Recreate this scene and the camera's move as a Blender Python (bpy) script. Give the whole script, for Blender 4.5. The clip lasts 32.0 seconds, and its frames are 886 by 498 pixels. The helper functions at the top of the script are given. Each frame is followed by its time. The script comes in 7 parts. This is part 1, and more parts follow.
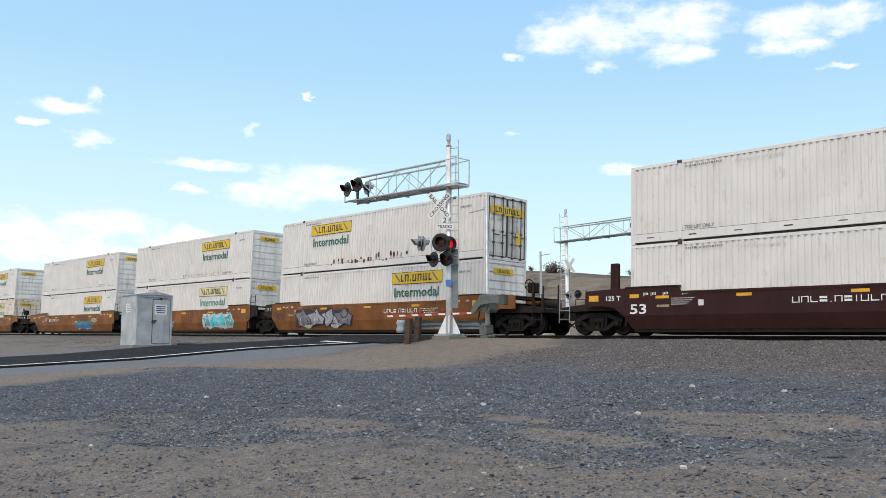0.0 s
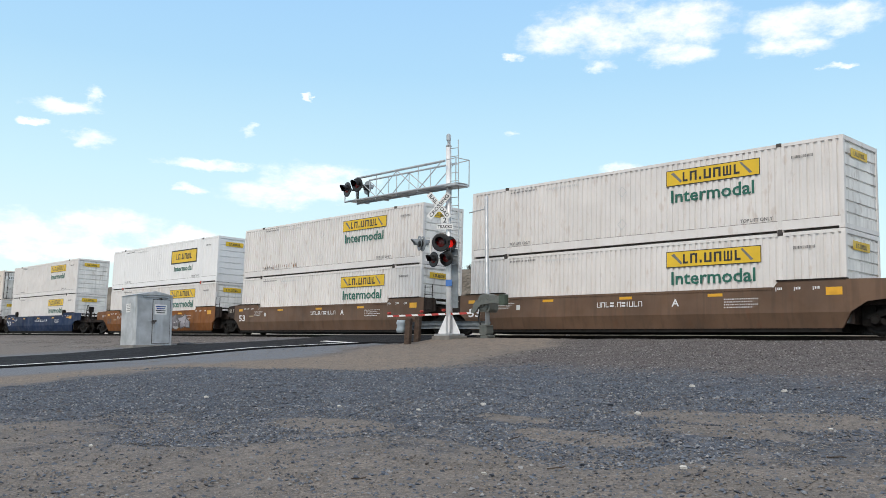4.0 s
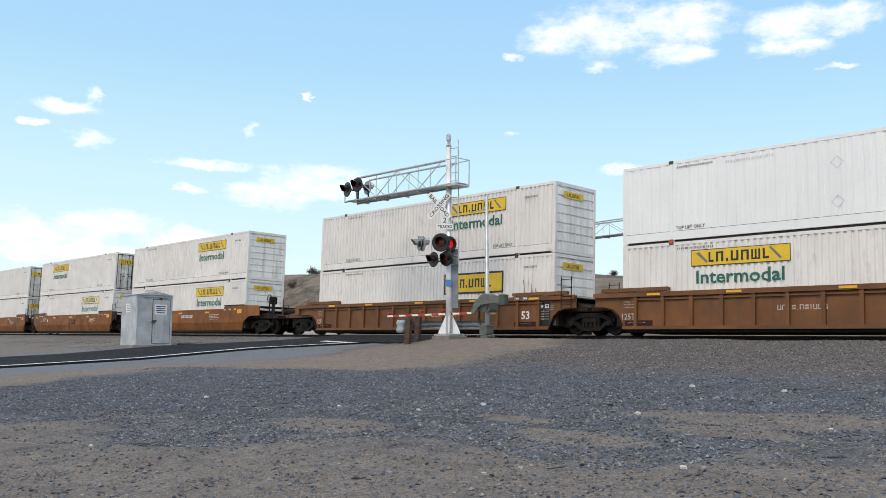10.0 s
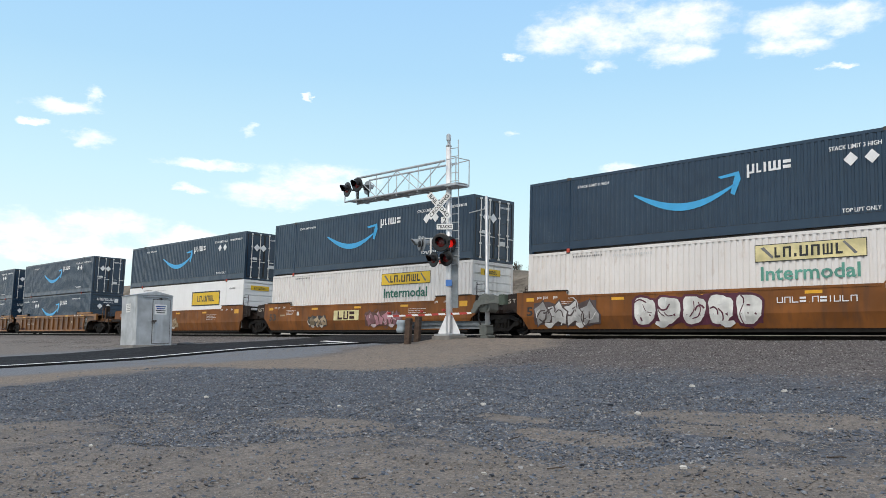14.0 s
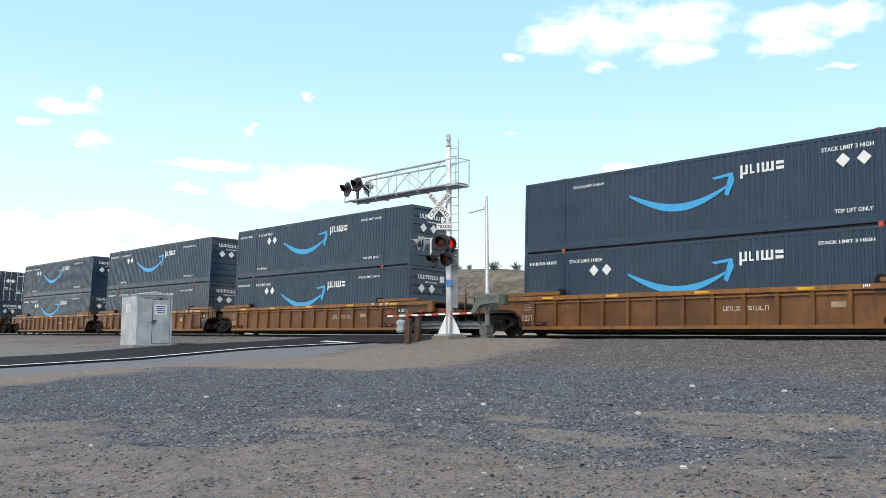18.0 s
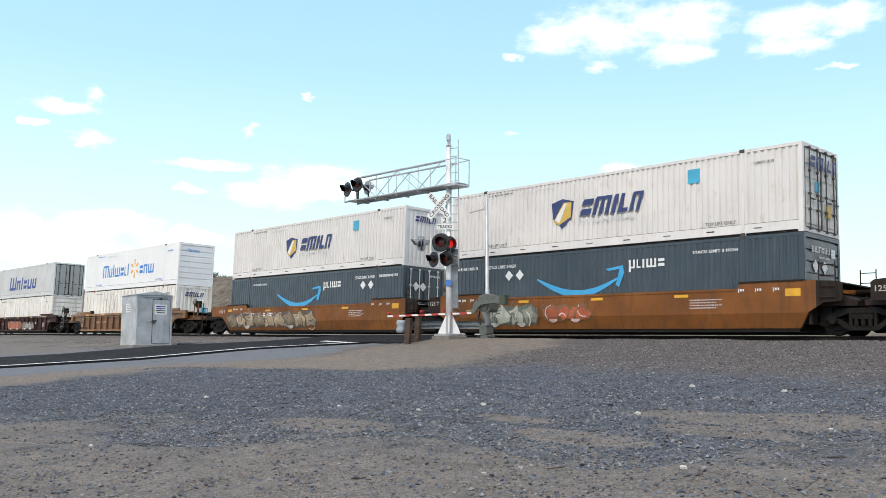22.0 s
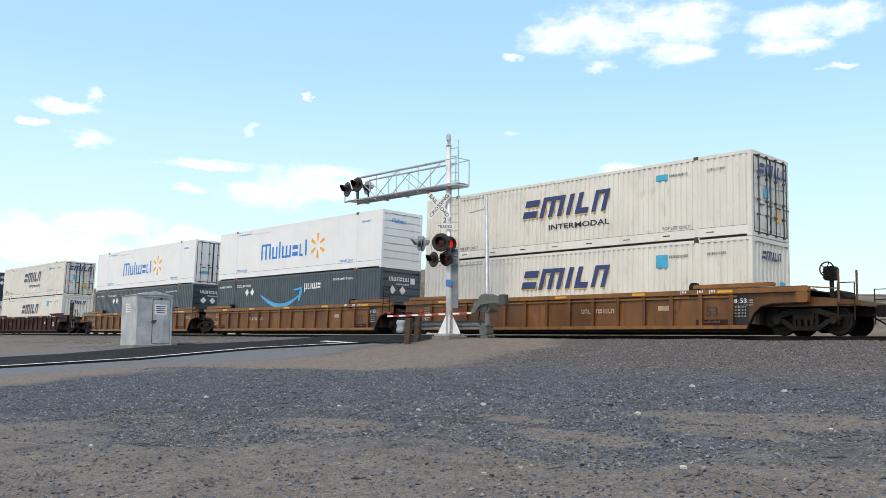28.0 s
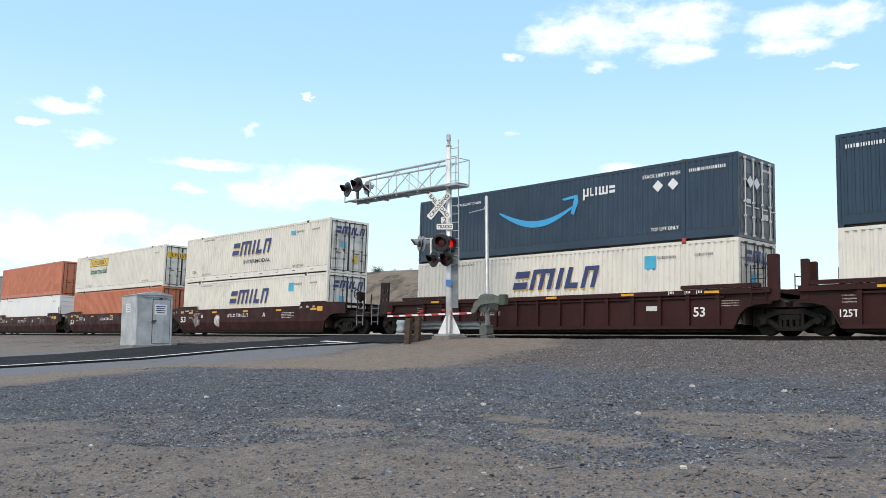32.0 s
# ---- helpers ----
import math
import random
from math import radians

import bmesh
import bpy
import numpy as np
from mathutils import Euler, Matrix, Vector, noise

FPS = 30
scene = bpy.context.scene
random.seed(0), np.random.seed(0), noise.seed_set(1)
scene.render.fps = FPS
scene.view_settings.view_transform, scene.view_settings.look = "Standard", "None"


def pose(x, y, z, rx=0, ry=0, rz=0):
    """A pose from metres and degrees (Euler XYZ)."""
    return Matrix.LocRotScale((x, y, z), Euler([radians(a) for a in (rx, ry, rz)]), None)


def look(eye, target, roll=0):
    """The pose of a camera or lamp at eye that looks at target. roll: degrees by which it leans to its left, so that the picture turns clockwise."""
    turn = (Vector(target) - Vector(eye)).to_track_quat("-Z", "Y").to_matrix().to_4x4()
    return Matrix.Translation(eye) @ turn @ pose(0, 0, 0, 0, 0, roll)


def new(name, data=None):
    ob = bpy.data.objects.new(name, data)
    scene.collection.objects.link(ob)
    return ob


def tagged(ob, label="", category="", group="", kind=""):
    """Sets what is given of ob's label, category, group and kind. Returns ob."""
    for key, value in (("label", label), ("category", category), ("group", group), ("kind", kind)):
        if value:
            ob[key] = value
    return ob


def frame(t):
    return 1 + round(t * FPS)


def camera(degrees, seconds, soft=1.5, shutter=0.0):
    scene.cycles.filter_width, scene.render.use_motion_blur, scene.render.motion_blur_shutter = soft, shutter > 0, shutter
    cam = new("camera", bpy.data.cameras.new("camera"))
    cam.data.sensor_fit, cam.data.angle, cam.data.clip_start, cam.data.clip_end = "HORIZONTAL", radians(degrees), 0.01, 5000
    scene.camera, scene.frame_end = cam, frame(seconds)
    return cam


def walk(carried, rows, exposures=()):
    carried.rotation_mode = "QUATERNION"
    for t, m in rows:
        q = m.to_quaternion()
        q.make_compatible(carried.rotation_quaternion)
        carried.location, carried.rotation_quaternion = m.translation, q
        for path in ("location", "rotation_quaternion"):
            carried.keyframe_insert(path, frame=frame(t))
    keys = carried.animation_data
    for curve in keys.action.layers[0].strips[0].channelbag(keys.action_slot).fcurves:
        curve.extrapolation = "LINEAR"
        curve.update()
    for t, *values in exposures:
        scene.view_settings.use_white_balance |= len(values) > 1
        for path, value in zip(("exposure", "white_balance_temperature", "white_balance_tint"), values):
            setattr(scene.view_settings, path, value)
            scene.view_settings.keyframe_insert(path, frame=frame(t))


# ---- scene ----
# camera: a fixed tripod below rail level, looking along the train
EYE = Vector((0.0, 0.0, -0.95))
YAW, PITCH, ROLL = radians(-47.391), radians(6.9085), 1.6387
AIM = Vector((math.sin(YAW) * math.cos(PITCH), math.cos(YAW) * math.cos(PITCH), math.sin(PITCH)))
cam = camera(53.316, 32.0, soft=0.7)
walk(cam, [(0.0, look(EYE, EYE + AIM, ROLL)), (32.0, look(EYE, EYE + AIM, ROLL))], exposures=[(0.0, 0.12), (14.0, 0.12), (17.0, 0.38), (19.0, 0.40), (21.0, 0.40), (22.0, 0.37), (23.0, 0.23), (25.0, 0.13), (28.0, 0.21), (30.0, 0.19), (32.0, 0.24)])

# ---- sky, clouds and sun ----
SUN_DIR = Vector((0.20, -0.68, 0.71)).normalized()
CLOUDS = [  # azimuth, elevation, half width, half height in degrees
    (-37.4, 20.9, 3.1, 1.4), (-39.9, 20.3, 2.4, 0.9), (-32.6, 20.9, 3.6, 1.25), (-32.3, 19.2, 2.0, 0.6), (-37.2, 18.6, 0.9, 0.38), (-43.0, 19.2, 0.7, 0.2),
    (-25.4, 20.2, 2.3, 1.1), (-23.0, 20.4, 2.6, 0.75), (-25.5, 19.2, 2.0, 0.6), (-22.7, 17.7, 0.7, 0.18),
    (-71.5, 14.1, 1.6, 0.36), (-69.8, 14.9, 0.55, 0.4), (-73.0, 13.1, 0.6, 0.2), (-69.6, 12.4, 1.2, 0.4), (-56.7, 16.2, 0.25, 0.2), (-60.3, 13.9, 0.45, 0.42),
    (-62.5, 11.6, 2.3, 0.3), (-63.6, 10.0, 1.0, 0.26), (-56.0, 10.9, 3.4, 1.0), (-58.9, 9.9, 2.6, 0.75), (-35.7, 12.2, 1.4, 0.32), (-43.3, 14.4, 0.45, 0.18),
    (-68.2, 7.5, 2.8, 0.7), (-73.0, 6.7, 3.6, 0.95), (-63.7, 6.7, 2.8, 0.7), (-70.0, 5.6, 5.0, 0.6)]


def make_world():
    w = bpy.data.worlds.new("sky")
    w.use_nodes = True
    scene.world = w
    n, l = w.node_tree.nodes, w.node_tree.links
    n.clear()

    def math_node(op, a, b=None):
        m = n.new("ShaderNodeMath")
        m.operation = op
        for i, v in enumerate((a, b)):
            if v is None:
                continue
            if isinstance(v, (int, float)):
                m.inputs[i].default_value = v
            else:
                l.new(v, m.inputs[i])
        return m.outputs[0]

    tc = n.new("ShaderNodeTexCoord")
    sep = n.new("ShaderNodeSeparateXYZ")
    l.new(tc.outputs["Generated"], sep.inputs[0])
    az = math_node("MULTIPLY", math_node("ARCTAN2", sep.outputs[0], sep.outputs[1]), 57.2958)
    el = math_node("MULTIPLY", math_node("ARCSINE", sep.outputs[2]), 57.2958)
    comb = n.new("ShaderNodeCombineXYZ")
    l.new(math_node("MULTIPLY", az, 0.8), comb.inputs[0])
    l.new(math_node("MULTIPLY", el, 1.5), comb.inputs[1])

    def noise_node(scale, detail, vec):
        t = n.new("ShaderNodeTexNoise")
        t.inputs["Scale"].default_value = scale
        t.inputs["Detail"].default_value = detail
        t.inputs["Roughness"].default_value = 0.62
        l.new(vec, t.inputs["Vector"])
        return t.outputs[0]

    puff = math_node("SUBTRACT", noise_node(0.5, 6, comb.outputs[0]), 0.5)
    # ragged outlines
    fray_u = math_node("ADD", az, math_node("MULTIPLY", math_node("SUBTRACT", noise_node(0.9, 5, comb.outputs[0]), 0.5), 2.6))
    shift = n.new("ShaderNodeVectorMath")
    shift.inputs[1].default_value = (31.0, 17.0, 5.0)
    l.new(comb.outputs[0], shift.inputs[0])
    fray_v = math_node("ADD", el, math_node("MULTIPLY", math_node("SUBTRACT", noise_node(0.9, 5, shift.outputs[0]), 0.5), 1.2))
    best = None
    for a0, e0, wa, he in CLOUDS:
        u = math_node("DIVIDE", math_node("SUBTRACT", fray_u, a0), wa)
        v = math_node("DIVIDE", math_node("SUBTRACT", fray_v, e0), he)
        r = math_node("SUBTRACT", 1.0, math_node("ADD", math_node("MULTIPLY", u, u), math_node("MULTIPLY", v, v)))
        best = r if best is None else math_node("MAXIMUM", best, r)
    # the cloud field goes on all round the rest of the sky
    field = math_node("MULTIPLY", math_node("SUBTRACT", noise_node(4.0, 8, tc.outputs["Generated"]), 0.47), 9.0)
    away = math_node("MULTIPLY", math_node("MINIMUM", math_node("MAXIMUM", math_node("SUBTRACT", math_node("ABSOLUTE", math_node("ADD", az, 47.0)), 32.0), 0.0), 10.0), 0.1)
    high = math_node("MULTIPLY", math_node("MINIMUM", math_node("MAXIMUM", math_node("SUBTRACT", el, 26.0), 0.0), 10.0), 0.1)
    out_of_view = math_node("MAXIMUM", away, high)
    field = math_node("ADD", math_node("MULTIPLY", field, out_of_view), math_node("MULTIPLY", math_node("SUBTRACT", out_of_view, 1.0), 3.0))
    best = math_node("MAXIMUM", math_node("MAXIMUM", best, field), -3.0)
    dens = math_node("ADD", best, math_node("MULTIPLY", puff, 5.6))
    ramp = n.new("ShaderNodeMapRange")
    ramp.interpolation_type = "SMOOTHSTEP"
    ramp.inputs["From Min"].default_value = -1.1
    ramp.inputs["From Max"].default_value = 2.0
    ramp.inputs["To Max"].default_value = 0.86
    l.new(dens, ramp.inputs["Value"])

    sky = n.new("ShaderNodeTexSky")
    sky.sky_type = "NISHITA"
    sky.sun_disc = False
    sky.sun_elevation = math.asin(SUN_DIR.z)
    sky.sun_rotation = math.atan2(SUN_DIR.x, SUN_DIR.y)
    sky.air_density, sky.dust_density, sky.ozone_density = 1.0, 0.4, 1.5
    # a bright thin veil, paler and warmer low over the land
    band = n.new("ShaderNodeValToRGB")
    band.color_ramp.elements[1].position, band.color_ramp.elements[1].color = 1.0, (0.33, 0.52, 0.78, 1)
    for pos, c in ((0.0, (0.80, 0.93, 0.96)), (0.17, (0.72, 0.90, 0.96)), (0.36, (0.58, 0.83, 0.98)), (0.6, (0.41, 0.68, 0.97)), (0.85, (0.33, 0.59, 0.98))):
        e = band.color_ramp.elements[0] if pos == 0.0 else band.color_ramp.elements.new(pos)
        e.position, e.color = pos, (*c, 1)
    l.new(math_node("DIVIDE", math_node("MAXIMUM", el, 0.0), 30.0), band.inputs[0])
    veil = n.new("ShaderNodeMixRGB")
    veil.blend_type = "MULTIPLY"
    veil.inputs["Fac"].default_value = 1.0
    veil.inputs["Color2"].default_value = (10.3, 10.2, 9.45, 1)
    l.new(band.outputs[0], veil.inputs["Color1"])
    lift = n.new("ShaderNodeMixRGB")
    lift.inputs["Fac"].default_value = 0.88
    l.new(sky.outputs[0], lift.inputs["Color1"])
    l.new(veil.outputs[0], lift.inputs["Color2"])
    mix = n.new("ShaderNodeMixRGB")
    tone = n.new("ShaderNodeMixRGB")  # greyer hollows in the clouds
    tone.inputs["Color1"].default_value = (8.4, 8.5, 9.2, 1)
    tone.inputs["Color2"].default_value = (13.5, 13.1, 12.8, 1)
    l.new(noise_node(0.8, 6, shift.outputs[0]), tone.inputs["Fac"])
    l.new(tone.outputs[0], mix.inputs["Color2"])
    l.new(ramp.outputs[0], mix.inputs["Fac"])
    l.new(lift.outputs[0], mix.inputs["Color1"])
    bg = n.new("ShaderNodeBackground")
    bg.inputs["Strength"].default_value = 0.105
    l.new(mix.outputs[0], bg.inputs["Color"])
    o = n.new("ShaderNodeOutputWorld")
    l.new(bg.outputs[0], o.inputs[0])


make_world()
sun = new("sun", bpy.data.lights.new("sun", "SUN"))
sun.data.energy, sun.data.angle, sun.data.color = 1.9, radians(24), (1.0, 0.86, 0.70)
sun.matrix_world = look(SUN_DIR * 50, (0, 0, 0))


# ---- materials ----
def material(name, base, rough=0.6, metal=0.0, var=0.12, scale=3.0, streak=0.0, streak_col=(0.12, 0.09, 0.06), rust=0.0, rust_col=(0.16, 0.06, 0.025),
             bump=0.0, bump_scale=40.0, rnd=0.0, emit=0.0, fine=0.02, shine=0.5, coat=0.0):
    """Painted or raw surface: broad blotches, fine grain, runs down the face and rust spots."""
    m = bpy.data.materials.new(name)
    m.use_nodes = True
    n, l = m.node_tree.nodes, m.node_tree.links
    b = n["Principled BSDF"]
    b.inputs["Roughness"].default_value = rough
    b.inputs["Metallic"].default_value = metal
    b.inputs["Specular IOR Level"].default_value = shine
    b.inputs["Coat Weight"].default_value, b.inputs["Coat Roughness"].default_value = coat, 0.16
    tc = n.new("ShaderNodeTexCoord")
    info = n.new("ShaderNodeObjectInfo")
    far = n.new("ShaderNodeVectorMath")
    far.operation = "MULTIPLY"
    far.inputs[1].default_value = (97.0, 61.0, 43.0)
    l.new(info.outputs["Random"], far.inputs[0])
    own = n.new("ShaderNodeVectorMath")  # every piece has dirt of its own
    l.new(tc.outputs["Object"], own.inputs[0])
    l.new(far.outputs[0], own.inputs[1])

    def noise_fac(sc, detail, stretch=None, lo=0.35, hi=0.65):
        vec = own.outputs[0]
        if stretch:
            mp = n.new("ShaderNodeMapping")
            mp.inputs["Scale"].default_value = stretch
            l.new(vec, mp.inputs["Vector"])
            vec = mp.outputs[0]
        t = n.new("ShaderNodeTexNoise")
        t.inputs["Scale"].default_value = sc
        t.inputs["Detail"].default_value = detail
        l.new(vec, t.inputs["Vector"])
        r = n.new("ShaderNodeMapRange")
        r.inputs["From Min"].default_value, r.inputs["From Max"].default_value = lo, hi
        l.new(t.outputs[0], r.inputs["Value"])
        return r.outputs[0]

    def blend(fac, c1, c2, amount=1.0):
        x = n.new("ShaderNodeMixRGB")
        s = n.new("ShaderNodeMath")
        s.operation = "MULTIPLY"
        s.inputs[1].default_value = amount
        l.new(fac, s.inputs[0])
        l.new(s.outputs[0], x.inputs["Fac"])
        for i, c in (("Color1", c1), ("Color2", c2)):
            if isinstance(c, tuple):
                x.inputs[i].default_value = (*c, 1)
            else:
                l.new(c, x.inputs[i])
        return x.outputs[0]

    def shade(k):
        return tuple(min(1.0, c * k) for c in base)

    col = blend(noise_fac(scale, 5), shade(1 - var), shade(1 + var))
    if fine:
        col = blend(noise_fac(scale * 14, 3), col, shade(0.72), fine * 4)
    if rnd:
        oi = n.new("ShaderNodeObjectInfo")
        col = blend(oi.outputs["Random"], col, shade(0.6), rnd)
    if streak:
        col = blend(noise_fac(1.0, 6, (5.0, 5.0, 0.35), 0.5, 0.72), col, streak_col, streak)
    if rust:
        col = blend(noise_fac(2.2, 8, (1.6, 1.6, 0.7), 0.60, 0.70), col, rust_col, rust)
    l.new(col, b.inputs["Base Color"])
    rr = n.new("ShaderNodeMapRange")
    rr.inputs["To Min"].default_value, rr.inputs["To Max"].default_value = max(0.05, rough - 0.12), min(1, rough + 0.12)
    l.new(noise_fac(scale * 3, 4), rr.inputs["Value"])
    l.new(rr.outputs[0], b.inputs["Roughness"])
    if bump:
        t = n.new("ShaderNodeTexNoise")
        t.inputs["Scale"].default_value = bump_scale
        t.inputs["Detail"].default_value = 6
        l.new(tc.outputs["Object"], t.inputs["Vector"])
        bp = n.new("ShaderNodeBump")
        bp.inputs["Strength"].default_value = bump
        bp.inputs["Distance"].default_value = 0.02
        l.new(t.outputs[0], bp.inputs["Height"])
        l.new(bp.outputs[0], b.inputs["Normal"])
    if emit:
        b.inputs["Emission Color"].default_value = (*base, 1)
        b.inputs["Emission Strength"].default_value = emit
    return m


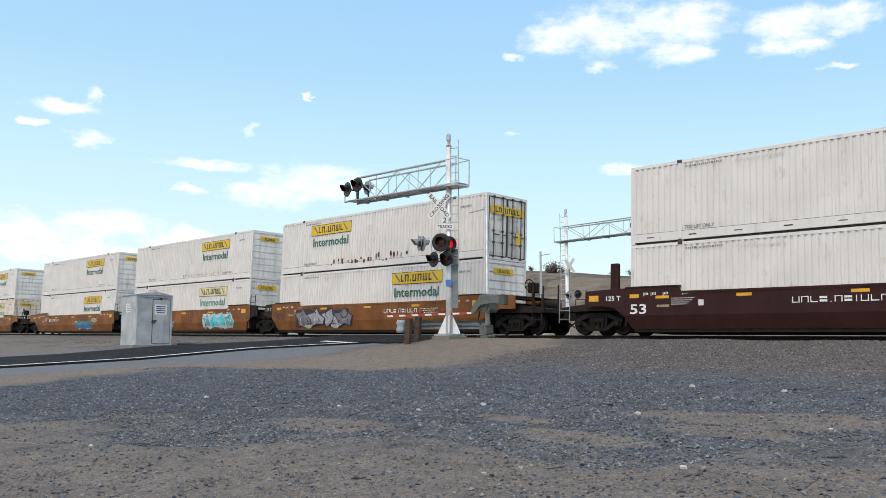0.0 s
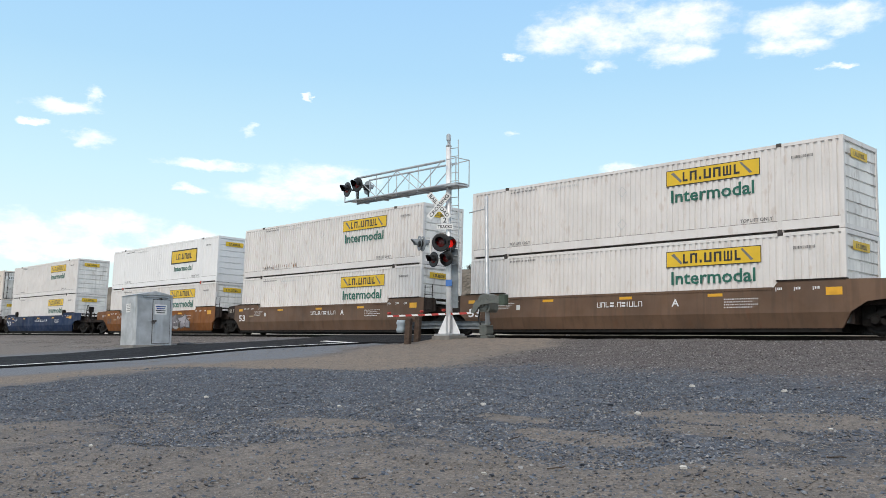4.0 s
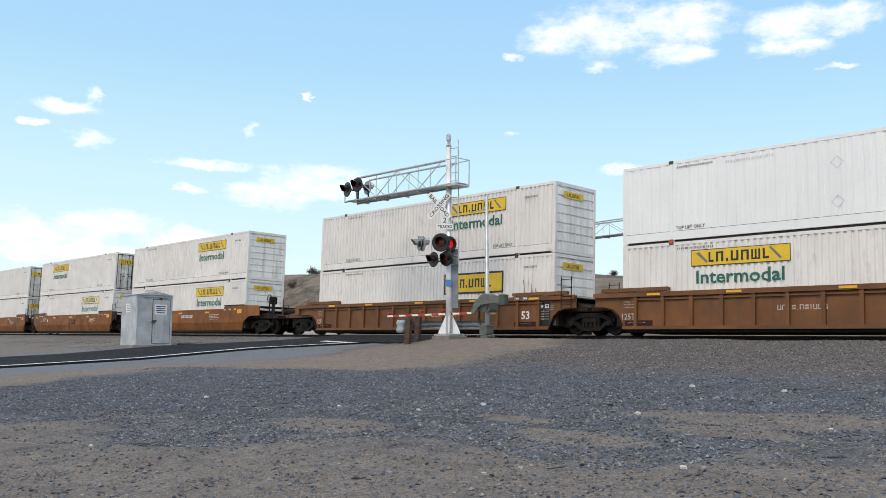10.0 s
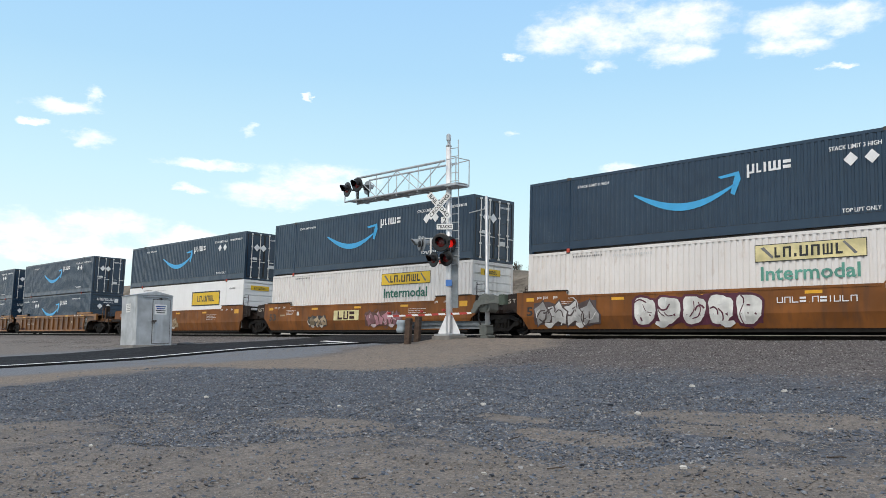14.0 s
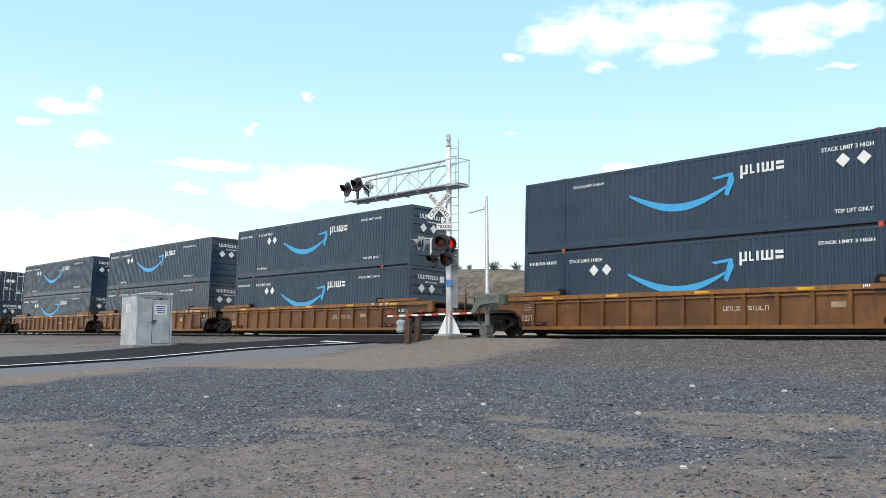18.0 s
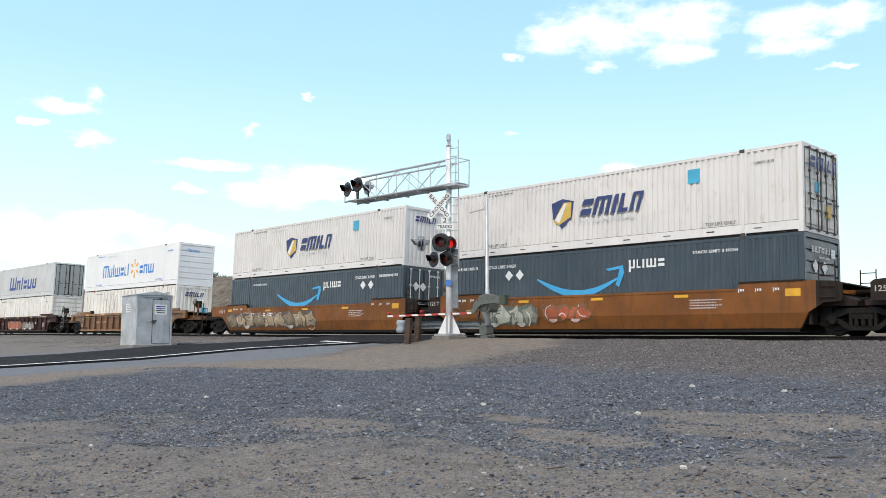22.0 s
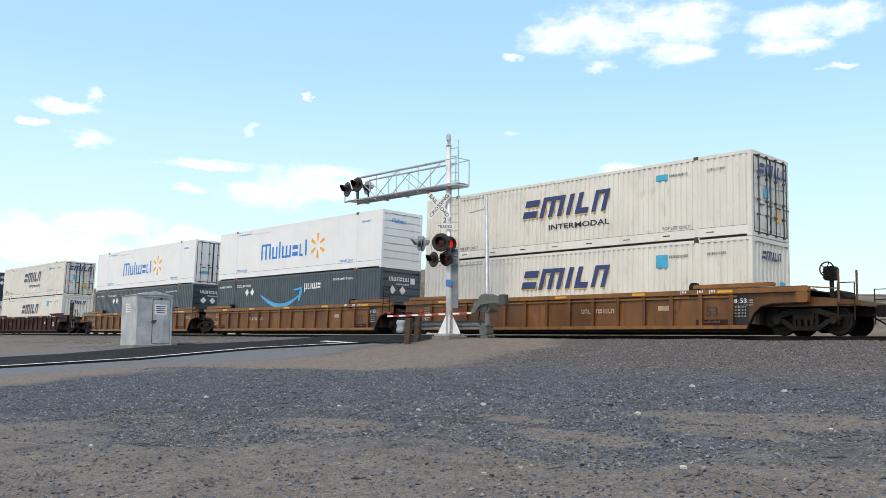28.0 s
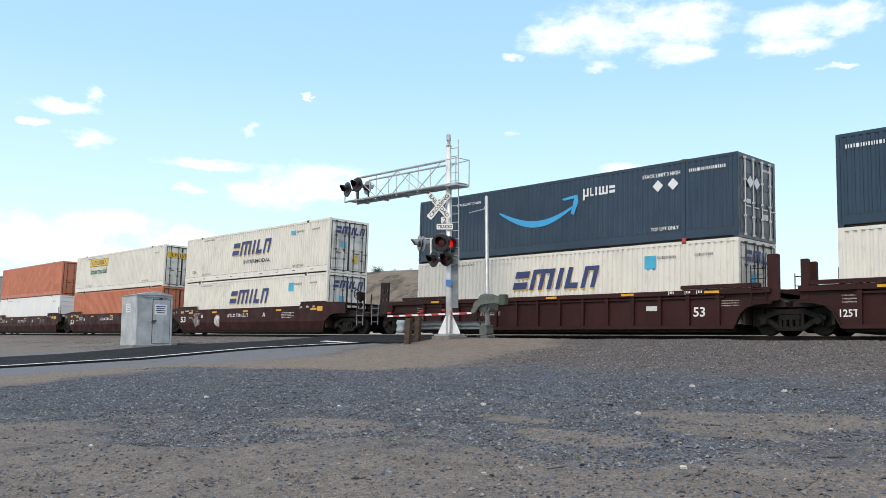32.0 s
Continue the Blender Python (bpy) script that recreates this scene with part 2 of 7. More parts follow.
M = {
    # container paints
    "white": material("white_paint", (0.745, 0.72, 0.705), 0.5, var=0.05, scale=0.7, streak=0.16, streak_col=(0.46, 0.38, 0.29), rust=0.22, rust_col=(0.34, 0.20, 0.11), rnd=0.12),
    "bright_white": material("bright_white_paint", (0.81, 0.81, 0.815), 0.42, var=0.03, scale=0.7, streak=0.08, streak_col=(0.45, 0.43, 0.4), rnd=0.05),
    "rusty_white": material("rust_stained_white_paint", (0.73, 0.67, 0.61), 0.6, var=0.06, scale=0.8, streak=0.26, streak_col=(0.46, 0.29, 0.19), rust=0.4, rust_col=(0.26, 0.12, 0.06)),
    "rust_run_white": material("rust_run_white_paint", (0.75, 0.70, 0.63), 0.6, var=0.08, scale=0.8, streak=0.85, streak_col=(0.33, 0.15, 0.06), rust=0.5, rust_col=(0.22, 0.09, 0.04)),
    "stained_white": material("run_stained_white_paint", (0.80, 0.78, 0.74), 0.55, var=0.07, scale=0.7, streak=0.6, streak_col=(0.45, 0.30, 0.17), rust=0.3, rust_col=(0.30, 0.16, 0.08)),
    "cream": material("cream_paint", (0.75, 0.725, 0.665), 0.52, var=0.05, scale=0.7, streak=0.18, streak_col=(0.4, 0.32, 0.23), rust=0.16, rnd=0.12),
    "navy": material("navy_paint", (0.009, 0.031, 0.064), 0.4, shine=0.45, coat=0.3, var=0.10, scale=0.6, streak=0.15, streak_col=(0.045, 0.07, 0.10), rnd=0.25),
    "slate": material("dark_slate_paint", (0.027, 0.046, 0.066), 0.42, coat=0.35, var=0.10, scale=0.6, streak=0.2, streak_col=(0.09, 0.11, 0.13), rnd=0.2),
    "grey": material("grey_paint", (0.36, 0.38, 0.37), 0.5, var=0.06, scale=0.7, streak=0.15, streak_col=(0.2, 0.19, 0.17)),
    "pale_grey": material("pale_grey_paint", (0.60, 0.61, 0.61), 0.5, var=0.06, scale=0.7, streak=0.15, streak_col=(0.35, 0.33, 0.3)),
    "orange": material("orange_paint", (0.52, 0.175, 0.095), 0.5, var=0.08, scale=0.7, streak=0.15, streak_col=(0.25, 0.07, 0.04)),
    "door_white": material("weathered_white_door_paint", (0.70, 0.68, 0.64), 0.55, var=0.16, scale=1.5, streak=0.7, streak_col=(0.15, 0.125, 0.10), rust=0.45),
    "end_white": material("sooty_white_end_paint", (0.82, 0.80, 0.77), 0.55, var=0.1, scale=1.2, streak=0.35, streak_col=(0.2, 0.17, 0.145), rust=0.25),
    "casting": material("dark_casting_steel", (0.07, 0.06, 0.055), 0.6, metal=0.3, var=0.2, scale=6),
    # lettering
    "yellow": material("logo_yellow", (0.72, 0.47, 0.02), 0.5, var=0.06, scale=1.5, streak=0.12, streak_col=(0.4, 0.3, 0.1)),
    "faded_yellow": material("faded_logo_yellow", (0.66, 0.58, 0.30), 0.6, var=0.2, scale=2.5, streak=0.3, streak_col=(0.6, 0.56, 0.48)),
    "black": material("lettering_black", (0.02, 0.02, 0.022), 0.5, var=0.1),
    "green": material("lettering_green", (0.015, 0.12, 0.085), 0.5, var=0.1, scale=2),
    "faded_green": material("faded_lettering_green", (0.10, 0.30, 0.24), 0.6, var=0.2, scale=2),
    "dark_grey": material("lettering_grey", (0.16, 0.16, 0.16), 0.6, var=0.15),
    "ink_white": material("lettering_white", (0.75, 0.76, 0.77), 0.5, var=0.05),
    # dark tone for the shaded gap above a container's bottom rail
    "seam_dark": material("seam_shade_paint", (0.17, 0.15, 0.135), 0.8, var=0.3, scale=3),
    "sand_paint": material("faded_sand_paint", (0.36, 0.27, 0.16), 0.6, var=0.25, scale=5),
    "faint_white": material("worn_lettering_white", (0.42, 0.38, 0.33), 0.6, var=0.3, scale=6),
    "cyan": material("lettering_cyan", (0.05, 0.36, 0.68), 0.45, var=0.05),
    "royal": material("lettering_blue", (0.015, 0.055, 0.28), 0.5, var=0.06),
    "swift": material("lettering_navy", (0.03, 0.05, 0.16), 0.55, var=0.12, scale=3),
    "gold": material("lettering_gold", (0.62, 0.42, 0.09), 0.5, var=0.1),
    "spark": material("lettering_amber", (0.85, 0.42, 0.02), 0.5, var=0.04),
    "sky_blue": material("lettering_sky_blue", (0.03, 0.22, 0.62), 0.5, var=0.04),
    "panel_navy": material("panel_navy", (0.01, 0.055, 0.15), 0.45, var=0.15, scale=0.6),
    "sticker": material("pale_blue_sticker", (0.06, 0.38, 0.58), 0.5, var=0.1),
    "rust_mark": material("rust_scars", (0.10, 0.035, 0.018), 0.8, var=0.3, scale=8),
    "rust_run": material("run_down_rust", (0.27, 0.115, 0.05), 0.8, var=0.5, scale=2.5, rust=0.5, rust_col=(0.07, 0.025, 0.012)),
    "red_faded": material("faded_red_paint", (0.17, 0.035, 0.02), 0.7, var=0.3, scale=4),
    "red_mark": material("red_paint_mark", (0.5, 0.06, 0.03), 0.5),
    # well cars
    "brown": material("brown_car_paint", (0.212, 0.078, 0.018), 0.62, shine=0.3, var=0.28, scale=0.7, streak=0.6, streak_col=(0.085, 0.042, 0.024), rust=0.4, rust_col=(0.11, 0.05, 0.028), rnd=0.25),
    "dull_brown": material("dull_brown_car_paint", (0.13, 0.075, 0.045), 0.65, var=0.2, scale=0.6, streak=0.4, streak_col=(0.05, 0.035, 0.025), rust=0.25),
    "tan": material("tan_yellow_car_paint", (0.235, 0.096, 0.018), 0.6, coat=0.3, shine=0.3, var=0.24, scale=0.8, streak=0.75, streak_col=(0.10, 0.048, 0.022), rust=0.65, rust_col=(0.12, 0.05, 0.025), rnd=0.3),
    "worn_tan": material("grimy_worn_tan_paint", (0.150, 0.061, 0.016), 0.65, coat=0.3, shine=0.25, var=0.4, scale=0.5, streak=0.7, streak_col=(0.075, 0.036, 0.020), rust=0.8, rust_col=(0.085, 0.034, 0.022), rnd=0.35),
    "rust_tan": material("rusty_brown_car_paint", (0.155, 0.060, 0.017), 0.65, var=0.25, scale=0.7, streak=0.55, streak_col=(0.08, 0.045, 0.025), rust=0.4, rnd=0.2),
    "maroon": material("maroon_car_paint", (0.038, 0.012, 0.0115), 0.6, shine=0.2, var=0.2, scale=0.6, streak=0.3, streak_col=(0.04, 0.024, 0.022), rust=0.15, rust_col=(0.09, 0.04, 0.025), rnd=0.2),
    "blue": material("blue_car_paint", (0.010, 0.025, 0.070), 0.6, shine=0.2, var=0.2, scale=0.6, streak=0.25, streak_col=(0.03, 0.035, 0.05), rust=0.1),
    "charcoal": material("charcoal_car_paint", (0.035, 0.035, 0.04), 0.6, var=0.2, scale=0.6, streak=0.3, streak_col=(0.07, 0.055, 0.045)),
    "rust_black": material("oily_black_steel", (0.009, 0.0075, 0.0065), 0.75, shine=0.25, metal=0.0, var=0.3, scale=3, rust=0.3, rust_col=(0.045, 0.022, 0.013)),
    "grimy": material("grimy_dark_steel", (0.020, 0.0125, 0.0095), 0.7, shine=0.3, var=0.3, scale=2, rust=0.4, rust_col=(0.07, 0.032, 0.016)),
    "wheel": material("dark_wheel_steel", (0.011, 0.009, 0.008), 0.65, shine=0.3, metal=0.0, var=0.25, scale=4),
    "bright_steel": material("worn_bright_steel", (0.42, 0.41, 0.40), 0.32, metal=0.9, var=0.15, scale=5),
    "reflector": material("yellow_reflector", (0.70, 0.36, 0.02), 0.4, var=0.1),
    # trackside
    "rail": material("brown_rail_steel", (0.016, 0.012, 0.010), 0.75, shine=0.2, metal=0.0, var=0.2, scale=3),
    "tie": material("creosoted_timber", (0.035, 0.028, 0.023), 0.85, var=0.3, scale=2, bump=0.4),
    "shoe_steel": material("pale_galvanised_steel", (0.30, 0.35, 0.39), 0.5, metal=0.2, var=0.15, scale=4),
    "old_galv": material("dull_galvanised_steel", (0.20, 0.225, 0.245), 0.55, metal=0.35, var=0.2, scale=4),
    "galv": material("galvanised_steel", (0.46, 0.48, 0.50), 0.45, metal=0.35, var=0.10, scale=4),
    "alu": material("white_aluminium_mast", (0.80, 0.80, 0.81), 0.42, metal=0.2, var=0.06, scale=3, streak=0.08, streak_col=(0.4, 0.4, 0.4)),
    "cabinet": material("silver_aluminium_panels", (0.45, 0.47, 0.49), 0.5, metal=0.25, var=0.2, scale=1.6, streak=0.55, streak_col=(0.62, 0.66, 0.71), rust=0.2, rust_col=(0.3, 0.29, 0.27)),
    "signal_black": material("signal_black", (0.006, 0.006, 0.007), 0.4, var=0.15, scale=6),
    "lens": material("red_signal_lens", (0.13, 0.006, 0.005), 0.25, var=0.1, scale=9),
    "lens_lit": material("lit_red_signal_lens", (0.9, 0.02, 0.015), 0.15, var=0.05, emit=0.45),
    "signal_grey": material("signal_back_grey", (0.22, 0.24, 0.26), 0.5, var=0.1),
    "sign_white": material("sign_white", (0.78, 0.78, 0.77), 0.5, var=0.04, scale=4),
    "sign_blue": material("sign_blue", (0.06, 0.18, 0.5), 0.5),
    "gate_grey": material("gate_machine_grey", (0.115, 0.125, 0.115), 0.55, var=0.12, scale=5, streak=0.2),
    "gate_green": material("gate_weight_green_grey", (0.055, 0.075, 0.055), 0.6, var=0.15, scale=5),
    "gate_red": material("gate_stripe_red", (0.42, 0.04, 0.03), 0.5),
    "post_wood": material("weathered_timber_post", (0.07, 0.045, 0.032), 0.9, var=0.3, scale=6, bump=0.6),
    "concrete": material("grey_concrete", (0.21, 0.20, 0.185), 0.9, var=0.15, scale=4, bump=0.3),
    "line_white": material("road_marking_white", (0.70, 0.70, 0.68), 0.8, var=0.12, scale=8),
    "shrub": material("dry_shrub_leaves", (0.072, 0.060, 0.044), 0.9, var=0.35, scale=4),
    "twig": material("shrub_twigs", (0.09, 0.065, 0.05), 0.9, var=0.2),
}


# where the crushed rock ends, and where the blue-grey verge of the road ends
DRIFT_Y, DRIFT_X = (5.0, 10.5, 11.5, 12.0, 13.0, 14.0, 16.0, 20.5, 23.2, 26.0), (-20.0, -21.6, -20.7, -18.5, -15.6, -14.8, -15.8, -17.4, -19.0, -22.0)
VERGE_Y, VERGE_X = (5.0, 12.0, 13.0, 14.3, 15.3, 16.5, 18.5, 21.0, 23.0), (-24.0, -24.2, -23.5, -22.6, -22.0, -22.6, -24.4, -26.2, -27.0)


BARE = ((-9.1, 6.55, 1.2, 0.5), (-5.9, 7.45, 0.9, 0.4), (-5.3, 9.5, 1.5, 0.6), (-4.2, 9.9, 1.2, 0.5), (-7.4, 8.1, 0.6, 0.25), (-4.9, 8.6, 0.9, 0.35))  # sand showing through the rock


def ground_material():
    """Blue-grey crushed rock over pale sand, in drifts."""
    m = bpy.data.materials.new("gravel_and_sand")
    m.use_nodes = True
    n, l = m.node_tree.nodes, m.node_tree.links
    b = n["Principled BSDF"]
    b.inputs["Roughness"].default_value = 0.95
    b.inputs["Specular IOR Level"].default_value = 0.12
    tc = n.new("ShaderNodeTexCoord")
    sep = n.new("ShaderNodeSeparateXYZ")
    l.new(tc.outputs["Object"], sep.inputs[0])

    def op(kind, a, c=None):
        x = n.new("ShaderNodeMath")
        x.operation = kind
        for i, v in enumerate((a, c)):
            if v is None:
                continue
            if isinstance(v, (int, float)):
                x.inputs[i].default_value = v
            else:
                l.new(v, x.inputs[i])
        return x.outputs[0]

    def tex(scale, detail, rough=0.6):
        t = n.new("ShaderNodeTexNoise")
        t.inputs["Scale"].default_value = scale
        t.inputs["Detail"].default_value = detail
        t.inputs["Roughness"].default_value = rough
        l.new(tc.outputs["Object"], t.inputs["Vector"])
        return t.outputs[0]

    def span(v, lo, hi, a=0.0, c=1.0):
        r = n.new("ShaderNodeMapRange")
        r.interpolation_type = "SMOOTHSTEP"
        for k, q in (("From Min", lo), ("From Max", hi), ("To Min", a), ("To Max", c)):
            r.inputs[k].default_value = q
        l.new(v, r.inputs["Value"])
        return r.outputs[0]

    def blend(f, c1, c2):
        x = n.new("ShaderNodeMixRGB")
        if isinstance(f, (int, float)):
            x.inputs["Fac"].default_value = f
        else:
            l.new(f, x.inputs["Fac"])
        for k, c in (("Color1", c1), ("Color2", c2)):
            if isinstance(c, tuple):
                x.inputs[k].default_value = (*c, 1)
            else:
                l.new(c, x.inputs[k])
        return x.outputs[0]

    def spot(x0, y0, rx, ry):
        u = op("DIVIDE", op("SUBTRACT", sep.outputs[0], x0), rx)
        v = op("DIVIDE", op("SUBTRACT", sep.outputs[1], y0), ry)
        return op("SUBTRACT", 1.0, op("ADD", op("MULTIPLY", u, u), op("MULTIPLY", v, v)))

    broad = op("SUBTRACT", tex(0.30, 6), 0.5)
    mid = op("SUBTRACT", tex(1.6, 6, 0.7), 0.5)
    rough = op("ADD", op("ADD", op("MULTIPLY", broad, 3.2), op("MULTIPLY", mid, 2.6)), op("MULTIPLY", op("SUBTRACT", tex(7.0, 5, 0.7), 0.5), 1.2))
    # a drift of crushed rock lies between sandy ground by the camera, the road verge and the signal
    near = op("MULTIPLY", op("SUBTRACT", op("ADD", op("MULTIPLY", sep.outputs[0], -0.39), op("MULTIPLY", sep.outputs[1], 0.92)), 8.3), 0.42)

    def limit(ys, xs):
        """x of a boundary for each y."""
        r = n.new("ShaderNodeValToRGB")
        els = r.color_ramp.elements
        for i, (y, x) in enumerate(zip(ys, xs)):
            e = els[i] if i < 2 else els.new(y / 30)
            e.position = y / 30
            e.color = (-x / 30,) * 3 + (1,)
        l.new(op("DIVIDE", sep.outputs[1], 30.0), r.inputs[0])
        return op("MULTIPLY", r.outputs[0], -30.0)

    past_drift = op("SUBTRACT", sep.outputs[0], limit(DRIFT_Y, DRIFT_X))
    past_verge = op("SUBTRACT", sep.outputs[0], limit(VERGE_Y, VERGE_X))
    rock = op("MINIMUM", near, op("MULTIPLY", past_drift, 0.6))
    for s in BARE:
        rock = op("MINIMUM", rock, op("MULTIPLY", spot(*s), -2.2))
    fac = span(op("ADD", rock, rough), -0.55, 0.6)
    grain = tex(38, 4, 0.7)
    v = n.new("ShaderNodeTexVoronoi")
    v.inputs["Scale"].default_value = 34
    l.new(tc.outputs["Object"], v.inputs["Vector"])
    pick = n.new("ShaderNodeSeparateXYZ")
    l.new(v.outputs["Color"], pick.inputs[0])
    chips = n.new("ShaderNodeTexVoronoi")  # one shade for each chip of rock
    chips.inputs["Scale"].default_value = 30
    l.new(tc.outputs["Object"], chips.inputs["Vector"])
    chip = n.new("ShaderNodeSeparateXYZ")
    l.new(chips.outputs["Color"], chip.inputs[0])
    stone = blend(op("MULTIPLY", op("ADD", span(grain, 0.3, 0.72), chip.outputs[0]), 0.5), (0.036, 0.042, 0.054), (0.170, 0.184, 0.212))
    stone = blend(span(chip.outputs[1], 0.75, 0.8, 0.0, 0.5), stone, (0.026, 0.029, 0.036))
    stone = blend(span(tex(3.2, 6, 0.72), 0.46, 0.62, 0.0, 0.62), stone, (0.046, 0.052, 0.066))  # clumps and hollows
    stone = blend(span(tex(1.1, 5, 0.65), 0.5, 0.64, 0.0, 0.5), stone, (0.100, 0.125, 0.172))
    stone = blend(span(pick.outputs[0], 0.93, 0.97), stone, (0.30, 0.295, 0.29))
    stone = blend(span(pick.outputs[1], 0.80, 0.86, 0.0, 0.5), stone, (0.13, 0.10, 0.078))
    sand = blend(span(tex(30, 6, 0.8), 0.32, 0.68), (0.118, 0.103, 0.092), (0.320, 0.278, 0.245))
    sand = blend(span(chip.outputs[2], 0.7, 0.74, 0.0, 0.35), sand, stone)
    sand = blend(span(tex(2.6, 6, 0.75), 0.52, 0.64, 0.0, 0.6), sand, (0.098, 0.090, 0.086))
    sand = blend(span(tex(0.9, 5), 0.35, 0.7, 0.0, 0.55), sand, (0.165, 0.150, 0.138))
    tan = op("MINIMUM", op("MULTIPLY", past_drift, -0.6), op("MULTIPLY", past_verge, 0.6))
    warm = span(op("ADD", tan, op("MULTIPLY", rough, 0.9)), -0.4, 0.6)
    sand = blend(warm, sand, blend(span(tex(24, 6, 0.75), 0.3, 0.7), (0.15, 0.122, 0.101), (0.31, 0.256, 0.211)))
    sand = blend(span(op("ADD", tex(4.0, 5, 0.75), op("MULTIPLY", chip.outputs[1], 0.25)), 0.62, 0.72, 0.0, 0.7), sand, blend(grain, (0.06, 0.056, 0.055), (0.2, 0.185, 0.175)))
    fines = blend(span(grain, 0.3, 0.7), (0.110, 0.118, 0.133), (0.225, 0.238, 0.264))
    beside = span(op("ADD", op("MULTIPLY", past_verge, -0.7), op("MULTIPLY", rough, 0.55)), -0.5, 0.7)
    sand = blend(beside, sand, blend(span(sep.outputs[0], -40.0, -36.0, 1.0, 0.0), fines, sand))
    col = blend(fac, sand, stone)
    # brown ballast grit near the track, desert slope beyond it
    grit = blend(op("MULTIPLY", op("ADD", span(tex(70, 3, 0.7), 0.3, 0.7), chip.outputs[0]), 0.5), (0.028, 0.024, 0.023), (0.20, 0.173, 0.164))
    grit = blend(span(pick.outputs[0], 0.90, 0.94, 0.0, 0.8), grit, (0.33, 0.31, 0.295))
    grit = blend(span(tex(1.3, 5, 0.7), 0.5, 0.66, 0.0, 0.5), grit, (0.085, 0.066, 0.058))
    col = blend(span(op("ADD", sep.outputs[1], op("MULTIPLY", rough, 1.2)), 12.4, 16.0, 0.0, 0.85), col, blend(op("MAXIMUM", warm, beside), grit, sand))
    far_side = op("MULTIPLY", span(sep.outputs[0], -37.5, -36.0, 1.0, 0.0), span(op("ADD", sep.outputs[1], op("MULTIPLY", rough, 0.5)), 20.5, 23.5, 0.0, 0.8))
    col = blend(far_side, col, grit)  # darker brown ground between the road and the rails
    desert = blend(span(tex(0.5, 7, 0.7), 0.35, 0.68), (0.105, 0.088, 0.072), (0.205, 0.175, 0.144))
    desert = blend(span(tex(1.5, 6, 0.75), 0.50, 0.60, 0.0, 0.75), desert, (0.062, 0.055, 0.040))
    desert = blend(span(tex(0.12, 4, 0.6), 0.52, 0.6, 0.0, 0.5), desert, (0.25, 0.215, 0.175))
    between = blend(span(grain, 0.3, 0.7), (0.030, 0.027, 0.025), (0.11, 0.10, 0.092))  # dark ballast about the tracks, with the shade under the train put in
    col = blend(span(sep.outputs[1], 26.5, 28.5), col, between)
    pale = blend(span(tex(2.2, 6, 0.7), 0.3, 0.7), (0.24, 0.225, 0.20), (0.40, 0.375, 0.335))  # a paler strip at the foot of the bank
    col = blend(span(sep.outputs[1], 45.0, 46.5), col, pale)
    col = blend(span(op("ADD", sep.outputs[1], op("MULTIPLY", rough, 0.8)), 51.5, 53.5), col, desert)
    l.new(col, b.inputs["Base Color"])
    bp = n.new("ShaderNodeBump")
    bp.inputs["Strength"].default_value = 0.65
    bp.inputs["Distance"].default_value = 0.03
    l.new(op("ADD", grain, op("MULTIPLY", v.outputs["Distance"], 0.6)), bp.inputs["Height"])
    l.new(bp.outputs[0], b.inputs["Normal"])
    return m


def asphalt_material():
    m = material("dark_asphalt", (0.022, 0.0225, 0.025), 0.9, var=0.25, scale=1.2, bump=0.5, bump_scale=90, fine=0.08, shine=0.1)
    return m


M["ground"] = ground_material()
M["asphalt"] = asphalt_material()
M["ballast"] = material("crushed_ballast", (0.066, 0.060, 0.056), 0.95, var=0.45, scale=9, bump=0.8, bump_scale=45, fine=0.15, shine=0.1)


def stone_material(name, ramp):
    """Loose stones, each with a shade of its own."""
    m = bpy.data.materials.new(name)
    m.use_nodes = True
    n, l = m.node_tree.nodes, m.node_tree.links
    g = n.new("ShaderNodeNewGeometry")
    r = n.new("ShaderNodeValToRGB")
    els = r.color_ramp.elements
    els[0].position, els[0].color = 0.0, (*ramp[0], 1)
    els[1].position, els[1].color = 1.0, (*ramp[-1], 1)
    for i, c in enumerate(ramp[1:-1]):
        e = els.new((i + 1) / (len(ramp) - 1))
        e.color = (*c, 1)
    l.new(g.outputs["Random Per Island"], r.inputs[0])
    b = n["Principled BSDF"]
    l.new(r.outputs[0], b.inputs["Base Color"])
    b.inputs["Roughness"].default_value = 0.9
    return m


M["sand_stones"] = stone_material("sandy_grit", [(0.12, 0.106, 0.096), (0.17, 0.15, 0.132), (0.22, 0.19, 0.163), (0.13, 0.122, 0.12), (0.255, 0.222, 0.19), (0.19, 0.165, 0.142), (0.28, 0.26, 0.24)])
M["stones"] = stone_material("loose_rock", [(0.042, 0.048, 0.062), (0.072, 0.086, 0.112), (0.108, 0.127, 0.162), (0.09, 0.08, 0.074), (0.142, 0.163, 0.20), (0.062, 0.072, 0.092), (0.12, 0.14, 0.175), (0.30, 0.295, 0.29)])
M["ballast_stones"] = stone_material("ballast_rock", [(0.035, 0.031, 0.031), (0.09, 0.08, 0.077), (0.16, 0.146, 0.142), (0.062, 0.052, 0.048), (0.12, 0.11, 0.11), (0.34, 0.32, 0.31)])


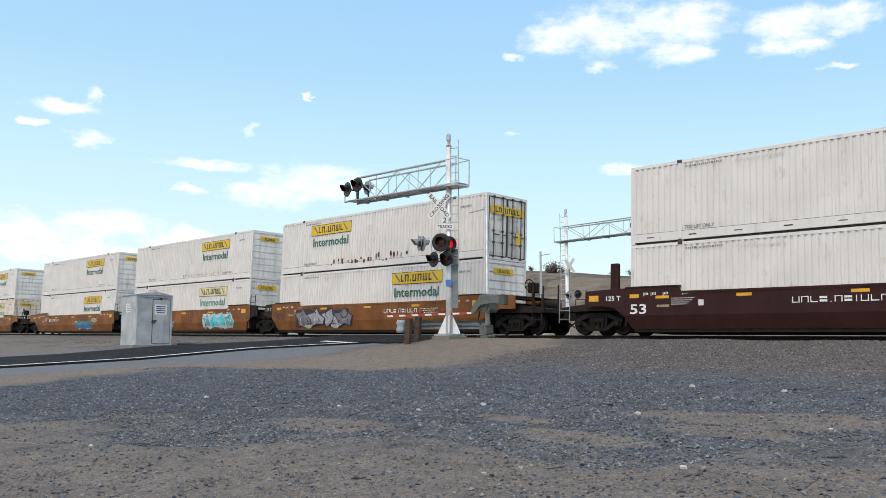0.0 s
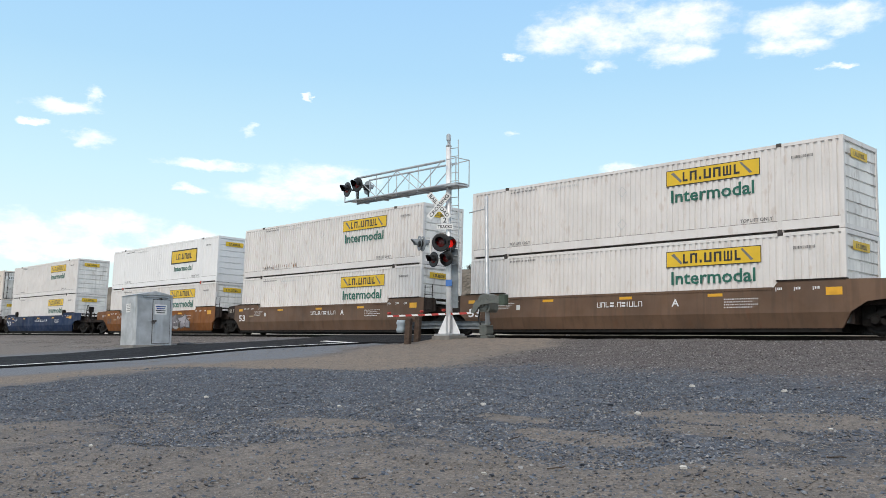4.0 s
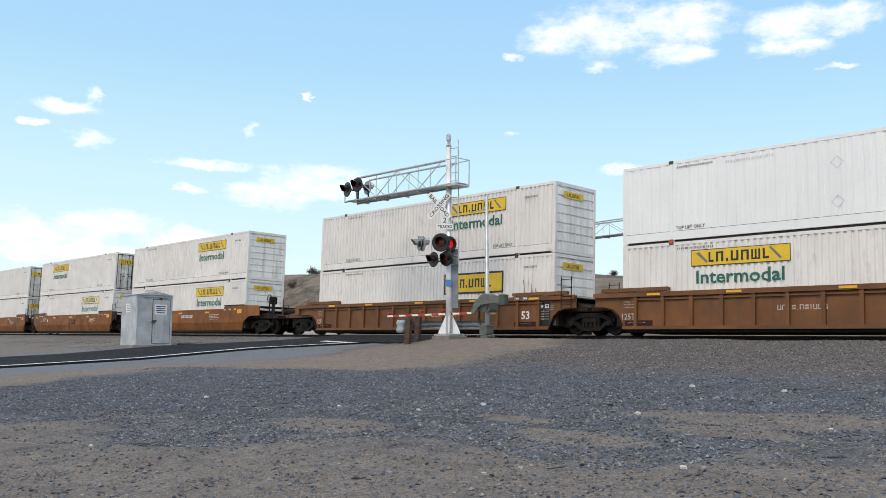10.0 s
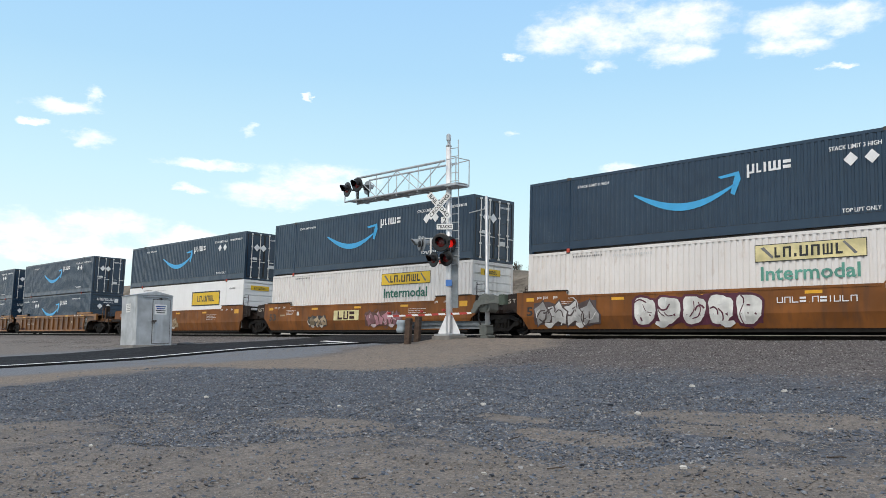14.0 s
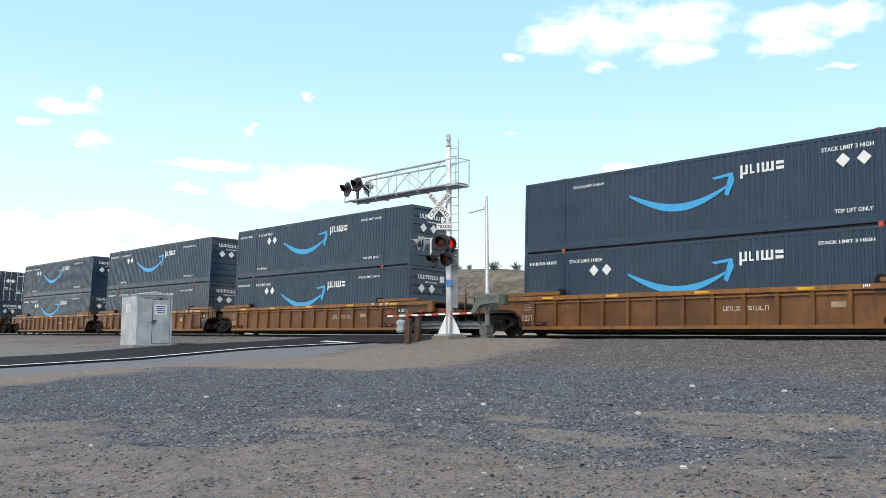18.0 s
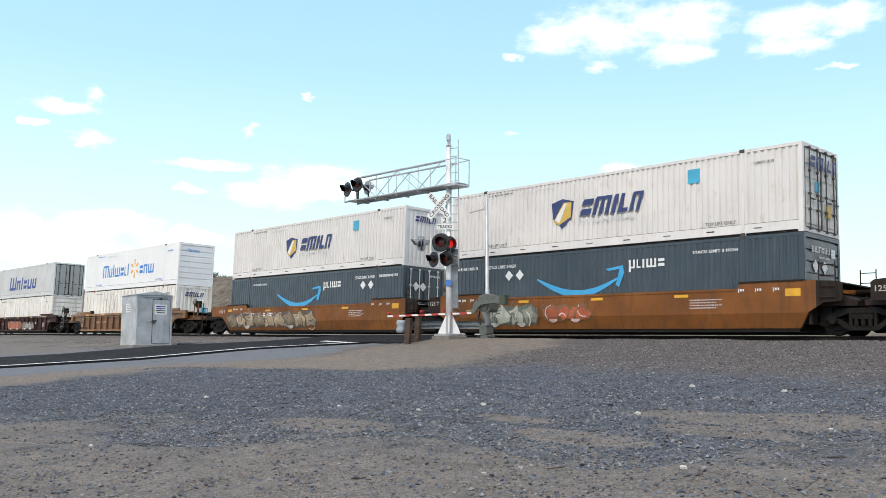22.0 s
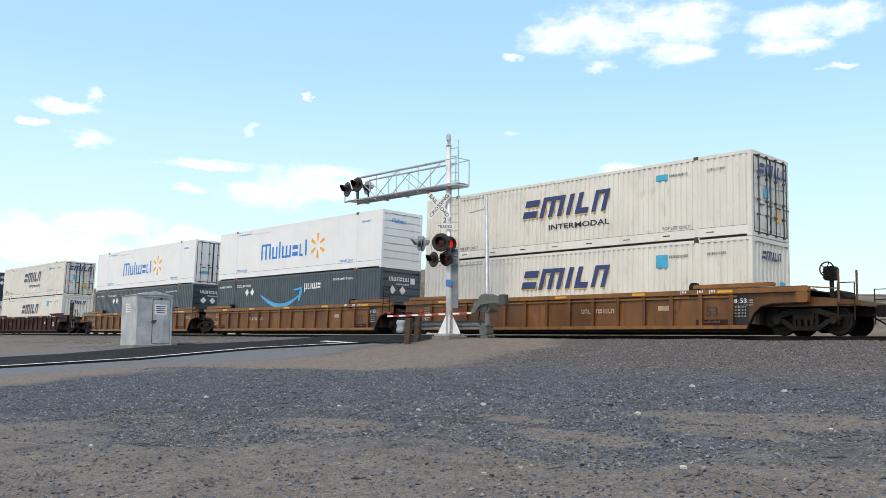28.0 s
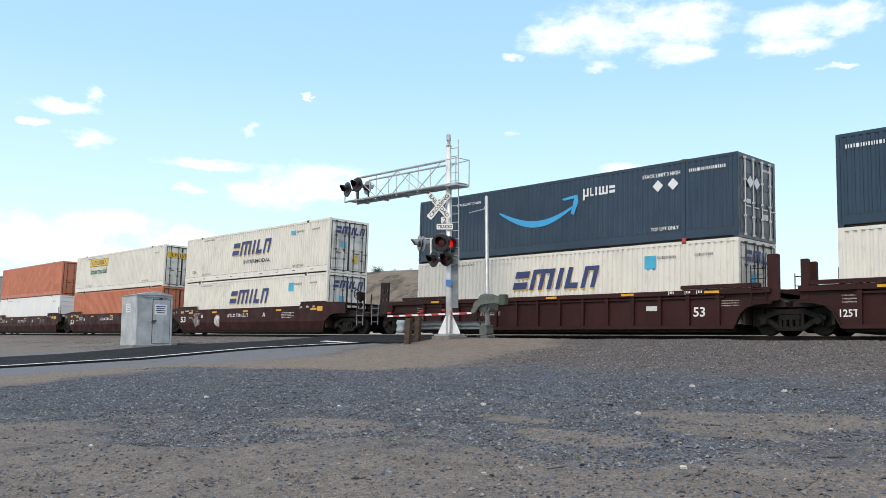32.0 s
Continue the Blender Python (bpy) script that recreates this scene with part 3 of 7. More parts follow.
# ---- mesh helpers ----
class Shape:
    """Collects vertices and faces for one mesh."""

    def __init__(self):
        self.v, self.f = [], []

    def add(self, verts, faces):
        k = len(self.v)
        self.v += [tuple(p) for p in verts]
        self.f += [tuple(i + k for i in q) for q in faces]
        return self

    def box(self, x0, x1, y0, y1, z0, z1, bev=0.0):
        if bev:
            return self.prism([(x0 + bev, z0), (x1 - bev, z0), (x1, z0 + bev), (x1, z1 - bev), (x1 - bev, z1), (x0 + bev, z1), (x0, z1 - bev), (x0, z0 + bev)], y0, y1)
        v = [(x, y, z) for x in (x0, x1) for y in (y0, y1) for z in (z0, z1)]
        return self.add(v, [(0, 1, 3, 2), (4, 6, 7, 5), (0, 4, 5, 1), (2, 3, 7, 6), (0, 2, 6, 4), (1, 5, 7, 3)])

    def prism(self, xz, y0, y1):
        """A flat outline in x and z (counter-clockwise seen from -y), given thickness along y."""
        k = len(xz)
        v = [(x, y0, z) for x, z in xz] + [(x, y1, z) for x, z in xz]
        f = [tuple(range(k)), tuple(range(2 * k - 1, k - 1, -1))]
        f += [(i, i + k, (i + 1) % k + k, (i + 1) % k) for i in range(k)]
        return self.add(v, f)

    def rod(self, a, b, r, r2=None, sides=8):
        a, b = Vector(a), Vector(b)
        d = (b - a).normalized()
        u = d.orthogonal().normalized()
        w = d.cross(u)
        r2 = r if r2 is None else r2
        v = []
        for c, q in ((a, r), (b, r2)):
            v += [c + (u * math.cos(2 * math.pi * i / sides) + w * math.sin(2 * math.pi * i / sides)) * q for i in range(sides)]
        f = [(i, (i + 1) % sides, (i + 1) % sides + sides, i + sides) for i in range(sides)]
        return self.add(v, f + [tuple(range(sides - 1, -1, -1)), tuple(range(sides, 2 * sides))])

    def beam(self, a, b, w, h):
        """A bar with a square section."""
        a, b = Vector(a), Vector(b)
        d = (b - a).normalized()
        up = Vector((0, 0, 1)) if abs(d.z) < 0.9 else Vector((0, 1, 0))
        s = d.cross(up).normalized()
        t = s.cross(d)
        v = [c + s * (i * w / 2) + t * (j * h / 2) for c in (a, b) for i, j in ((-1, -1), (1, -1), (1, 1), (-1, 1))]
        return self.add(v, [(3, 2, 1, 0), (4, 5, 6, 7), (0, 1, 5, 4), (1, 2, 6, 5), (2, 3, 7, 6), (3, 0, 4, 7)])

    def lathe(self, rings, origin=(0, 0, 0), axis="y", sides=16):
        """Rings of (place along the axis, radius)."""
        o = Vector(origin)
        v, f = [], []
        for s, r in rings:
            for i in range(sides):
                c, q = r * math.cos(2 * math.pi * i / sides), r * math.sin(2 * math.pi * i / sides)
                v.append(o + Vector((c, s, q) if axis == "y" else (s, c, q) if axis == "x" else (c, q, s)))
        for k in range(len(rings) - 1):
            f += [(k * sides + i, k * sides + (i + 1) % sides, (k + 1) * sides + (i + 1) % sides, (k + 1) * sides + i) for i in range(sides)]
        f += [tuple(range(sides - 1, -1, -1)), tuple(range((len(rings) - 1) * sides, len(rings) * sides))]
        return self.add(v, f)

    def mesh(self, name, smooth=False):
        m = bpy.data.meshes.new(name)
        m.from_pydata(self.v, [], self.f)
        b = bmesh.new()
        b.from_mesh(m)
        bmesh.ops.recalc_face_normals(b, faces=b.faces)
        b.to_mesh(m)
        b.free()
        if smooth:
            m.shade_smooth()
        return m


def part(name, shape, mat, parent=None, label="", at=None, smooth=False):
    """Links one mesh object, under a thing or a part."""
    data = shape if isinstance(shape, bpy.types.Mesh) else shape.mesh(name, smooth)
    ob = new(name, data)
    if not data.materials:
        data.materials.append(M[mat])
    elif data.materials[0] != M[mat]:
        ob.material_slots[0].link = "OBJECT"
        ob.material_slots[0].material = M[mat]
    if parent is not None:
        ob.parent = parent
    if at is not None:
        ob.matrix_basis = at
    if label:
        tagged(ob, label)
    return ob


def thing(name, label, category, at, group=""):
    ob = new(name)
    ob.empty_display_size = 0.3
    ob.matrix_basis = at
    return tagged(ob, label, category, group)


CACHE = {}


def cached(key, build):
    if key not in CACHE:
        CACHE[key] = build()
    return CACHE[key]


def text_mesh(words, width, height, slant=0.0):
    """Flat lettering that fills width x height, in the x-z plane, facing -y, its lower left corner at the origin."""
    def build():
        c = bpy.data.curves.new("lettering", "FONT")
        c.body = words
        c.offset = 0.018
        c.resolution_u = 2
        o = bpy.data.objects.new("lettering", c)
        m = bpy.data.meshes.new_from_object(o)
        bpy.data.objects.remove(o)
        co = np.empty(len(m.vertices) * 3)
        m.vertices.foreach_get("co", co)
        co = co.reshape(-1, 3)
        lo, hi = co.min(0), co.max(0)
        x = (co[:, 0] - lo[0]) / (hi[0] - lo[0]) * width
        z = (co[:, 1] - lo[1]) / (hi[1] - lo[1]) * height
        out = np.stack([x + z * slant, np.zeros_like(x), z], 1)
        m.vertices.foreach_set("co", out.ravel())
        m.materials.clear()
        m.update()
        return m
    return cached(("text", words, width, height, slant), build)


# ---- ground, road and track ----
RX0, RX1 = -35.9, -28.35  # edges of the road


def ground_z(x, y):
    """Height of the land: it rises from the camera to the railway bed, then a bank stands beyond the tracks."""
    z = float(np.interp(y, [-400, -60, 0, 8.4, 12.7, 17, 21.7, 23.4, 25, 26.0, 31, 46, 51, 57, 63, 70, 110, 600, 3000],
                        [-4, -3.2, -2.40, -1.67, -1.33, -0.88, -0.55, -0.27, -0.22, -0.22, -0.22, -0.3, 0.1, 3.0, 5.6, 6.3, 7.5, 9, 9]))
    if RX0 - 1.5 < x < -25.6 and y < 26.3:  # the road's own gradient
        r = float(np.interp(y, [-400, -60, 0, 8.4, 12.75, 17, 21.9, 23.4, 26.3], [-4, -3.2, -2.40, -1.69, -1.36, -0.91, -0.56, -0.43, -0.10]))
        w = max(0.0, min(1.0, (x - RX0 + 1.5) / 1.2, (-25.6 - x) / 0.9))
        z += (r - z) * w
    if y > 46:  # the bank grows towards the far left
        k = min(1.0, (y - 46) / 17)
        z += k * float(np.interp(x, [-400, -180, -122, -88, -73, -62, -53, -45, -38, -30, 10, 200], [5.0, 4.4, 3.9, 3.2, 2.6, 1.9, 1.3, 0.3, -0.65, -1.7, -3.0, -3.2]))
        z += k * 0.45 * (noise.noise(Vector((x * 0.05, y * 0.05, 0))) + 0.5 * noise.noise(Vector((x * 0.16, y * 0.16, 3))))
    return z


def bumpy(x, y):
    z = ground_z(x, y)
    near = 0.0 if RX0 - 0.6 < x < RX1 + 0.6 else 1.0
    if y < 25.5:
        z += near * (0.045 * noise.noise(Vector((x * 0.45, y * 0.45, 1))) + 0.022 * noise.noise(Vector((x * 1.7, y * 1.7, 5))))
    return z


def make_ground():
    xs = np.unique(np.concatenate([np.linspace(-3000, -150, 16), np.arange(-150, -42, 4.0), np.arange(-42, 8, 0.4), np.arange(8, 60, 4.0), np.linspace(60, 3000, 16)]))
    ys = np.unique(np.concatenate([np.linspace(-3000, -60, 12), np.arange(-60, 0, 4.0), np.arange(0, 26, 0.35), np.arange(26, 80, 1.5), np.linspace(80, 3000, 16)]))
    v = [(x, y, bumpy(x, y)) for y in ys for x in xs]
    k = len(xs)
    f = [(j * k + i, j * k + i + 1, (j + 1) * k + i + 1, (j + 1) * k + i) for j in range(len(ys) - 1) for i in range(k - 1)]
    s = Shape()
    s.v, s.f = v, f
    tagged(part("ground", s, "ground", smooth=True), "grey crushed rock and pale sand sloping up to the railway", "ground", kind="structure")


def strip(x_of, ys, z_up, thick):
    """A ribbon laid along the land from y to y, between x_of = (x0, x1)."""
    s = Shape()
    x0, x1 = x_of
    v = []
    for y in ys:
        z = ground_z(max(RX0 + 1, min(-26.6, (x0 + x1) / 2)), y) + z_up
        v += [(x0, y, z), (x1, y, z), (x0, y, z - thick), (x1, y, z - thick)]
    n = len(ys)
    f = []
    for i in range(n - 1):
        a, b = 4 * i, 4 * i + 4
        f += [(a, a + 1, b + 1, b), (a + 2, b + 2, b + 3, a + 3), (a, b, b + 2, a + 2), (a + 1, a + 3, b + 3, b + 1)]
    f += [(0, 2, 3, 1), (4 * n - 4, 4 * n - 3, 4 * n - 1, 4 * n - 2)]
    s.v, s.f = v, f
    return s


def stop_bar():
    """A painted bar that slants across the lane."""
    a, b, w = Vector((RX1 - 3.4, 22.3)), Vector((RX1 - 0.2, 21.35)), 0.17
    v = [(p.x, p.y + d, ground_z(-30, p.y + d) + z) for p in (a, b) for d in (-w, w) for z in (0.05, 0.077)]
    return Shape().add(v, [(0, 1, 3, 2), (4, 6, 7, 5), (0, 4, 5, 1), (2, 3, 7, 6), (0, 2, 6, 4), (1, 5, 7, 3)])


def make_road():
    ys = [-40, -20, 0, 4, 8.4, 10.5, 12.7, 15, 17, 19.3, 21.7, 22.5, 23.4, 24.2, 25, 26.2]
    tagged(part("road", strip((RX0, RX1), ys, 0.07, 0.3), "asphalt"), "dark asphalt road climbing to the level crossing", "road", kind="structure")
    line_ys = [y for y in ys if y <= 21.0] + [21.7]
    tagged(part("edge_line", strip((RX1 - 0.34, RX1 - 0.10), line_ys, 0.076, 0.02), "line_white"), "white painted edge line on the asphalt", "road marking", kind="structure")
    tagged(part("stop_line", stop_bar(), "line_white"), "white painted stop line before the crossing", "road marking", kind="structure")
    apron = strip((RX1 - 0.05, -26.4), [22.3, 23.4, 24.2, 25, 26.2], 0.066, 0.3)
    tagged(part("crossing_apron", apron, "asphalt"), "dark asphalt apron beside the crossing", "road", kind="structure")
    far = strip((RX0, RX1), [31.2, 36, 40, 46], 0.1, 0.3)
    tagged(part("road_beyond", far, "asphalt"), "dark asphalt road beyond the tracks", "road", kind="structure")
    panel = Shape().box(RX0, RX1, -0.62, 0.62, -0.3, -0.015)
    outer = Shape().box(RX0, RX1, -1.95, -0.86, -0.3, -0.015)
    back = Shape().box(RX0, RX1, 0.86, 3.0, -0.3, -0.015)
    for s in (panel, outer, back):
        tagged(part("crossing_panel", s, "concrete", at=pose(0, TRACK_Y, 0)), "grey concrete crossing panel between the rails", "crossing panel", kind="structure")


TRACK_Y = 28.19


def rail_shape(x0, x1):
    prof = [(-0.07, -0.17), (0.07, -0.17), (0.07, -0.155), (0.012, -0.14), (0.012, -0.04), (0.036, -0.032), (0.036, -0.004), (0.03, 0.0), (-0.03, 0.0), (-0.036, -0.004),
            (-0.036, -0.032), (-0.012, -0.04), (-0.012, -0.14), (-0.07, -0.155)]
    k = len(prof)
    s = Shape()
    s.add([(x0, y, z) for y, z in prof] + [(x1, y, z) for y, z in prof],
          [(i, (i + 1) % k, (i + 1) % k + k, i + k) for i in range(k)] + [tuple(range(k)), tuple(range(2 * k - 1, k - 1, -1))])
    return s


def make_track(y0, name, label, ties):
    t = tagged(new(name), label, "railway track", kind="structure")
    t.matrix_basis = pose(0, y0, 0)
    for y in (-0.755, 0.755):
        part("rail", rail_shape(-420, 120), "rail", t, at=pose(0, y, 0))
    bed = Shape()
    prof = [(-3.4, -0.32), (-1.9, -0.22), (-1.35, -0.20), (1.35, -0.20), (1.9, -0.22), (3.4, -0.32), (3.4, -0.7), (-3.4, -0.7)]
    bed.add([(-420, y, z) for y, z in prof] + [(120, y, z) for y, z in prof],
            [(i, (i + 1) % 8, (i + 1) % 8 + 8, i + 8) for i in range(8)] + [tuple(range(8)), tuple(range(15, 7, -1))])
    part("ballast_bed", bed, "ballast", t)
    if ties:
        tie = Shape().box(-0.115, 0.115, -1.3, 1.3, -0.36, -0.174, 0.01).mesh("tie")
        for i in range(230):
            x = -118 + i * 0.55
            if not RX0 - 0.3 < x < RX1 + 0.3:
                part("tie", tie, "tie", t, at=pose(x, random.uniform(-0.03, 0.03), random.uniform(-0.004, 0.004), 0, 0, random.uniform(-0.6, 0.6)))


def scatter(name, label, mat, count, place, size):
    """Many small angular stones in one mesh."""
    rng = random.Random(5)
    base = [Vector(p) for p in ((1, 0, 0), (-1, 0, 0), (0, 1, 0), (0, -1, 0), (0, 0, 1), (0, 0, -0.6))]
    faces = [(0, 2, 4), (2, 1, 4), (1, 3, 4), (3, 0, 4), (2, 0, 5), (1, 2, 5), (3, 1, 5), (0, 3, 5)]
    v, f = [], []
    for _ in range(count):
        x, y = place(rng)
        if RX0 - 0.25 < x < RX1 + 0.25 and y < 32:
            continue
        z = (max(bed_z(y), bumpy(x, y)) if TRACK_Y - 3.4 < y < TRACK_Y + 3.4 else bumpy(x, y))
        s = size(rng)
        e = Euler((rng.uniform(-0.5, 0.5), rng.uniform(-0.5, 0.5), rng.uniform(0, 6.3)))
        k = len(v)
        sq = Vector((s, s * rng.uniform(0.6, 1), s * rng.uniform(0.45, 0.8)))
        for p in base:
            q = Vector((p.x * sq.x * rng.uniform(0.7, 1.2), p.y * sq.y * rng.uniform(0.7, 1.2), p.z * sq.z * rng.uniform(0.7, 1.2)))
            q.rotate(e)
            v.append((x + q.x, y + q.y, z + q.z + s * 0.15))
        f += [tuple(i + k for i in t) for t in faces]
    m = bpy.data.meshes.new(name)
    m.from_pydata(v, [], f)
    m.materials.append(M[mat])
    tagged(new(name, m), label, "stones", kind="stuff")


def bed_z(y):
    return float(np.interp(abs(y - TRACK_Y), [0, 1.35, 1.9, 3.4], [-0.20, -0.20, -0.22, -0.32]))


def make_stones():
    def fan(rng):  # thinner with distance from the camera
        while True:
            d = 5.0 + 21.0 * rng.random() ** 1.5
            a = radians(rng.uniform(-76, -18))
            x, y = d * math.sin(a), d * math.cos(a)
            drift = -0.39 * x + 0.92 * y - 8.3 + 3.0 * noise.noise(Vector((x * 0.3, y * 0.3, 2)))
            out = np.interp(y, DRIFT_Y, DRIFT_X) + 2.4 * noise.noise(Vector((x * 0.5, y * 0.5, 7))) > x
            if rng.random() < 0.8 and any(((x - p) / q) ** 2 + ((y - r) / s) ** 2 < 0.9 + 0.5 * noise.noise(Vector((x * 2, y * 2, 9))) for p, r, q, s in BARE):
                continue
            if y > 12.3 + 3.2 * rng.random():  # brown ballast takes over
                continue
            if y < 24 and (drift > 0 or rng.random() < 0.12) and not (out and rng.random() < 0.985):
                return x, y
    scatter("loose_gravel", "angular blue-grey gravel lying loose on the sand", "stones", 60000, fan, lambda r: 0.010 + 0.022 * r.random() ** 2.5 + (0.02 if r.random() < 0.012 else 0))
    def close(rng):
        d = 5.0 + 8.5 * rng.random() ** 1.3
        a = radians(rng.uniform(-78, -16))
        return d * math.sin(a), d * math.cos(a)
    def bank(rng):
        while True:
            x, y = rng.uniform(-28.0, -14.5), rng.uniform(11.0, 25.0)
            if np.interp(y, DRIFT_Y, DRIFT_X) > x - 0.6 and noise.noise(Vector((x * 0.8, y * 0.8, 4))) + 0.25 * rng.random() > -0.05:
                return x, y

    def spread(rng):
        return close(rng) if rng.random() < 0.72 else bank(rng)
    scatter("sand_grit", "fine tan and grey grit lying on the sand", "sand_stones", 60000, spread, lambda r: 0.005 + 0.012 * r.random() ** 2)

    def beside(r):
        while True:
            x, y = -66 + 66 * r.random() ** 0.6, TRACK_Y - 1.3 - 12.0 * r.random() ** 1.5
            tan = np.interp(y, DRIFT_Y, DRIFT_X) > x > RX1
            if not (tan and y < 24.6 and r.random() < 0.985):
                return x, y
    scatter("track_ballast", "grey-brown crushed ballast along the rails", "ballast_stones", 60000,
            beside, lambda r: 0.010 + 0.020 * r.random() ** 1.6)


make_ground()
make_road()
make_track(TRACK_Y, "track_1", "steel rails on timber ties in grey ballast", True)
make_track(41.8, "track_2", "steel rails of the second track in ballast", False)
make_stones()


# ---- the train ----
HALF, WID, HIGH = 8.075, 1.295, 2.896
FACE = -WID - 0.006


def corrugated(x0, x1, z0, z1, y, period, depth, duty=0.45, foot=(0.62, 0.86)):
    """A sheet with upright corrugations; y is its outer face, towards -y."""
    s = Shape()
    n = max(1, round((x1 - x0) / period))
    p = (x1 - x0) / n
    prof = []
    for i in range(n):
        a = x0 + i * p
        prof += [(a, y), (a + p * duty, y), (a + p * foot[0], y + depth), (a + p * foot[1], y + depth)]
    prof.append((x1, y))
    v = [(x, yy, z) for x, yy in prof for z in (z0, z1)]
    s.add(v, [(2 * i, 2 * i + 2, 2 * i + 3, 2 * i + 1) for i in range(len(prof) - 1)])
    return s


def end_sheet(z0, z1, y0, y1, x, period, depth):
    """An end wall with level corrugations, facing +x."""
    s = Shape()
    n = round((z1 - z0) / period)
    p = (z1 - z0) / n
    prof = []
    for i in range(n):
        a = z0 + i * p
        prof += [(a, x), (a + p * 0.78, x), (a + p * 0.83, x - depth), (a + p * 0.96, x - depth)]
    prof.append((z1, x))
    s.add([(xx, y, z) for z, xx in prof for y in (y0, y1)], [(2 * i, 2 * i + 1, 2 * i + 3, 2 * i + 2) for i in range(len(prof) - 1)])
    return s


# plain blocks of bars that stand in for a trade mark: for each block its width, its height and its make:
# a number of upright bars joined below (u) or above (n), a bar with a foot (f) or two level bars (e)
MARKS = {"jb": [(0.5, 1, "f"), (0.7, 1, "n2"), (0.25, 0.3, "u1"), (0.72, 1, "u2"), (0.72, 1, "n2"), (0.8, 1, "u3"), (0.55, 1, "f")],
         "prime": [(0.8, 1, "u2"), (0.5, 1, "f"), (0.3, 1, "u1"), (1.25, 1, "u3"), (0.8, 1, "e")],
         "amz": [(0.8, 1, "u2"), (1.2, 1, "u3"), (0.8, 1, "n2"), (0.7, 1, "e"), (0.8, 1, "u2"), (0.8, 1, "u2")],
         "swift": [(0.95, 1, "e"), (1.45, 1, "n3"), (0.42, 1, "u1"), (0.8, 1, "f"), (0.85, 1, "n2")],
         "wal": [(1.5, 0.96, "n3"), (0.8, 0.72, "u2"), (0.28, 1, "u1"), (1.35, 0.72, "u3"), (0.8, 0.72, "e"), (0.5, 0.72, "f"), (0.4, 0.92, "u1")],
         "com": [(0.8, 1, "e"), (0.85, 1, "n2"), (1.35, 1, "u3")],
         "mat": [(1.6, 1, "u3"), (0.85, 0.72, "n2"), (0.45, 0.92, "u1"), (0.75, 0.72, "e"), (0.95, 0.72, "u2"), (0.85, 0.72, "u2")],
         "kllm": [(0.8, 1, "u2"), (0.6, 1, "u1"), (0.6, 1, "u1"), (1.2, 1, "u3")],
         "ttx": [(1, 1, "f"), (1, 1, "u2"), (1, 1, "e")],
         "road": [(1, 1, "u2"), (1, 1, "n2"), (1, 1, "f"), (1, 1, "e"), (0.5, 0.1, "u1"), (1, 1, "n2"), (1, 1, "e"), (0.6, 1, "u1"), (1, 1, "u2"), (1, 1, "f"), (1, 1, "n2")]}


def mark_row(key, total, height, slant, weight):
    """A mark as blocks of plain bars that fill total x height."""
    row = MARKS[key]
    k = total / (sum(r[0] for r in row) + 0.22 * (len(row) - 1))
    s = Shape()

    def bar(a, b, c, d):
        s.add([(p + q * slant, 0, q) for p, q in ((a, c), (b, c), (b, d), (a, d))], [(0, 1, 2, 3)])

    x = 0.0
    for w, h, make in row:
        w, h = w * k, h * height
        t = min(weight * height, 0.36 * w if make != "u1" else w)
        if make == "e":
            bar(x, x + w, 0.06 * h, 0.40 * h)
            bar(x, x + w, 0.60 * h, 0.94 * h)
        elif make == "f":
            bar(x, x + t, 0.0, h)
            bar(x + t, x + w, 0.0, t)
        else:
            n = int(make[1])
            t = min(t, 0.62 * w / n) if n > 1 else t
            step = (w - t) / (n - 1) if n > 1 else 0.0
            for i in range(n):
                q = x + i * step if n > 1 else x + (w - t) / 2
                bar(q, q + t, 0.0, h)
                if i + 1 < n:
                    bar(q + t, q + step, *((0.0, t * 0.8) if make[0] == "u" else (h - t * 0.8, h)))
        x += w + 0.22 * k
    return s


def dash_row(widths, total, height):
    """Writing too small to read: a row of plain bars."""
    k = total / (sum(widths) + 0.5 * (len(widths) - 1))
    s = Shape()
    x = 0.0
    for w in widths:
        s.add([(x, 0, 0), (x + w * k, 0, 0), (x + w * k, 0, height), (x, 0, height)], [(0, 1, 2, 3)])
        x += (w + 0.5) * k
    return s


def sheet(points):
    return Shape().add([(x, 0, z) for x, z in points], [tuple(range(len(points)))])


def diamond_ring(r, t):
    """The outline of a square stood on its corner."""
    v = [(x * q, 0, z * q) for q in (r, r - t * 1.4) for x, z in ((0, -1), (1, 0), (0, 1), (-1, 0))]
    return Shape().add(v, [(i, (i + 1) % 4, 4 + (i + 1) % 4, 4 + i) for i in range(4)])


def swoosh(width, drop):
    """A plain curved band with a hooked tip, rising to the right."""
    s = Shape()
    n = 18
    v = []
    for i in range(n + 1):
        u = i / n
        x = u * width * 0.95
        mid = -drop * math.sin(math.pi * (u * 0.86 + 0.02)) + 0.16 * u
        th = 0.07 + 0.20 * math.sin(math.pi * min(1, u * 1.02)) ** 0.8
        v += [(x, 0, mid - th / 2), (x, 0, mid + th / 2)]
    s.add(v, [(2 * i, 2 * i + 2, 2 * i + 3, 2 * i + 1) for i in range(n)])
    w = width
    s.add([(x, 0, z) for x, z in ((w * 0.80, 0.20), (w * 0.83, 0.12), (w * 0.95, 0.17), (w * 0.985, 0.30))], [(0, 1, 2, 3)])
    s.add([(x, 0, z) for x, z in ((w * 0.95, 0.17), (w * 0.91, -0.42), (w * 0.945, -0.50), (w * 1.0, 0.02), (w * 0.985, 0.30))], [(0, 1, 2, 3, 4)])
    return s


